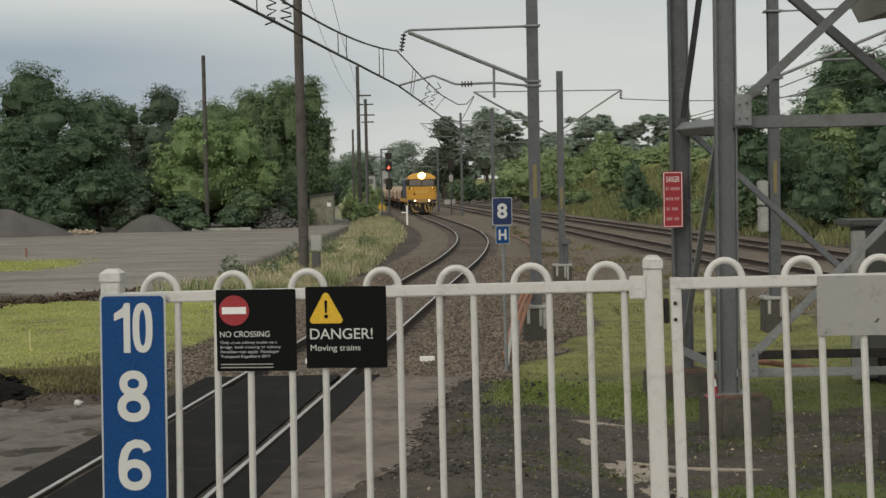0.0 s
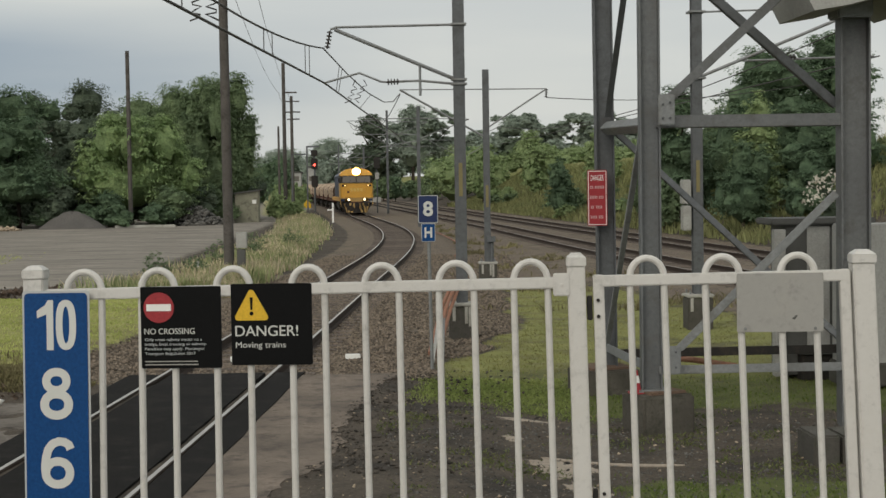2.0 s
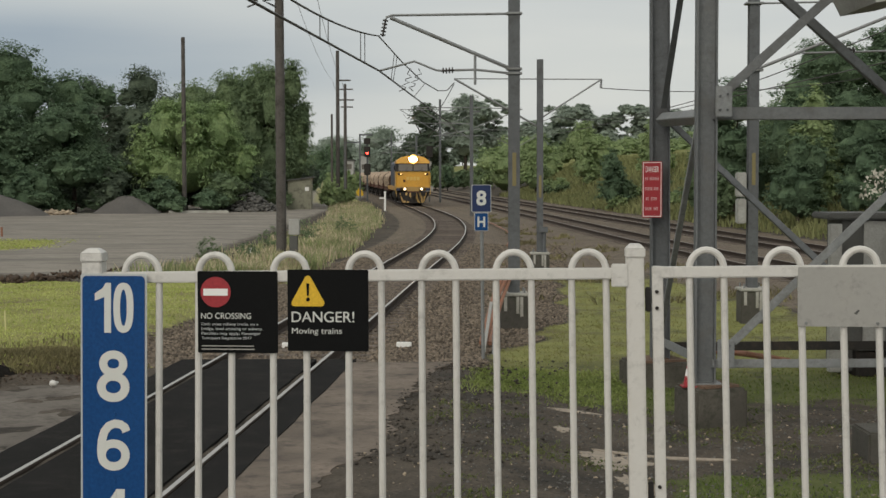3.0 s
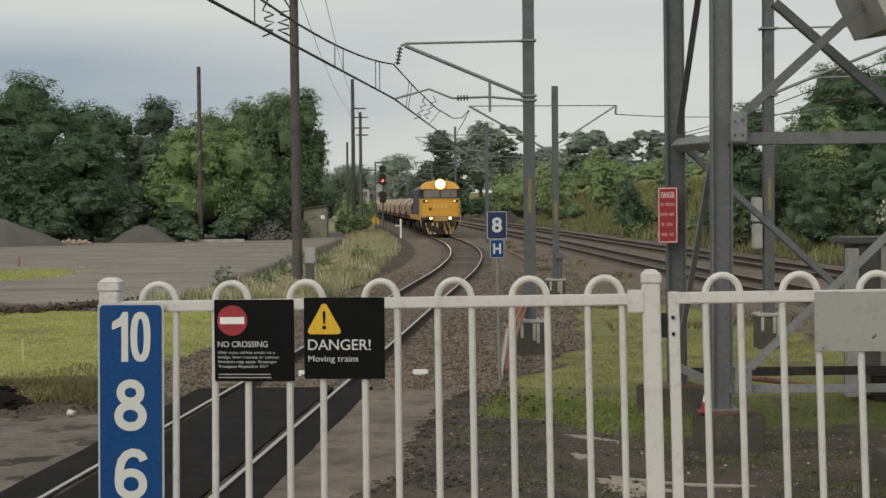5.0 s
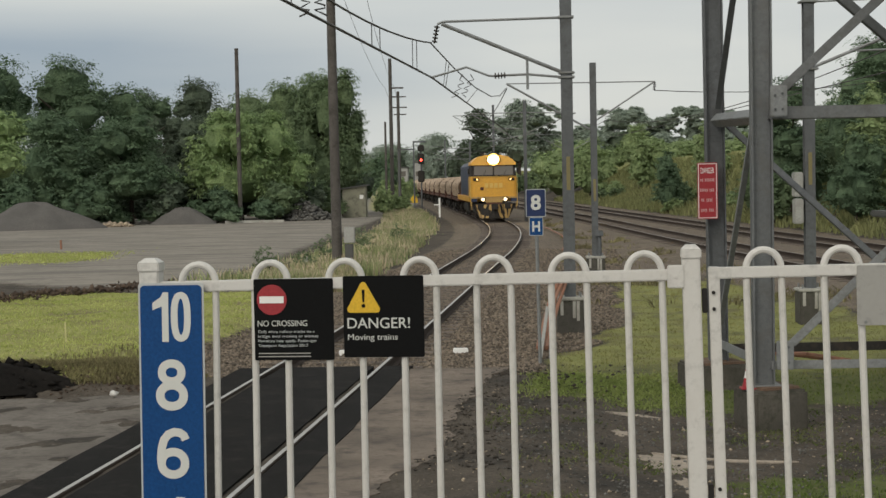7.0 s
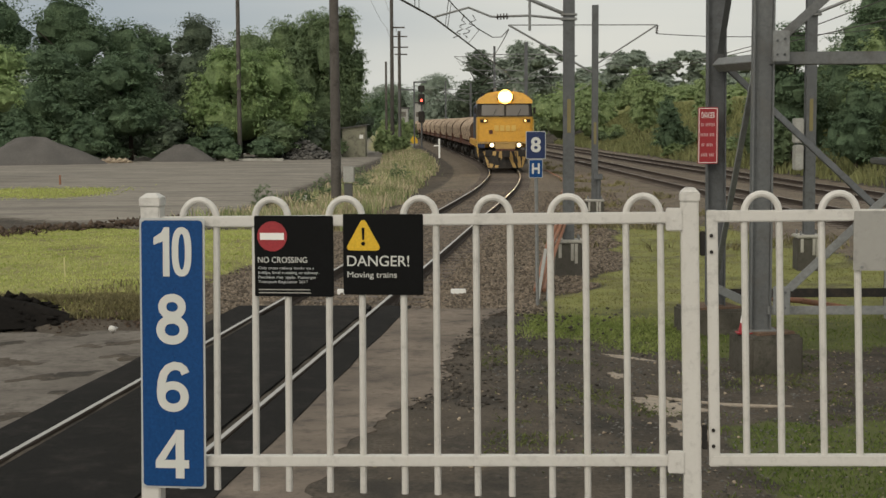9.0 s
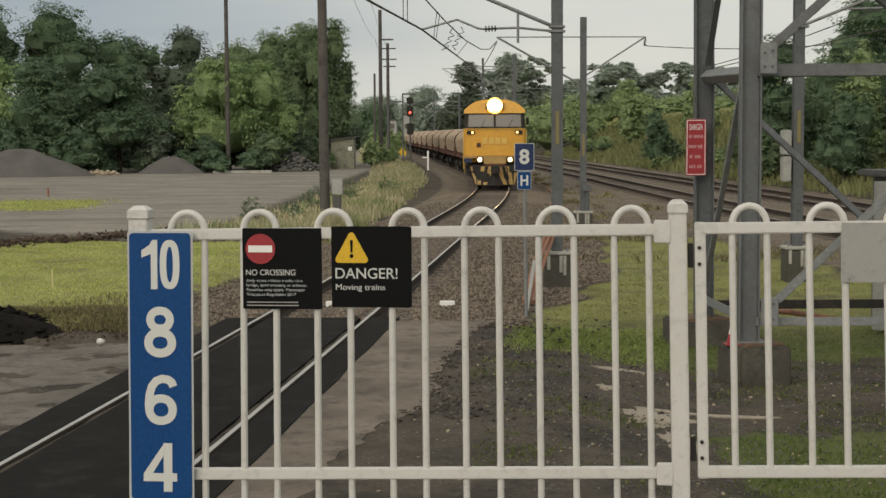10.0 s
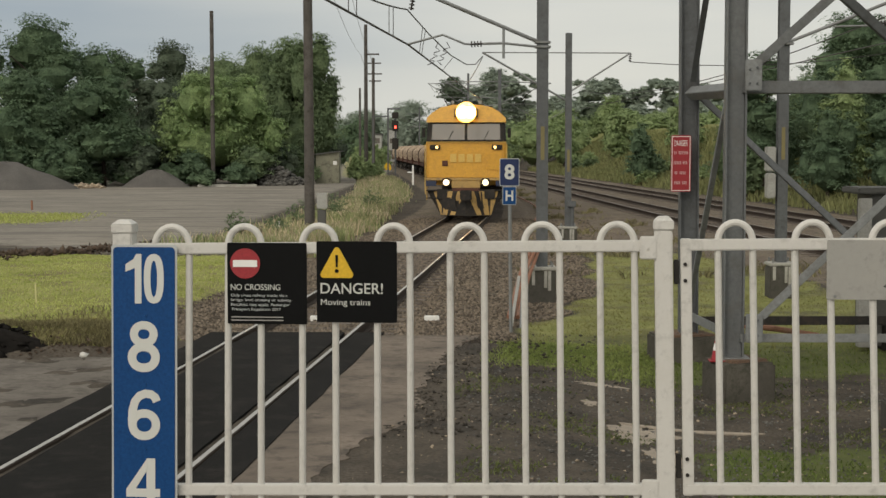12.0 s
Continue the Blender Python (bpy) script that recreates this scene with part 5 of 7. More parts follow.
single("conduit", tube(bmesh.new(), [(3.9, 20.5, 0.12), (4.3, 20.0, 0.13), (4.9, 20.1, 0.02)], 0.04, 8), ORANGE_PIPE, Matrix(), "orange plastic cable conduit lying on the grass", "conduit", "conduits")
boards = thing("cable_marker", pose(0.86, 23.0, -0.15), "pair of grey stakes holding the conduits", "stake")
part("stake", bar(bmesh.new(), (0.0, 0, -0.1), (0.18, 1.2, 0.62), 0.05, 0.04), CABINET_GREY, boards)
part("stake", bar(bmesh.new(), (0.16, 0, -0.1), (0.24, 1.2, 0.52), 0.05, 0.04), GALV, boards)

# equipment cabinets right of the tower
cb = thing("equipment_cabinet", pose(6.13, 20.6, 0.06), "pale and dark grey line-side equipment cabinet", "cabinet", "cabinets")
part("body", boxed(-0.42, 0.75, 0, 0.7, -0.25, 1.86, 0.02), CABINET_DARK, cb)
part("roof", boxed(-0.62, 0.85, -0.12, 0.8, 1.86, 1.95, 0.02), CABINET_DARK, cb, "overhanging dark lid")
part("door", boxed(-0.10, 0.22, -0.03, -0.003, -0.15, 1.84, 0.008), CABINET_GREY, cb, "pale grey door")
part("post", boxed(-0.58, -0.42, -0.1, 0.05, -0.25, 1.80, 0.008), CABINET_GREY, cb, "pale post")
cb2 = thing("equipment_cabinet", pose(6.62, 19.4, 0.05), "pale grey metal cabinet", "cabinet", "cabinets")
part("body", boxed(-0.42, 0.36, 0, 0.6, -0.25, 1.9, 0.02), CABINET_GREY, cb2)
part("plinth", boxed(-0.46, 0.40, -0.03, 0.63, -0.25, 0.06, 0.02), CONCRETE_DARK, cb2)
low = thing("cable_pit", pose(6.6, 20.4, 0), "dark low box beside the cabinet", "box")
part("case", boxed(-0.7, 0.6, 0, 0.5, -0.25, 0.12, 0.02), LOCO_BLACK, low)
part("lid", boxed(-0.74, 0.64, -0.04, 0.54, 0.12, 0.17, 0.015), CABINET_DARK, low)
blk = thing("concrete_block", pose(4.5, 14.6, 0), "dark weathered concrete block in the grass", "block")
part("body", boxed(-0.24, 0.02, -0.3, 0.3, -0.5, 0.05, 0.02), CONCRETE_DARK, blk)
part("body", boxed(0.05, 0.30, -0.3, 0.3, -0.5, 0.04, 0.02), CONCRETE_DARK, blk)

# ---------------------------------------------------------------- plants


def leaf_quads(name, pts, nrm, size, material, long=1.5, rng=None, hang_down=0.0):
    """Small pointed leaf sprays at pts, facing nrm, as one mesh."""
    n = len(pts)
    ref = rng.normal(0, 1, (n, 3))
    ref[:, 2] -= hang_down
    u = np.cross(nrm, ref)
    u /= np.linalg.norm(u, axis=1)[:, None] + 1e-9
    if hang_down:
        v = u.copy()
        u = np.cross(v, nrm)
        u /= np.linalg.norm(u, axis=1)[:, None] + 1e-9
        u, v = v, u
    else:
        v = np.cross(nrm, u)
    s = (size * rng.uniform(0.6, 1.35, n))[:, None]
    a, b = u * s * 0.5, v * s * 0.5 * long
    bend = nrm * s * 0.16
    corner = np.stack([pts - b, pts + a * 0.9 - bend + b * 0.1, pts + b, pts - a * 0.9 - bend + b * 0.1], 1)
    faces = np.arange(n * 4).reshape(n, 4)
    return finish(mesh_arrays(name, corner.reshape(-1, 3), faces), material, False)


def crown_points(blobs, n, rng, tufts=46, spread=0.26, inner=0.54):
    """Points and facings over lumpy masses: tufts on each mass, leaves on each tuft."""
    blobs = np.array(blobs, float)
    area = (blobs[:, 3] * blobs[:, 5]) ** 1.0
    share = np.maximum((n * area / area.sum()).astype(int), 30)
    P, N = [], []
    for (x, y, z, rx, ry, rz), k in zip(blobs, share):
        r3 = np.array([rx, ry, rz])
        m = max(10, int(tufts * (rx * rz) ** 0.5 / 2.2))
        d = rng.normal(0, 1, (m, 3))
        d /= np.linalg.norm(d, axis=1)[:, None]
        d[:, 2] = np.where(d[:, 2] < -0.55, -d[:, 2], d[:, 2])
        tc = d * r3 * rng.uniform(0.72, 0.99, (m, 1))
        tr = spread * (rx * rz) ** 0.5 * rng.uniform(0.6, 1.25, m)
        w = rng.integers(0, m, k)
        e = rng.normal(0, 1, (k, 3))
        e /= np.linalg.norm(e, axis=1)[:, None]
        e[:, 2] = np.where(e[:, 2] < -0.3, -e[:, 2] * 0.6, e[:, 2])
        q = tc[w] + e * tr[w][:, None] * rng.uniform(0.55, 1.08, (k, 1)) * np.array([1.15, 1.15, 0.8])
        inside = rng.random(k) < inner
        q[inside] *= rng.uniform(0.62, 0.95, (inside.sum(), 1))
        nn = e * 1.0 + d[w] * 0.5 + np.array([0, 0, 0.85]) + rng.normal(0, 0.27, (k, 3))
        P.append(q + np.array([x, y, z]))
        N.append(nn / (np.linalg.norm(nn, axis=1)[:, None] + 1e-9))
    return np.concatenate(P), np.concatenate(N)


def inner_mass(blobs, rng, h, material):
    """The close leaves inside each mass, as lumpy closed shells under the outer sprays."""
    rows, cols = 7, 11
    th = np.linspace(0.08, math.pi - 0.08, rows)[:, None]
    ph = np.linspace(0, 2 * math.pi, cols, endpoint=False)[None]
    unit = np.stack([np.sin(th) * np.cos(ph), np.sin(th) * np.sin(ph), np.cos(th) * np.ones_like(ph)], -1)
    grid = np.arange(rows * cols).reshape(rows, cols)
    quad = np.stack([grid[:-1], np.roll(grid, -1, 1)[:-1], np.roll(grid, -1, 1)[1:], grid[1:]], -1).reshape(-1, 4)
    vs, fs = [], []
    for k, (x, y, z, rx, ry, rz) in enumerate(blobs):
        p = unit * np.array([rx, ry, rz]) * (0.60 + 0.07 * rng.normal(0, 1, (rows, cols, 1)).clip(-1.5, 1.2)) + np.array([x, y, z])
        p[:, :, 2] = np.clip(p[:, :, 2], 0.0, h * 0.97)
        vs.append(p.reshape(-1, 3))
        fs.append(quad + k * rows * cols)
    return finish(mesh_arrays("inner_crown", np.concatenate(vs), np.concatenate(fs)), material, True)


def trunk_mesh(h, r, rng, limbs=5, reach=2.0, fork=0.35):
    bm = bmesh.new()
    tube(bm, [(0, 0, -0.5), (0.1 * r, 0, h * 0.3), (rng.uniform(-0.3, 0.3), rng.uniform(-0.2, 0.2), h * 0.75)], r, 9, r * 0.35)
    for k in range(limbs):
        a = 6.28 * k / limbs + rng.uniform(-0.5, 0.5)
        z0 = h * rng.uniform(fork, 0.7)
        rr = reach * rng.uniform(0.5, 0.95)
        tube(bm, [(0, 0, z0), (math.cos(a) * rr * 0.5, math.sin(a) * rr * 0.5, z0 + h * 0.13), (math.cos(a) * rr, math.sin(a) * rr, z0 + h * 0.22)], r * 0.42, 6, r * 0.12)
    return bm


SEED = [100]


def tree(kind, x, y, top, half, material, label, leaves=7000, size=0.3, low=0.08, name="tree", ground_z=None):
    SEED[0] += 1
    rng = np.random.default_rng(SEED[0])
    gz = on_land(x, y) if ground_z is None else ground_z
    h = top - gz
    t = thing(name, pose(x, y, gz), label, "shrub" if name == "shrub" else "tree")
    blobs, hd, lg = [], 0.0, 1.5
    if kind == "round":
        for k in range(9):
            a, f = rng.uniform(0, 6.28), rng.uniform(0.2, 0.72)
            zc = h * rng.uniform(low + 0.16, 0.80)
            fat = half * rng.uniform(0.42, 0.6) * (1.0 if zc < 0.6 * h else 0.8)
            blobs.append((math.cos(a) * half * f, math.sin(a) * half * f * 0.8, zc, fat, fat, fat * 0.78))
        blobs.append((rng.uniform(-0.15, 0.15) * half, 0, h * 0.80, half * 0.58, half * 0.5, h * 0.19))
        blobs.append((0, 0, h * (low + 0.3), half * 0.8, half * 0.7, h * 0.27))
    elif kind == "willow":
        hd, lg = 4.0, 2.2
        for k in range(10):
            a, f = 6.28 * k / 10 + rng.uniform(-0.3, 0.3), rng.uniform(0.25, 0.72)
            zc = h * rng.uniform(0.36, 0.74)
            blobs.append((math.cos(a) * half * f, math.sin(a) * half * f * 0.8, zc, half * 0.36, half * 0.36, h * rng.uniform(0.18, 0.27)))
        blobs.append((0.05 * half, 0, h * 0.80, half * 0.55, half * 0.5, h * 0.19))
        blobs.append((0, 0, h * 0.34, half * 0.82, half * 0.75, h * 0.30))
    elif kind == "gum":
        for k in range(24):
            a, f = rng.uniform(0, 6.28), rng.uniform(0.1, 0.85)
            zc = h * rng.uniform(0.42, 0.93)
            fat = half * rng.uniform(0.2, 0.38)
            blobs.append((math.cos(a) * half * f, math.sin(a) * half * f, zc, fat, fat, fat * 0.62))
        blobs.append((0, 0, h * 0.35, half * 0.7, half * 0.6, h * 0.22))
    elif kind == "bush":
        for k in range(8):
            a, f = rng.uniform(0, 6.28), rng.uniform(0.1, 0.75)
            zc = h * rng.uniform(0.2, 0.66)
            fat = half * rng.uniform(0.34, 0.5)
            blobs.append((math.cos(a) * half * f, math.sin(a) * half * f * 0.8, zc, fat, fat, h * 0.26))
        blobs.append((0, 0, h * 0.72, half * 0.5, half * 0.5, h * 0.26))
        blobs.append((0, 0, h * 0.3, half * 0.85, half * 0.7, h * 0.3))
    P, N = crown_points(blobs, int(leaves * 1.5), rng, 58, 0.235)
    size = size * 0.6
    P[:, 2] = np.maximum(P[:, 2], 0.05)
    over = P[:, 2] > h
    P[over, 2] = h - rng.uniform(0, 0.06 * h, over.sum())
    part("trunk", trunk_mesh(h * (0.8 if kind != "bush" else 0.5), max(0.06, h * 0.026), rng, 5, half * 0.7), BARK, t, "dark bark trunk with limbs")
    part("crown", leaf_quads("crown", P, N, size, material, lg, rng, hd), None, t, "uneven leafy crown")
    if h > 1.3:
        part("inner_crown", inner_mass(blobs, rng, h, material), None, t, "dense shaded leaf mass within the crown")
    return t


for x, y, top, half, mt, n, kind, lab in (
        (-34.6, 125, 13.9, 5.6, LEAF_DARK, 9500, "round", "large dark green broadleaf tree behind the yard"),
        (-40.5, 123, 13.9, 6.0, LEAF_DARK, 8000, "round", "large dark green broadleaf tree behind the yard"),
        (-30.6, 107, 8.4, 4.6, LEAF_DARK, 9500, "round", "dense dark green tree at the yard's edge"),
        (-25.6, 109, 8.0, 4.2, LEAF_DARK, 9500, "round", "dense dark green tree at the yard's edge"),
        (-36.5, 109, 8.8, 5.0, LEAF_DARK, 8000, "round", "dense dark green tree at the yard's edge"),
        (-22.3, 113, 6.9, 3.3, LEAF_DEEP, 6500, "round", "dense dark green tree at the yard's edge"),
        (-28.9, 150, 13.8, 4.3, LEAF_DEEP, 8000, "round", "round-headed dark olive tree rising behind the others"),
        (-33.8, 150, 12.8, 2.6, LEAF_DEEP, 4500, "round", "dark conical tree rising behind the others"),
        (-25.2, 149, 11.2, 3.0, LEAF_DEEP, 4500, "round", "dark tree rising behind the others"),
        (-19.9, 128, 11.0, 4.0, LEAF_MID, 6500, "willow", "tall dark weeping tree beside the line"),
        (-26.6, 140, 9.6, 3.8, LEAF_DEEP, 4500, "round", "dark tree rising behind the others"),
        (-31.0, 142, 10.6, 3.6, LEAF_DEEP, 4500, "round", "dark tree rising behind the others"),
        (-37.0, 150, 12.4, 3.4, LEAF_DEEP, 4500, "round", "dark tree rising behind the others"),
        (-29.8, 128, 11.6, 4.4, LEAF_DARK, 6500, "round", "large dark green broadleaf tree behind the yard"),
        (-14.4, 127, 12.1, 4.2, LEAF_MID, 7000, "willow", "tall dark weeping tree beside the line"),
        (-18.6, 112, 8.3, 4.7, LEAF_WILLOW, 12000, "willow", "bright green weeping willow beside the yard"),
        (-15.9, 113.5, 7.2, 3.4, LEAF_WILLOW, 8000, "willow", "bright green weeping willow beside the yard"),
        (-13.0, 122, 12.0, 3.6, LEAF_MID, 11000, "willow", "tall dark weeping tree beside the line"),
        (-16.6, 125, 11.5, 3.6, LEAF_MID, 10000, "willow", "tall dark weeping tree beside the line"),
        (-11.1, 122, 12.1, 2.5, LEAF_MID, 9000, "willow", "tall dark weeping tree beside the line")):
    tree(kind, x, y, top, half, mt, lab, int(n * 1.1), 0.28 if kind == "round" else 0.21)
for x, y, top, half, mt, n in ((-27.6, 104.5, 3.6, 2.4, LEAF_DARK, 2600), (-32.0, 103.5, 3.4, 2.6, LEAF_DARK, 2600), (-23.0, 108, 3.4, 2.2, LEAF_DEEP, 2400), (-19.2, 108.8, 2.6, 2.2, LEAF_DARK, 2200), (-15.0, 109.5, 3.0, 2.2, LEAF_MID, 2400),
                              (-12.4, 116, 3.0, 1.8, LEAF_MID, 2200), (-8.3, 128, 1.9, 1.1, LEAF_LIGHT, 2200), (-7.6, 134, 1.5, 1.2, LEAF_LIGHT, 1800), (-8.0, 122, 2.2, 0.9, LEAF_LIGHT, 1600), (-36.5, 103, 3.8, 2.8, LEAF_DARK, 2400), (-14.0, 117, 3.6, 2.2, LEAF_DARK, 2400), (-17.5, 118, 4.2, 2.6, LEAF_DEEP, 2400), (-21, 119, 4.2, 2.6, LEAF_DEEP, 2400), (-25, 119, 4.4, 2.8, LEAF_DEEP, 2400), (-29, 119, 4.4, 2.8, LEAF_DEEP, 2400), (-33, 119, 4.6, 2.8, LEAF_DEEP, 2400), (-38, 119, 4.6, 3.0, LEAF_DEEP, 2400), (-11.6, 132, 4.0, 2.2, LEAF_DEEP, 2000), *((-39.0 + 2.3 * k, 114.5, 3.0, 1.9, LEAF_DEEP, 1300) for k in range(12)), *((-34.5 + 2.7 * k, 106.8 + (k % 3), 1.7, 1.6, LEAF_DARK, 1000) for k in range(8))):
    tree("bush", x, y, top, half, mt, "dense green undergrowth below the trees", n, 0.24, name="shrub")
tree("round", -23.9, 72, 6.9, 2.5, LEAF_WILLOW, "pale green young tree at the yard's near side", 4500, 0.22, 0.35)
# along the line and beyond
for x, y, top, half, mt, n, kind in (
        (-12.5, 420, 16.5, 10, LEAF_EUC_HAZE, 5000, "round"), (-24, 430, 14.0, 9, LEAF_EUC_HAZE, 4000, "round"), (-0.8, 330, 18.8, 6.2, LEAF_DEEP, 6000, "round"), (8.6, 332, 20.6, 6.6, LEAF_EUC_HAZE, 7000, "round"),
        (14.6, 336, 20.4, 4.6, LEAF_EUC_HAZE, 3600, "gum"), (21, 300, 13.5, 5, LEAF_EUC_HAZE, 4000, "round"), (28.7, 300, 16.8, 6.6, LEAF_EUC_HAZE, 5000, "gum"), (36.5, 305, 15.6, 5, LEAF_EUC_HAZE, 4500, "gum"),
        (43.5, 300, 16.6, 5, LEAF_EUC_HAZE, 4500, "gum"), (51, 300, 15.6, 6, LEAF_EUC_HAZE, 4000, "gum"), (58, 290, 15, 6, LEAF_EUC_HAZE, 4000, "gum")):
    tree(kind, x, y, top, half, mt, "tall grey-green gum tree on the skyline" if kind == "gum" else "dark tree mass on the skyline beyond the line", n, 0.75, name="tree")
for k in range(26):
    rr = random.uniform
    x = -52 + k * 5.2 + rr(-1.5, 1.5)
    y = 385 + rr(-15, 15) if x < 16 else 260 + rr(-12, 12)
    tree("bush", x, y, rr(8.5, 11.5), rr(4.0, 5.5), LEAF_EUC_HAZE if k % 3 else LEAF_DEEP, "dark far tree closing the horizon", 900, 1.1, name="tree")
for k in range(9):
    x = -46 + k * 4.2 + random.uniform(-1, 1)
    tree("bush", x, 215 + random.uniform(-8, 8), random.uniform(5.5, 8.0), 3.2, LEAF_DARK, "dark green tree in the row behind the yard", 1000, 0.55, name="tree")
for k in range(9):
    x, y = 1.0 + 2.9 * k + random.uniform(-0.6, 0.6), 262 + random.uniform(-9, 9)
    tree("bush", x, y, on_land(x, y) + random.uniform(3.6, 5.4), random.uniform(2.2, 3.0), LEAF_DARK if k % 2 else LEAF_MID, "dark green undergrowth below the skyline trees", 1100, 0.5, name="shrub")
for x, y, top in ((-9.4, 176, 1.7), (-10.8, 182, 2.4), (-12.2, 190, 3.0), (-10.4, 200, 3.2), (-9.6, 206, 3.0)):
    tree("bush", x, y, top, 1.3, LEAF_LIGHT, "pale brush beside the line", 900, 0.4, name="shrub")
# scrub on the cutting side
for x, y, top, half, mt, n in (
        (10.6, 196, 8.0, 3.2, LEAF_LIGHT, 4000), (14.2, 188, 7.8, 3.4, LEAF_LIGHT, 4000), (12.4, 170, 6.6, 2.4, LEAF_LIGHT, 3600), (8.6, 222, 7.0, 3.2, LEAF_MID, 3200), (18.5, 178, 9.2, 3.2, LEAF_LIGHT, 3400),
        (16.5, 150, 6.6, 2.2, LEAF_LIGHT, 3400), (13.9, 112, 4.7, 1.5, LEAF_DARK, 4200), (18.6, 122, 7.4, 1.7, LEAF_LIGHT, 3400),
        (16.6, 92, 4.4, 1.3, LEAF_MID, 3600), (19.6, 97, 6.6, 1.8, LEAF_LIGHT, 3600), (17.6, 84, 5.6, 1.7, LEAF_DARK, 4500), (20.0, 86, 7.0, 2.0, LEAF_MID, 4500), (22.5, 92, 8.4, 2.4, LEAF_MID, 4500),
        (17.4, 70, 4.7, 1.8, LEAF_DARK, 6000), (18.8, 74, 6.8, 2.1, LEAF_DARK, 6000), (21.2, 72, 5.6, 2.1, LEAF_DARK, 6000), (19.4, 66, 4.0, 1.5, LEAF_DARK, 5000), (22.8, 70, 6.6, 2.3, LEAF_DARK, 6000), (15.6, 80, 2.6, 1.2, LEAF_MID, 3000)):
    tree("bush", x, y, top, half, mt, "wild green scrub on the cutting side" if mt is not LEAF_LIGHT else "pale green scrub on the cutting side", int(n * 1.3) if y < 80 else n, 0.135 if y < 80 else 0.19 if y < 120 else 0.36, name="shrub")
for k in range(14):
    yb = random.uniform(84, 165)
    xb = float(TRACK_C(yb)) + random.uniform(3.9, 9.0)
    tree("bush", xb, yb, on_land(xb, yb) + random.uniform(0.9, 2.1), random.uniform(0.8, 1.5), LEAF_LIGHT if k % 2 else LEAF_MID, "low wild scrub on the grassy cutting side", 1100, 0.3, name="shrub")
for k in range(15):
    yb = random.uniform(180, 235)
    xb = 10 + 2.9 * k + random.uniform(-1, 1)
    tree("bush", xb, yb, random.uniform(6.8, 8.6), random.uniform(3.4, 5.0), LEAF_LIGHT, "pale green scrub along the top of the cutting", 1300, 0.6, name="shrub")
tree("round", 20.2, 78, 9.9, 3.6, LEAF_DARK, "large dark green tree above the main lines", 17000, 0.16)
tree("round", 22.4, 79, 9.4, 3.2, LEAF_DARK, "dark green tree above the main lines", 10000, 0.18)
tree("bush", 18.9, 72.5, 7.2, 1.7, LEAF_LIGHT, "pale green scrub on the cutting side", 4500, 0.24, name="shrub")
tree("round", 24.6, 80, 10.6, 3.6, LEAF_DARK, "large dark green tree above the main lines", 11000, 0.2)
tree("round", 16.9, 82, 8.0, 2.4, LEAF_DARK, "dark green tree above the main lines", 9000, 0.18)
fl = tree("bush", 6.88, 22.2, 2.72, 0.45, LEAF_DEEP, "straggly shrub with pale blossom behind the cabinets", 2600, 0.075, name="shrub")
rngf = np.random.default_rng(5)
pf = rngf.normal(0, 1, (240, 3))
pf[:, 2] = np.abs(pf[:, 2])
pf = pf / np.linalg.norm(pf, axis=1)[:, None] * np.array([0.42, 0.38, 0.50]) * rngf.uniform(0.85, 1.08, (240, 1)) + np.array([0, 0, 2.38])
part("blossom", leaf_quads("blossom", pf, rngf.normal(0, 1, (240, 3)), 0.042, FLOWER, 1.0, rngf), None, fl, "pale blossom")

# ---------------------------------------------------------------- grass


def blades(name, xs, ys, height, width, material, label, rng, bend=0.35, category="grass"):
    n = len(xs)
    z = land(xs, ys)[0]
    a = rng.uniform(0, 6.28, n)
    d = np.stack([np.cos(a), np.sin(a), np.zeros(n)], -1)
    b = rng.uniform(0, 6.28, n)
    tip = np.stack([np.cos(b), np.sin(b), np.zeros(n)], -1) * (height * bend * rng.uniform(0.2, 1.2, n))[:, None]
    root = np.stack([xs, ys, z - 0.01], -1)
    up = np.array([0, 0, 1.0])
    w = d * (width / 2)[:, None]
    mid = root + tip * 0.35 + up * (height * 0.6)[:, None]
    v = np.stack([root - w, root + w, mid + w * 0.8, root + tip + up * height[:, None], mid - w * 0.8], 1)
    me = mesh_arrays(name, v.reshape(-1, 3), np.arange(n * 5).reshape(n, 5))
    ob = new(name, finish(me, material, False))
    return tagged(ob, label, category, kind="stuff")


rng = np.random.default_rng(21)
n = 100000
gx_, gy_ = rng.uniform(0.4, 8.5, n), 10.8 + 31.0 * rng.random(n) ** 1.4
g = land(gx_, gy_)[1]
ok = rng.random(n) < np.clip(g * (0.75 + 0.45 * lumps(gx_, gy_, 3.1, 2.0)), 0, 1)
near_pad = (np.abs(gx_ - 3.15) < 0.45) & (np.abs(gy_ - 16.6) < 0.45) | (np.abs(gx_ - 3.03) < 0.45) & (np.abs(gy_ - 19.7) < 0.45)
ok &= ~near_pad
lush = gy_ + rng.normal(0, 1.0, n) < 21.0
for sel, mt, lab, h0, h1 in ((ok & lush, GRASS_LUSH, "lush green grass by the path and tower", 0.02, 0.055), (ok & ~lush, GRASS_TAN, "short yellowing grass by the ballast", 0.02, 0.05)):
    k = sel.sum()
    blades("grass", gx_[sel], gy_[sel], rng.uniform(h0, h1, k), rng.uniform(0.008, 0.016, k), mt, lab, rng, 0.9)
n = 14000
gx_, gy_ = rng.uniform(0.3, 3.0, n), rng.uniform(17.0, 21.0, n)
ok = (rng.random(n) < np.clip(land(gx_, gy_)[1] * (0.8 + 0.5 * lumps(gx_, gy_, 2.3, 5.0)), 0, 1)) & (np.abs(gx_ - 3.03) > 0.45)
k = ok.sum()
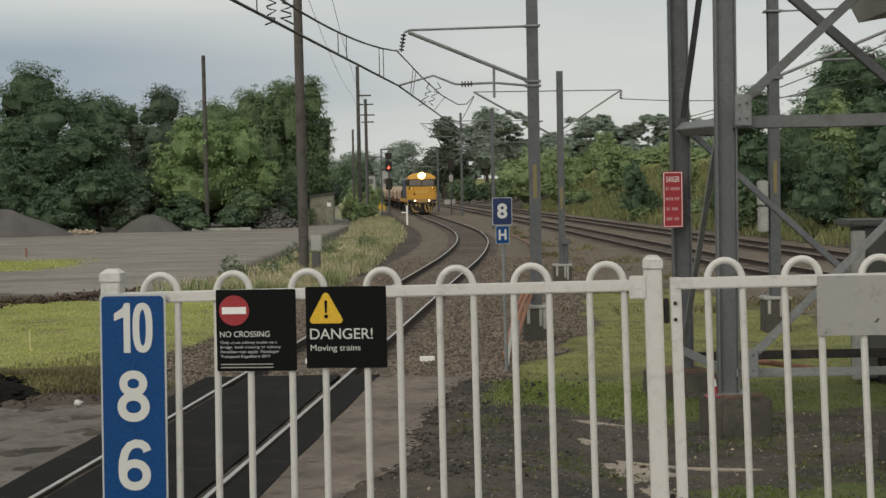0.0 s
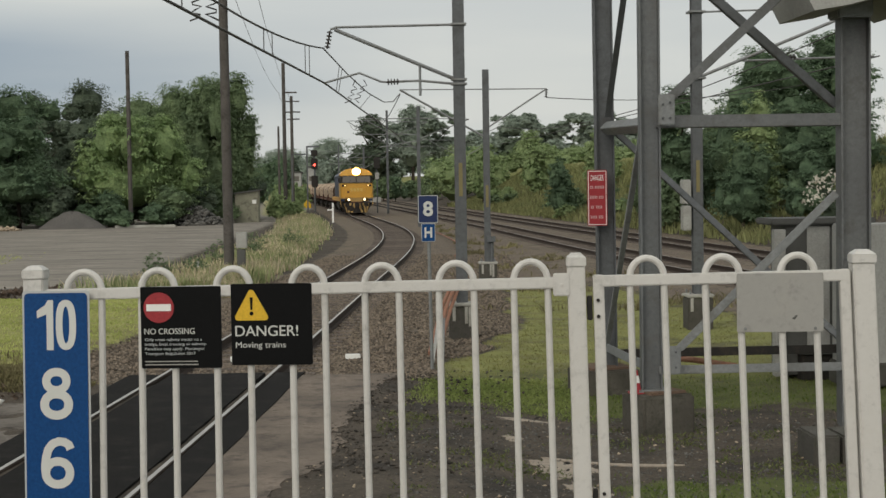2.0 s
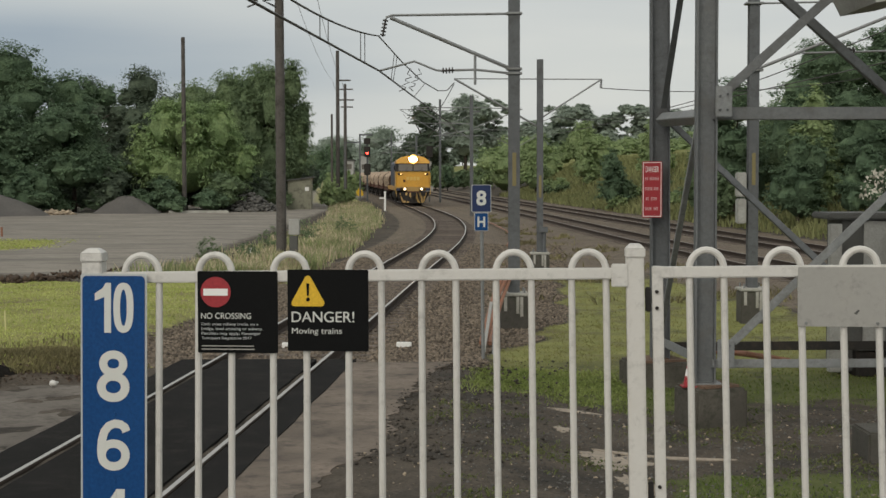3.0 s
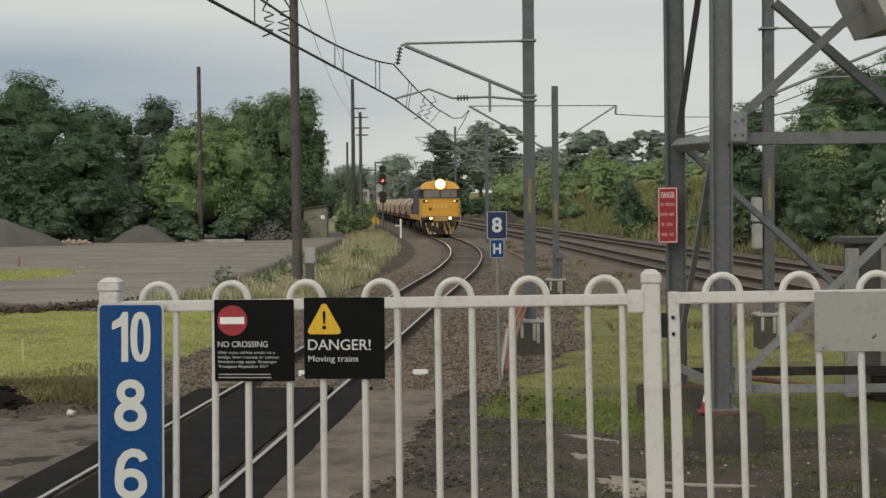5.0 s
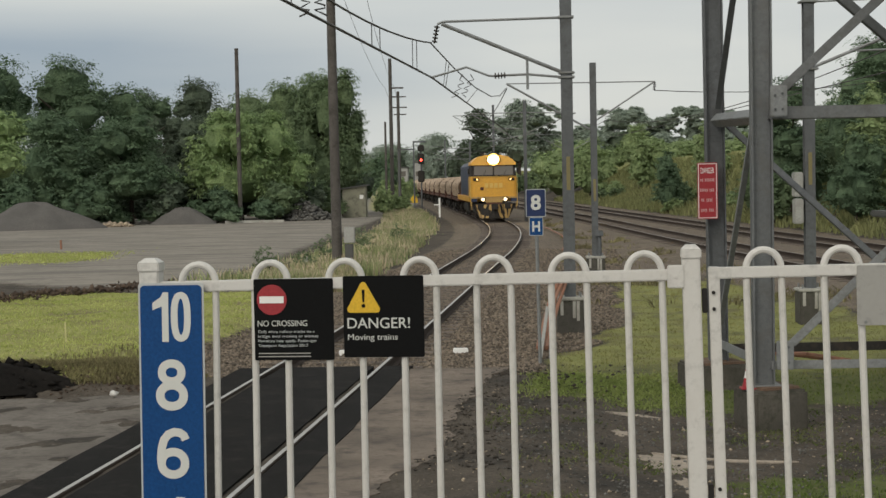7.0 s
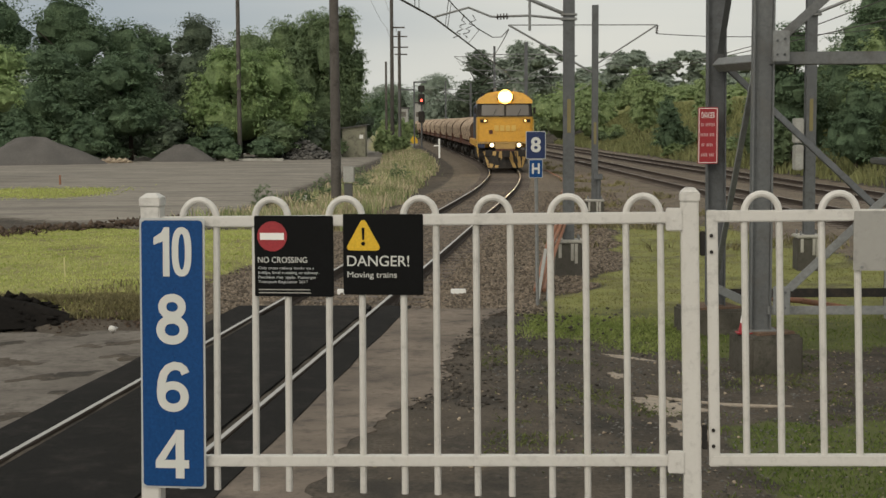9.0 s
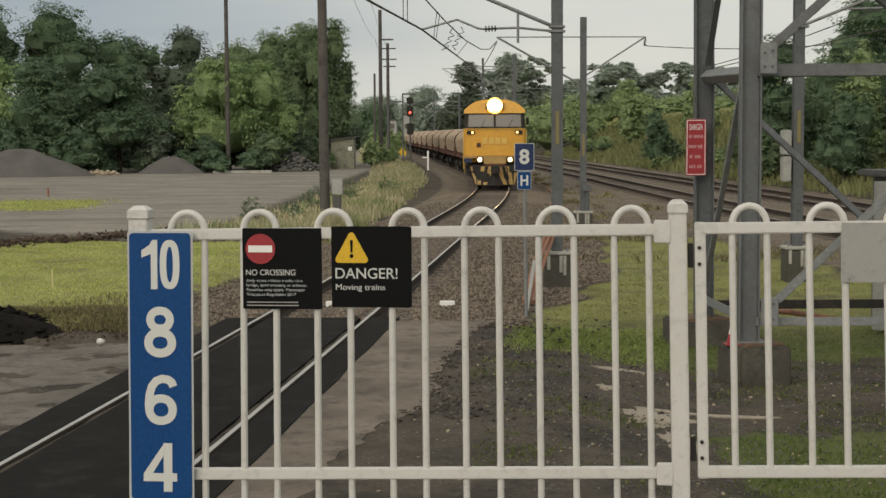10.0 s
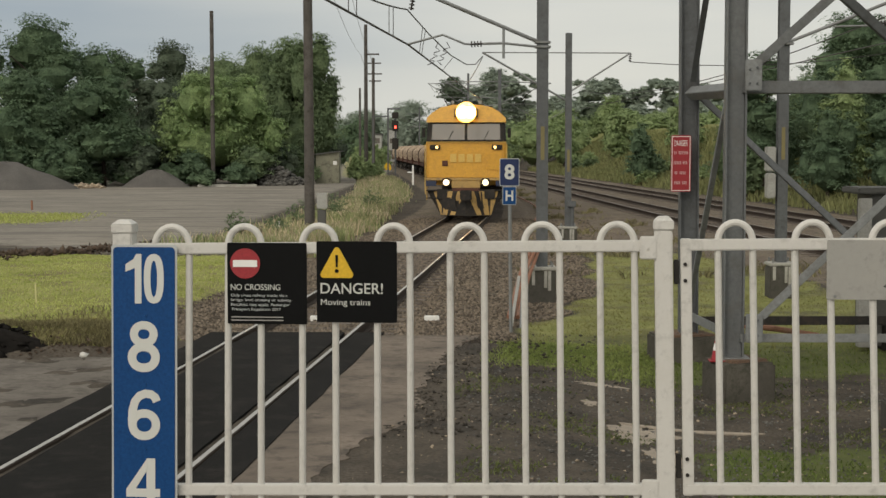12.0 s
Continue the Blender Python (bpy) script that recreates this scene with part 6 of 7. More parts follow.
blades("grass", gx_[ok], gy_[ok], rng.uniform(0.02, 0.06, k), rng.uniform(0.012, 0.022, k), GRASS_FRESH, "fresh green tufts at the front of the lawn", rng, 1.3)
n = 70000
gx_, gy_ = rng.uniform(-12.5, -3.6, n), rng.uniform(18.2, 40, n)
g = land(gx_, gy_)[1]
ok = rng.random(n) < np.clip(g, 0, 1) * np.clip(0.8 + 0.4 * lumps(gx_, gy_, 1.9, 6.0), 0, 1)
k = ok.sum()
blades("grass", gx_[ok], gy_[ok], rng.uniform(0.02, 0.055, k), rng.uniform(0.012, 0.022, k), GRASS_LAWN, "mown yellow-green grass on the rise", rng, 1.0)
# rank edge where the rise falls to the earth strip
n = 24000
gx_ = rng.uniform(-9.0, -3.7, n)
gy_ = 18.75 + 0.12 * (gx_ + 5) + np.abs(rng.normal(0, 1.15, n)) * (1 + 0.6 * lumps(gx_, np.zeros(n), 2.1, 3.0))
ok = (land(gx_, gy_)[1] > 0.1) & (np.hypot((gx_ + 6.75) / 1.5, (gy_ - 18.75) / 0.8) > 1)
k = ok.sum()
blades("grass", gx_[ok], gy_[ok], rng.uniform(0.03, 0.10, k), rng.uniform(0.012, 0.022, k), GRASS_BROWN, "browned rank grass on the edge of the rise", rng, 0.7)
n = 9000
gx_, gy_ = rng.uniform(-21.5, -13.5, n), rng.uniform(51, 65, n)
ok = rng.random(n) < land(gx_, gy_)[1]
k = ok.sum()
blades("grass", gx_[ok], gy_[ok], rng.uniform(0.03, 0.09, k), rng.uniform(0.02, 0.05, k), GRASS_LAWN, "patch of green grass in the gravel yard", rng, 0.8)
# tall dry grass beside the track
n = 42000
gy_ = 38 + 95 * rng.random(n) ** 1.5
gx_ = TRACK_A(gy_) - 2.9 - 1.0 * ramp(gy_, 45, 72) - np.abs(rng.normal(0, 1.6, n))
gx_ = gx_ + 0.45 * lumps(gx_, gy_, 0.7, 4.0) + rng.normal(0, 0.15, n)
ok = (lumps(gx_, gy_, 0.8, 3.0) > -0.75) & (gx_ > TRACK_A(gy_) - 7.2)
gx_, gy_ = gx_[ok], gy_[ok]
dry = rng.random(len(gx_)) < 0.48 + 0.5 * lumps(gx_, gy_, 0.5, 1.0)
for sel, mt, lab, h0, h1 in ((dry, GRASS_DRY, "tall dry seeding grass beside the track", 0.25, 0.8), (~dry, GRASS_GREEN, "tall green weeds beside the track", 0.25, 0.75)):
    k = sel.sum()
    blades("tall_grass", gx_[sel], gy_[sel], rng.uniform(h0, h1, k) * (0.58 + 0.32 * lumps(gx_[sel], gy_[sel], 0.9, 2.0)), rng.uniform(0.02, 0.05, k), mt, lab, rng, 0.45)
for x, y, top, half in ((-6.6, 45.5, 0.75, 0.55), (-5.6, 46.5, 0.5, 0.5), (-4.6, 58, 0.9, 0.8), (-3.6, 66, 0.8, 0.7), (-5.4, 52, 0.8, 0.6)):
    tree("bush", x, y, top, half, LEAF_MID, "small leafy weed bush in the long grass", 900, 0.07, name="shrub")
n = 26000
gy_ = rng.uniform(60, 190, n)
gx_ = TRACK_C(gy_) + 3.6 + 11 * rng.random(n)
k = len(gx_)
blades("bank_grass", gx_, gy_, rng.uniform(0.25, 0.7, k), rng.uniform(0.05, 0.11, k), GRASS_SCRUB, "rough green grass on the cutting side", rng, 0.6)
# scattered weeds in the ballast between the lines
n = 30000
gy_ = 32 + 75 * rng.random(n) ** 1.4
mix = rng.random(n)
gx_ = (TRACK_A(gy_) + 2.6) * (1 - mix) + (TRACK_B(gy_) - 2.2) * mix
ok = lumps(gx_, gy_, 0.9, 5.0) + 0.6 * lumps(gx_, gy_, 3.3, 2.0) + rng.normal(0, 0.1, n) > 0.55
k = ok.sum()
blades("weeds", gx_[ok], gy_[ok], rng.uniform(0.05, 0.22, k), rng.uniform(0.02, 0.045, k), GRASS_BROWN, "thin dry weeds growing in the ballast", rng, 1.1, "weeds")
# sparse weeds in the dirt
n = 34000
gx_, gy_ = rng.uniform(0.0, 6.0, n), rng.uniform(10.5, 17.5, n)
ok = (lumps(gx_, gy_, 2.2, 8.0) + 0.5 * lumps(gx_, gy_, 6.1, 3.0) + rng.normal(0, 0.12, n) > 0.34 - 0.25 * ramp(gx_, 2.4, 4.0)) & (land(gx_, gy_)[1] < 0.4)
k = ok.sum()
blades("weeds", gx_[ok], gy_[ok], rng.uniform(0.012, 0.045, k), rng.uniform(0.010, 0.018, k), GRASS_WEED, "sparse green weeds growing through the dirt", rng, 1.4, "weeds")

# ---------------------------------------------------------------- yard clutter


def heap(name, x, y, rx, ry, h, label, seed, material=GRAVEL_PILE):
    """A tipped heap: a steep-sided mound with slumps."""
    rs, ts = 16, 40
    vs, fs = [], []
    z0 = on_land(x, y) - 0.1
    for i in range(rs + 1):
        for j in range(ts):
            a, f = 2 * math.pi * j / ts, i / rs
            wob = 1 + 0.12 * math.sin(3 * a + seed) + 0.06 * math.sin(7 * a + 2 * seed)
            z = h * (1 - f) ** 0.85 * (1 + 0.06 * math.sin(5 * a + 9 * f + seed)) if f < 1 else 0.0
            z = min(z, h * (0.86 - 0.12 * f + 0.03 * math.sin(4 * a + seed)))
            vs.append((x + rx * f * wob * math.cos(a), y + ry * f * wob * math.sin(a), z0 + z))
    for i in range(rs):
        for j in range(ts):
            a, b = i * ts + j, i * ts + (j + 1) % ts
            fs.append((a, b, b + ts, a + ts))
    return single(name, finish(mesh_arrays(name, vs, fs), material), None, Matrix(), label, "heap", "heaps")


heap("mound", -30.2, 100, 4.6, 3.4, 2.2, "broad heap of dark grey gravel in the yard", 1.0)
heap("mound", -21.3, 106.5, 2.5, 2.2, 1.5, "smaller heap of dark grey gravel under the trees", 2.6)
# dark earth, with the black of a shaded hollow put into its colour
SHADE_EARTH = surface("shade_black_earth", (0.013, 0.012, 0.011), (0.024, 0.021, 0.019), 0.98, 0, 1.5, 14, 0.6, gloss=0.05)
heap("mound", -6.75, 18.75, 1.55, 0.75, 0.50, "low earth bank at the lawn's edge, blackened as a shaded hollow", 0.4, SHADE_EARTH)
rng = np.random.default_rng(8)


def chunks(name, x, y, rx, ry, h, n, r0, r1, material, label, category):
    a, f = rng.uniform(0, 6.28, n), np.sqrt(rng.random(n))
    xs, ys = x + rx * f * np.cos(a), y + ry * f * np.sin(a)
    zs = land(xs, ys)[0] + h * (1 - f) * rng.uniform(0.4, 1.0, n) + 0.02
    ob = new(name, fans(name, xs, ys, zs, rng.uniform(r0, r1, n), material, 0.6, n))
    return tagged(ob, label, category, kind="stuff")


chunks("rubble_heap", -13.3, 110.5, 2.5, 1.5, 1.8, 420, 0.14, 0.34, RUBBLE, "heap of broken grey rubble by the willows", "rubble")
chunks("stone_rubble", -25.0, 102, 1.1, 0.8, 0.45, 60, 0.12, 0.3, SANDSTONE, "pale broken stones beside the gravel heap", "rubble")
chunks("soil_clods", -6.75, 18.75, 1.45, 0.7, 0.46, 260, 0.03, 0.10, SHADE_EARTH, "earth clods on the low bank, blackened as its shade", "soil")
n = 420
xs = rng.uniform(-6.2, -3.9, n)
ys = 18.75 + 0.12 * (xs + 5) + rng.normal(0.1, 0.22, n)
ob = new("earth_clods", fans("earth_clods", xs, ys, land(xs, ys)[0] + 0.01, 0.012 + 0.04 * rng.random(n) ** 3, DIRT_CLOD, 0.6, 79))
tagged(ob, "brown clods along the foot of the lawn", "earth", kind="stuff")
n = 700
u = rng.random(n)
xs, ys = -12.6 + 3.9 * u + rng.normal(0, 0.3, n), 31.5 + 9.2 * u + rng.normal(0, 0.8, n)
ob = new("turned_earth", fans("turned_earth", xs, ys, land(xs, ys)[0] + rng.uniform(0, 0.12, n), 0.03 + 0.12 * rng.random(n) ** 3, DIRT_CLOD, 0.8, 77))
tagged(ob, "ridge of turned brown earth clods along the lawn", "earth", kind="stuff")
n = 5000
xs, ys = rng.uniform(0.1, 5.5, n), rng.uniform(10.6, 17.5, n)
ob = new("gravel", fans("gravel", xs, ys, land(xs, ys)[0] + 0.004, rng.uniform(0.005, 0.02, n), RUBBLE, 0.7, 78))
tagged(ob, "loose stones scattered on the dirt", "gravel", kind="stuff")
n = 1300
xs, ys = rng.uniform(-0.9, 5.5, n), rng.uniform(10.6, 18.5, n)
ok = xs > np.interp(ys, [p[0] for p in PATH_EDGE], [p[1] for p in PATH_EDGE]) - 0.15
xs, ys = xs[ok], ys[ok]
ob = new("pebbles", fans("pebbles", xs, ys, land(xs, ys)[0] + 0.004, 0.006 + 0.02 * rng.random(len(xs)) ** 4, SANDSTONE, 0.6, 91))
tagged(ob, "pale pebbles and chips scattered on the dark dirt", "gravel", kind="stuff")
n = 5200
xs, ys = rng.uniform(-0.7, 2.0, n), rng.uniform(13.2, 20.6, n)
off = xs - np.interp(ys, [p[0] for p in PATH_EDGE], [p[1] for p in PATH_EDGE])
ok = (off > -0.06 - 0.12 * rng.random(n) ** 3) & (rng.random(n) < np.exp(-np.maximum(off, 0) / 0.7))
xs, ys = xs[ok], ys[ok]
ob = new("dirt_clods", fans("dirt_clods", xs, ys, np.maximum(land(xs, ys)[0], -0.03) + 0.003, 0.008 + 0.028 * rng.random(len(xs)) ** 2.5, LITTER, 0.5, 92))
tagged(ob, "dark dirt clods and litter along the path's broken edge", "earth", kind="stuff")
beam = single("kerb_beam", boxed(-2.1, 2.1, -0.15, 0.15, -0.2, 0.18, 0.03), PALE_CONCRETE, pose(-16.2, 106.5, on_land(-16.2, 106.5), 0, 0, 4), "long pale concrete kerb beam at the yard's edge", "beam")
hut = thing("storage_hut", pose(-9.95, 118.0, on_land(-9.95, 118.0)), "small olive hut with a lean-to roof", "hut")
bm = prism(bmesh.new(), [(-0.9, -0.3), (0.9, -0.3), (0.9, 2.46), (-0.9, 2.24)], -1.0, 1.0)
part("wall", bm, HUT_WALL, hut)
part("roof", prism(bmesh.new(), [(-1.12, 2.21), (1.08, 2.48), (1.08, 2.57), (-1.12, 2.30)], -1.2, 1.2), CABINET_DARK, hut, "dark sloping roof")
part("notice", boxed(0.45, 0.75, -1.02, -1.003, 1.45, 1.75, 0.003), WHITE_MARK, hut)
for x, y, h, mt, lab in ((-6.85, 24.3, 0.33, PEG_PALE, "thin pale yellow peg in the lawn"), (-18.7, 66, 0.42, ORANGE_PIPE, "short orange-tipped peg in the yard"), (-5.55, 47, 0.5, WHITE_MARK, "short white peg in the long grass"), (-6.0, 46.3, 0.4, TIMBER, "short timber peg in the long grass")):
    st = thing("peg", pose(x, y, on_land(x, y)), lab, "peg", "pegs")
    part("shaft", tube(bmesh.new(), [(0, 0, -0.1), (-0.01, 0, h)], 0.013 if y < 30 else 0.05, 8), mt, st)
strip = thing("track_marker", pose(-1.27, 23.5, 0), "white painted marker blocks across the track", "marker")
for x0, x1 in ((0.78, 1.02), (-1.02, -0.80)):
    part("block", boxed(x0, x1, -0.05, 0.05, -0.2, -0.09, 0.01), WHITE_MARK, strip)
xw, yw = np.array([-4.55]), np.array([18.15])
single("pale_rock", fans("pale_rock", xw, yw, np.array([0.02]), np.array([0.075]), WHITE_PAINT, 0.9, 4), None, Matrix(), "single pale rock at the edge of the lawn", "rock")

# ---------------------------------------------------------------- train


def wheelset(parent, y, r, rows):
    bm = bmesh.new()
    tube(bm, [(-0.95, 0, 0), (0.95, 0, 0)], 0.08, 10)
    for s in (-1, 1):
        tube(bm, [(s * 0.69, 0, 0), (s * 0.72, 0, 0)], r + 0.03, 24)
        tube(bm, [(s * 0.72, 0, 0), (s * 0.82, 0, 0)], r, 24)
        for k in range(5):
            a = 6.28 * k / 5
            tube(bm, [(s * 0.82, math.cos(a) * r * 0.6, math.sin(a) * r * 0.6), (s * 0.835, math.cos(a) * r * 0.6, math.sin(a) * r * 0.6)], 0.06, 8)
    ob = part("wheelset", bm, LOCO_BLACK, parent, "steel wheels on an axle")
    ob.location = (0, y, r)
    rows.append((ob, y, r))
    return ob


WHEELS, CARS = [], []


def locomotive():
    t = thing("locomotive", Matrix(), "yellow freight diesel locomotive with bright headlights", "locomotive")
    # nose and lower cab front, chamfered at the corners
    def shell(z0, z1, x0, x1, y0, y1, c0, c1, back):
        bm = bmesh.new()
        ring = lambda z, w, yf, c: [bm.verts.new(p) for p in ((-w, back, z), (-w, yf + c, z), (-w + c, yf, z), (w - c, yf, z), (w, yf + c, z), (w, back, z))]
        a, b = ring(z0, x0, y0, c0), ring(z1, x1, y1, c1)
        for k in range(6):
            bm.faces.new((a[k], a[(k + 1) % 6], b[(k + 1) % 6], b[k]))
        bm.faces.new(a[::-1])
        bm.faces.new(b)
        bmesh.ops.bevel(bm, geom=[e for e in bm.edges], offset=0.02, segments=2, affect="EDGES", clamp_overlap=True)
        return bm
    part("nose", shell(1.50, 2.80, 1.45, 1.45, 0.0, 0.04, 0.10, 0.10, 3.2), LOCO_YELLOW, t, "flat yellow cab front")
    part("cab_band", shell(2.803, 3.50, 1.435, 1.40, 0.06, 0.22, 0.08, 0.08, 3.2), LOCO_BLACK, t, "dark window band")
    for x0, x1 in ((-1.24, -0.05), (0.05, 1.24)):
        bm = bmesh.new()
        vs = [bm.verts.new(p) for p in ((x0, 0.045, 2.87), (x1, 0.045, 2.87), (x1 * 0.985, 0.178, 3.44), (x0 * 0.985, 0.178, 3.44), (x0, 0.062, 2.87), (x1, 0.062, 2.87), (x1 * 0.985, 0.195, 3.44), (x0 * 0.985, 0.195, 3.44))]
        for f in ((0, 1, 2, 3), (7, 6, 5, 4), (0, 4, 5, 1), (1, 5, 6, 2), (2, 6, 7, 3), (3, 7, 4, 0)):
            bm.faces.new([vs[i] for i in f])
        w = part("windscreen", bm, CAB_GLASS, t, "dull reflecting windscreen")
        part("wiper", bar(bmesh.new(), ((x0 + x1) / 2, 0.035, 2.86), ((x0 + x1) / 2 + 0.18, 0.11, 3.2), 0.02, 0.02), LOCO_BLACK, w)
    bm = bmesh.new()
    prof = [(-1.43, 3.502), (1.43, 3.502), (1.43, 3.66), (1.22, 3.86), (0.92, 4.05), (0.5, 4.14), (-0.5, 4.14), (-0.92, 4.05), (-1.22, 3.86), (-1.43, 3.66)]
    prism(bm, prof, 0.12, 3.3)
    for v in bm.verts:
        if v.co.y < 1:
            v.co.y += max(0, v.co.z - 3.66) * 0.55
    part("cab_roof", bm, LOCO_YELLOW, t, "yellow domed cab roof")
    bm = bmesh.new()
    prism(bm, [(-0.42, 3.68), (0.42, 3.68), (0.42, 3.99), (-0.42, 3.99)], 0.02, 0.5)
    hl = part("headlight_housing", bm, LOCO_BLACK, t, "dark headlight box")
    # glowing disc added for the glare round the two lamps
    glare_bm = bmesh.new()
    tube(glare_bm, [(0, 0.012, 3.86), (0, -0.02, 3.86)], 0.37, 32)
    part("reflector", glare_bm, GLARE_GLOW, hl, "glowing orange disc standing for the headlight glare")
    for x in (-0.13, 0.13):
        part("headlight", disc(bmesh.new(), x, 3.86, 0.19, -0.045 + 0.006 * (x > 0), -0.0205, 24), HEAD_GLOW, hl, "blazing warm headlight")
    for x in (-0.71, 0.71):
        part("ditch_light_case", boxed(x - 0.15, x + 0.15, -0.10, 0.02, 1.18, 1.48, 0.03), LOCO_BLACK, t)
        part("ditch_light", disc(bmesh.new(), x, 1.33, 0.11, -0.14, -0.103, 18), DITCH_GLOW, t, "glowing ditch light")
    for x in (-1.12, 1.12):
        part("marker_case", boxed(x - 0.19, x + 0.19, -0.05, 0.01, 2.51, 2.69, 0.02), LOCO_BLACK, t, "dark marker lamp case")
        part("marker_lamp", disc(bmesh.new(), x - 0.07 * (1 if x > 0 else -1), 2.60, 0.055, -0.07, -0.053, 12), MARKER_GLOW, t, "glowing amber marker lamp")
    for x in (-0.48, -0.18, 0.12, 0.42):
        part("number_bar", prism(bmesh.new(), [(x - 0.09, 2.06), (x + 0.13, 2.06), (x + 0.13, 2.36), (x - 0.09, 2.36)], -0.012, -0.002), LOCO_PALE, t, "faded pale number bar")
    part("nose_door", boxed(0.72, 1.28, -0.03, -0.001, 1.78, 2.42, 0.01), LOCO_YELLOW, t)
    part("socket_box", boxed(-0.86, -0.66, -0.04, -0.001, 1.92, 2.12, 0.01), WAGON_RED, t, "small brown socket cover")
    part("sill_line", boxed(-1.44, 1.44, -0.02, 0.045, 2.775, 2.80, 0.004), LOCO_PALE, t)
    # buffer beam, steps and striped pilot
    for s in (-1, 1):
        part("corner_panel", boxed(min(s * 1.08, s * 1.45), max(s * 1.08, s * 1.45), -0.03, 0.2, 1.19, 1.395, 0.01), LOCO_BLUE, t, "dark blue corner panel")
    part("deck", boxed(-1.45, 1.45, -0.06, 3.2, 1.40, 1.495, 0.015), LOCO_WORN, t)
    part("buffer_beam", boxed(-1.05, 1.05, -0.05, 0.25, 0.72, 1.08, 0.02), LOCO_BLACK, t)
    part("anticlimber", boxed(-0.52, 0.52, -0.085, 0.25, 1.12, 1.39, 0.02), LOCO_WORN, t, "yellow ribbed beam between the lights")
    for s in (-1, 1):
        for k in range(3):
            z = 1.36 - 0.28 * k
            part("step", boxed(min(s * 1.06, s * 1.44), max(s * 1.06, s * 1.44), 0.0, 0.28, z - 0.06, z - 0.02, 0.006), LOCO_BLACK, t)
        part("step_side", boxed(min(s * 1.40, s * 1.445), max(s * 1.40, s * 1.445), 0.01, 0.27, 0.70, 1.39, 0.006), LOCO_WORN, t)
        part("handrail", tube(bmesh.new(), [(s * 1.47, -0.02, 0.9), (s * 1.48, -0.04, 1.3), (s * 1.48, -0.04, 2.7)], 0.018, 6), LOCO_PALE, t)
        part("mirror", boxed(min(s * 1.5, s * 1.62), max(s * 1.5, s * 1.62), 0.5, 0.56, 2.95, 3.3, 0.01), LOCO_BLACK, t)
    plough = bmesh.new()
    vs = [plough.verts.new(p) for p in ((-1.42, 0.18, 1.02), (0, -0.22, 1.02), (1.42, 0.18, 1.02), (-0.90, 0.02, 0.13), (0, -0.30, 0.13), (0.90, 0.02, 0.13), (-1.42, 0.3, 1.02), (1.42, 0.3, 1.02), (-0.90, 0.26, 0.13), (0.90, 0.26, 0.13))]
    for f in ((0, 1, 4, 3), (1, 2, 5, 4), (0, 3, 8, 6), (2, 7, 9, 5), (6, 8, 9, 7), (3, 4, 5, 9, 8), (0, 6, 7, 2, 1)):
        plough.faces.new([vs[i] for i in f])
    pl = part("pilot", plough, LOCO_BLACK, t, "black snowplough pilot with yellow stripes")
    # stripes lie on the two slanted faces
    for s in (-1, 1):
        for k in range(3):
            u0, u1 = 0.02 + 0.31 * k, 0.21 + 0.31 * k
            def at(u, z, o=0.016):
                f = (1.02 - z) / 0.89
                xo = s * (u * (1.42 - 0.52 * f))
                yo = -0.22 - 0.08 * f + u * (0.40 - 0.08 * f)
                return (xo, yo - o, z)
            bm = bmesh.new()
            quad = (at(u0, 1.01), at(u1, 1.01), at(min(u1 + 0.42, 1), 0.15), at(min(u0 + 0.42, 0.96), 0.15))
            front = [bm.verts.new(p) for p in quad]
            back = [bm.verts.new((p[0], p[1] + 0.012, p[2])) for p in quad]
            bm.faces.new(front)
            bm.faces.new(back[::-1])
            for i in range(4):
                bm.faces.new((front[i], back[i], back[(i + 1) % 4], front[(i + 1) % 4]))
            part("stripe", bm, LOCO_WORN, pl, "slanted yellow stripe")
    coup = bmesh.new()
    box(coup, -0.11, 0.11, -0.35, 0.1, 0.76, 1.0, 0.02)
    box(coup, -0.2, 0.22, -0.55, -0.32, 0.68, 1.06, 0.04)
    part("coupler", coup, LOCO_BLACK, t, "heavy knuckle coupler")
    for x in (-0.42, 0.38, 0.55):
        part("air_hose", tube(bmesh.new(), [(x, -0.06, 0.98), (x + 0.02, -0.22, 0.85), (x + 0.05, -0.26, 0.55), (x + 0.1, -0.24, 0.4)], 0.028, 8), LOCO_BLACK, t)
    part("drawbar_plate", boxed(-0.5, 0.5, -0.075, -0.052, 0.75, 1.15, 0.01), WAGON_RED, t, "rusty coupler plate")
    # hood behind the cab
    bm = bmesh.new()
    prism(bm, [(-1.15, 1.5), (1.15, 1.5), (1.15, 3.55), (0.9, 3.82), (-0.9, 3.82), (-1.15, 3.55)], 3.303, 20.4)
    part("hood", bm, LOCO_BLUE, t, "dark blue engine hood")
    part("frame", boxed(-1.4, 1.4, 3.21, 20.8, 1.15, 1.495, 0.02), LOCO_YELLOW, t)
    part("fuel_tank", boxed(-1.25, 1.25, 7.6, 13.2, 0.35, 1.14, 0.12), LOCO_BLACK, t)
    for x in (-0.5, 0.5):
        part("horn", tube(bmesh.new(), [(x, 0.9, 4.22), (x, 0.5, 4.24)], 0.03, 8, 0.07), GALV, t)
    part("roof_vent", boxed(-0.6, 0.6, 9, 12, 3.82, 4.02, 0.03), LOCO_BLACK, t)
    for yc in (3.9, 16.9):
        bm = bmesh.new()
        for s in (-1, 1):
            box(bm, s * 0.98 - 0.07, s * 0.98 + 0.07, yc - 2.2, yc + 2.2, 0.45, 0.85, 0.03)
        box(bm, -1.0, 1.0, yc - 0.2, yc + 0.2, 0.62, 0.8, 0.02)
        part("bogie", bm, LOCO_BLACK, t, "black bogie frame")
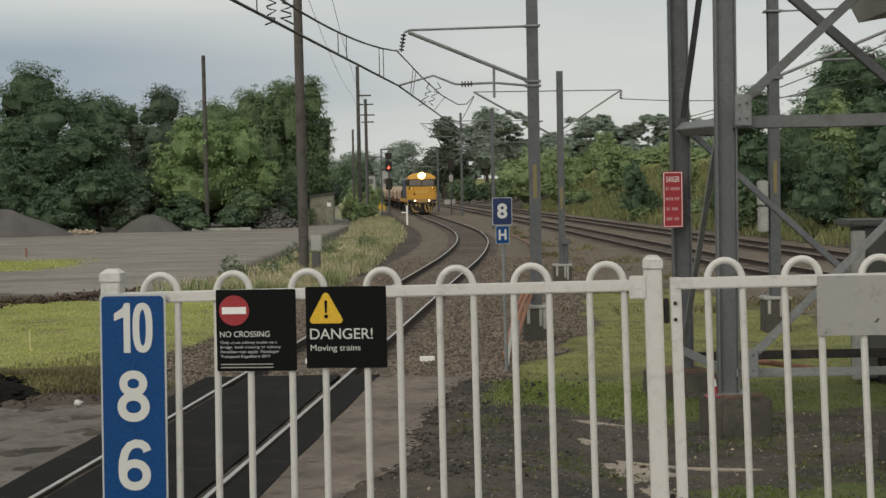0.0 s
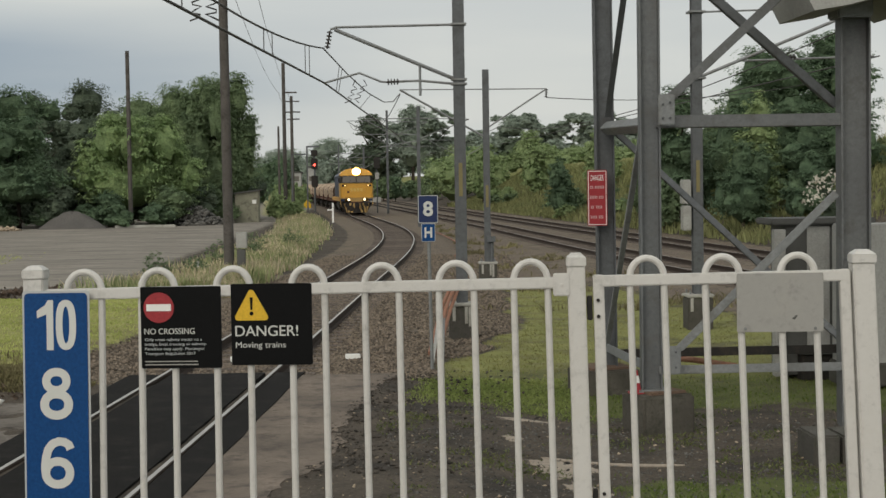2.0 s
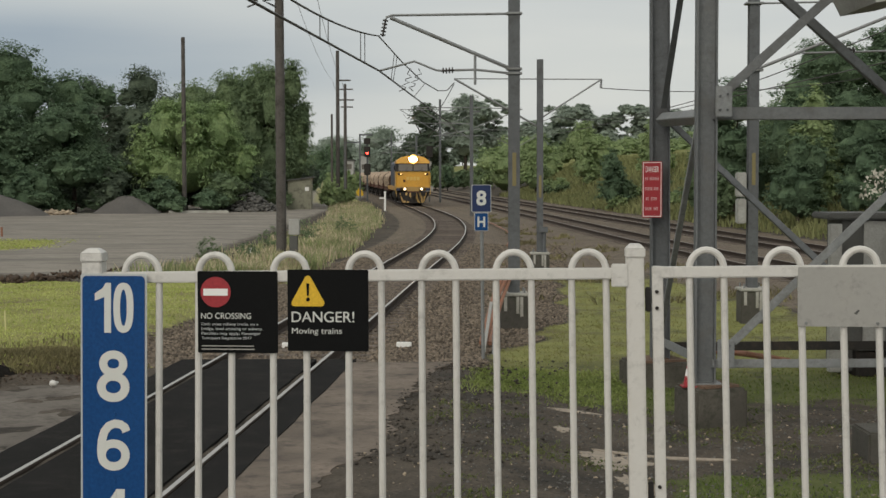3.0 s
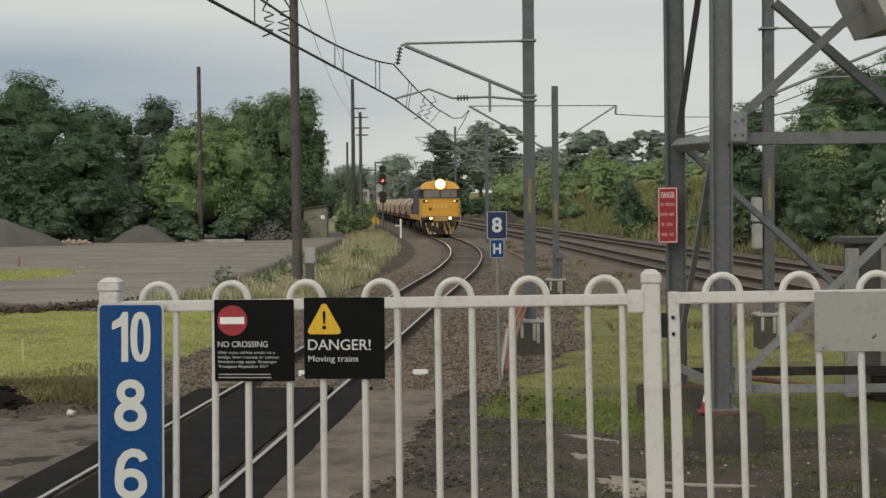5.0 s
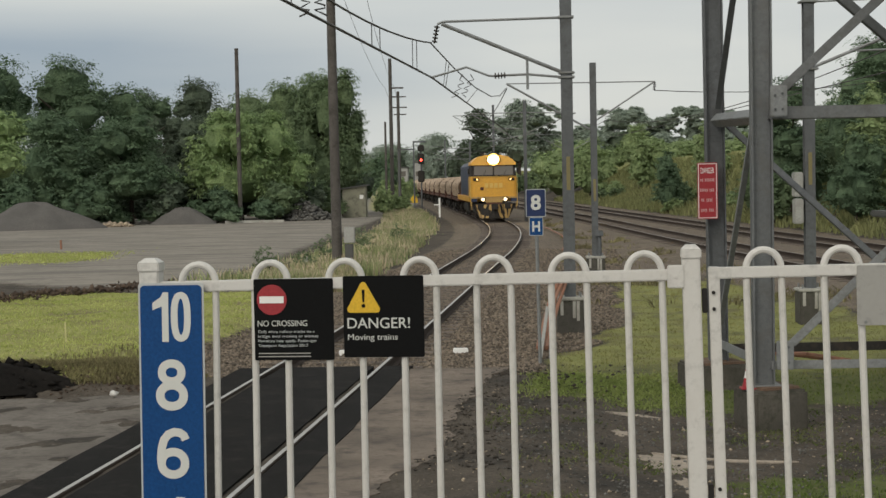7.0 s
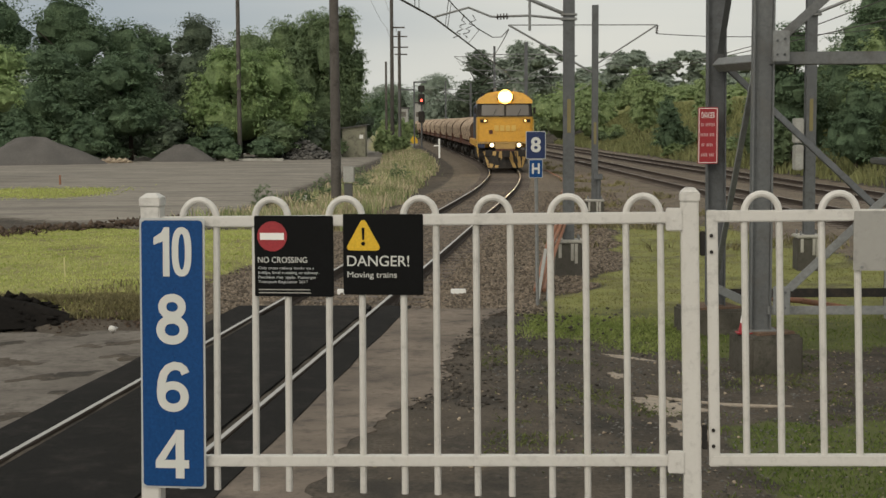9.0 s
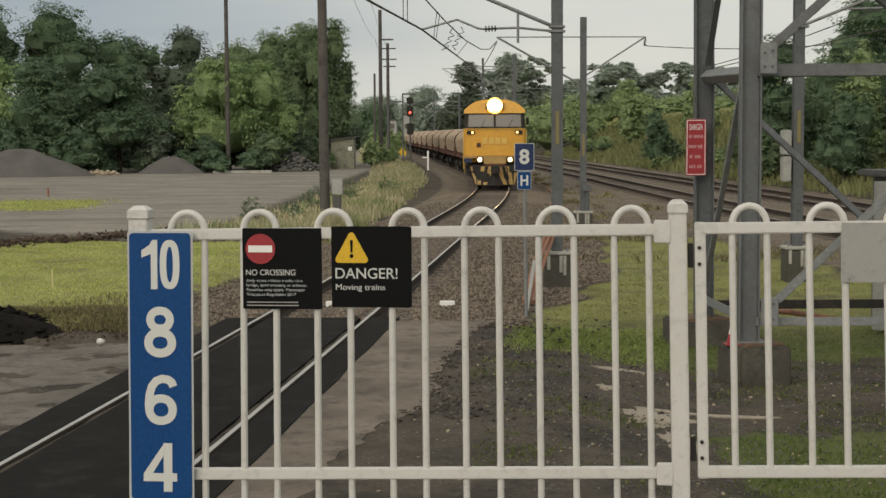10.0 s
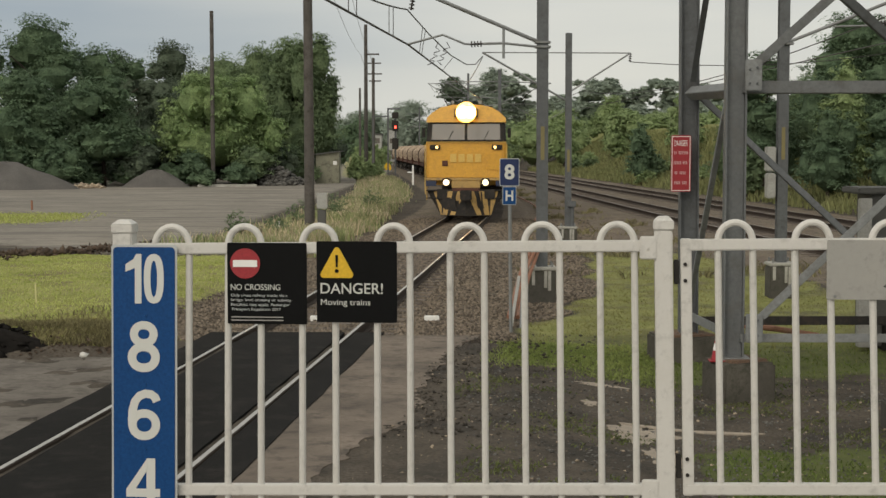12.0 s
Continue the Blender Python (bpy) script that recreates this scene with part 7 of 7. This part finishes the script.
        for k in (-1.75, 0.0, 1.75):
            wheelset(t, yc + k, 0.52, WHEELS)
    CARS.append((t, 0.0, 3.9, 16.9))
    return t


def wagon(offset, first):
    if first is None:
        t = thing("hopper_wagon", Matrix(), "dusty brown freight wagon with rounded tan cover panels", "wagon", "freight wagons")
        bm = bmesh.new()
        prof = []
        for k in range(15):
            a = math.pi * (k / 14)
            prof.append((1.27 * math.cos(a) * (1 if k not in (0, 14) else 0.97), 2.02 + 0.86 * math.sin(a)))
        prof += [(-1.12, 1.35), (-0.9, 1.2), (0.9, 1.2), (1.12, 1.35)]
        prism(bm, prof, 0.75, 12.9)
        part("body", bm, WAGON_TAN, t, "tan barrel-sided body")
        for k in range(6):
            y = 0.85 + 2.04 * k
            hoop = bmesh.new()
            rows = []
            for i in range(-1, 16):
                a = math.pi * min(max(i, 0), 14) / 14
                cx, cz = (1.28 * math.cos(a), 2.02 + 0.875 * math.sin(a)) if 0 <= i <= 14 else ((1.16 if i < 0 else -1.16), 1.32)
                nx_, nz_ = math.cos(a) * 0.035, math.sin(a) * 0.035
                rows.append([hoop.verts.new(p) for p in ((cx, y, cz), (cx + nx_, y + 0.05, cz + nz_), (cx + nx_, y + 0.75, cz + nz_), (cx, y + 0.80, cz))])
            for p, q in zip(rows, rows[1:]):
                for k_ in range(3):
                    hoop.faces.new((p[k_], p[k_ + 1], q[k_ + 1], q[k_]))
            part("cover_panel", hoop, WAGON_RIB, t, "pale curved cover panel")
        part("underframe", boxed(-1.2, 1.2, 0.15, 13.5, 0.95, 1.19, 0.03), WAGON_RED, t, "oxide red underframe")
        for y in (0.3, 13.35):
            part("end_sill", boxed(-1.3, 1.3, y - 0.12, y + 0.12, 0.98, 1.6, 0.02), WAGON_RED, t)
        for yc in (2.1, 11.5):
            bm = bmesh.new()
            for s in (-1, 1):
                box(bm, s * 0.96 - 0.07, s * 0.96 + 0.07, yc - 1.25, yc + 1.25, 0.36, 0.66, 0.04)
            box(bm, -0.95, 0.95, yc - 0.18, yc + 0.18, 0.5, 0.93, 0.02)
            part("bogie", bm, LOCO_BLACK, t, "black bogie frame")
            for k in (-0.9, 0.9):
                wheelset(t, yc + k, 0.43, WHEELS)
        cp = bmesh.new()
        box(cp, -0.1, 0.1, -0.35, 0.2, 0.78, 0.98, 0.02)
        part("coupler", cp, LOCO_BLACK, t)
    else:
        t = copy_thing(first, Matrix())
        for ob in t.children:
            if ob.name.startswith("wheelset"):
                WHEELS.append((ob, ob.location.y, ob.location.z))
    CARS.append((t, offset, 2.1, 11.5))
    return t


locomotive()
lead = wagon(21.6, None)
for k in range(1, 11):
    wagon(21.6 + 14.1 * k, lead)

SPEED, START = 8.16, 152.0
line_y = np.arange(-80.0, 555.0, 0.5)
line_x = TRACK_A(line_y)
line_s = np.concatenate([[0], np.cumsum(np.hypot(np.diff(line_x), np.diff(line_y)))])
start_s = float(np.interp(START, line_y, line_s))


def place(s):
    y = float(np.interp(s, line_s, line_y))
    return Vector((float(TRACK_A(y)), y, 0.0))


def car_pose(offset, a, b, t):
    s = start_s - SPEED * t + offset
    pa, pb = place(s + a), place(s + b)
    d = (pb - pa).normalized()
    o = pa - d * a
    return pose(o.x, o.y, 0, 0, 0, math.degrees(math.atan2(-d.x, d.y)))


def motions():
    for car, offset, a, b in CARS:
        walk(car, [(0.5 * k, car_pose(offset, a, b, 0.5 * k)) for k in range(25)])
    for ob, y, r in WHEELS:
        walk(ob, [(k / 15, pose(0, y, r, math.degrees(SPEED * k / 15 / r))) for k in range(181)])


# ---------------------------------------------------------------- sleepers
for t, s0, s1, fx in tracks:
    step = 0.62 if s0 < 25 else 0.66
    for k in range(min(280, int((s1 - s0) / step))):
        y = s0 + step * k
        slope = float(fx(y + 0.2) - fx(y - 0.2)) / 0.4
        ob = new("sleeper", SLEEPER_MESH)
        ob.parent = t
        ob.matrix_basis = pose(float(fx(y)), y, 0, 0, 0, -math.degrees(math.atan(slope)))

motions()
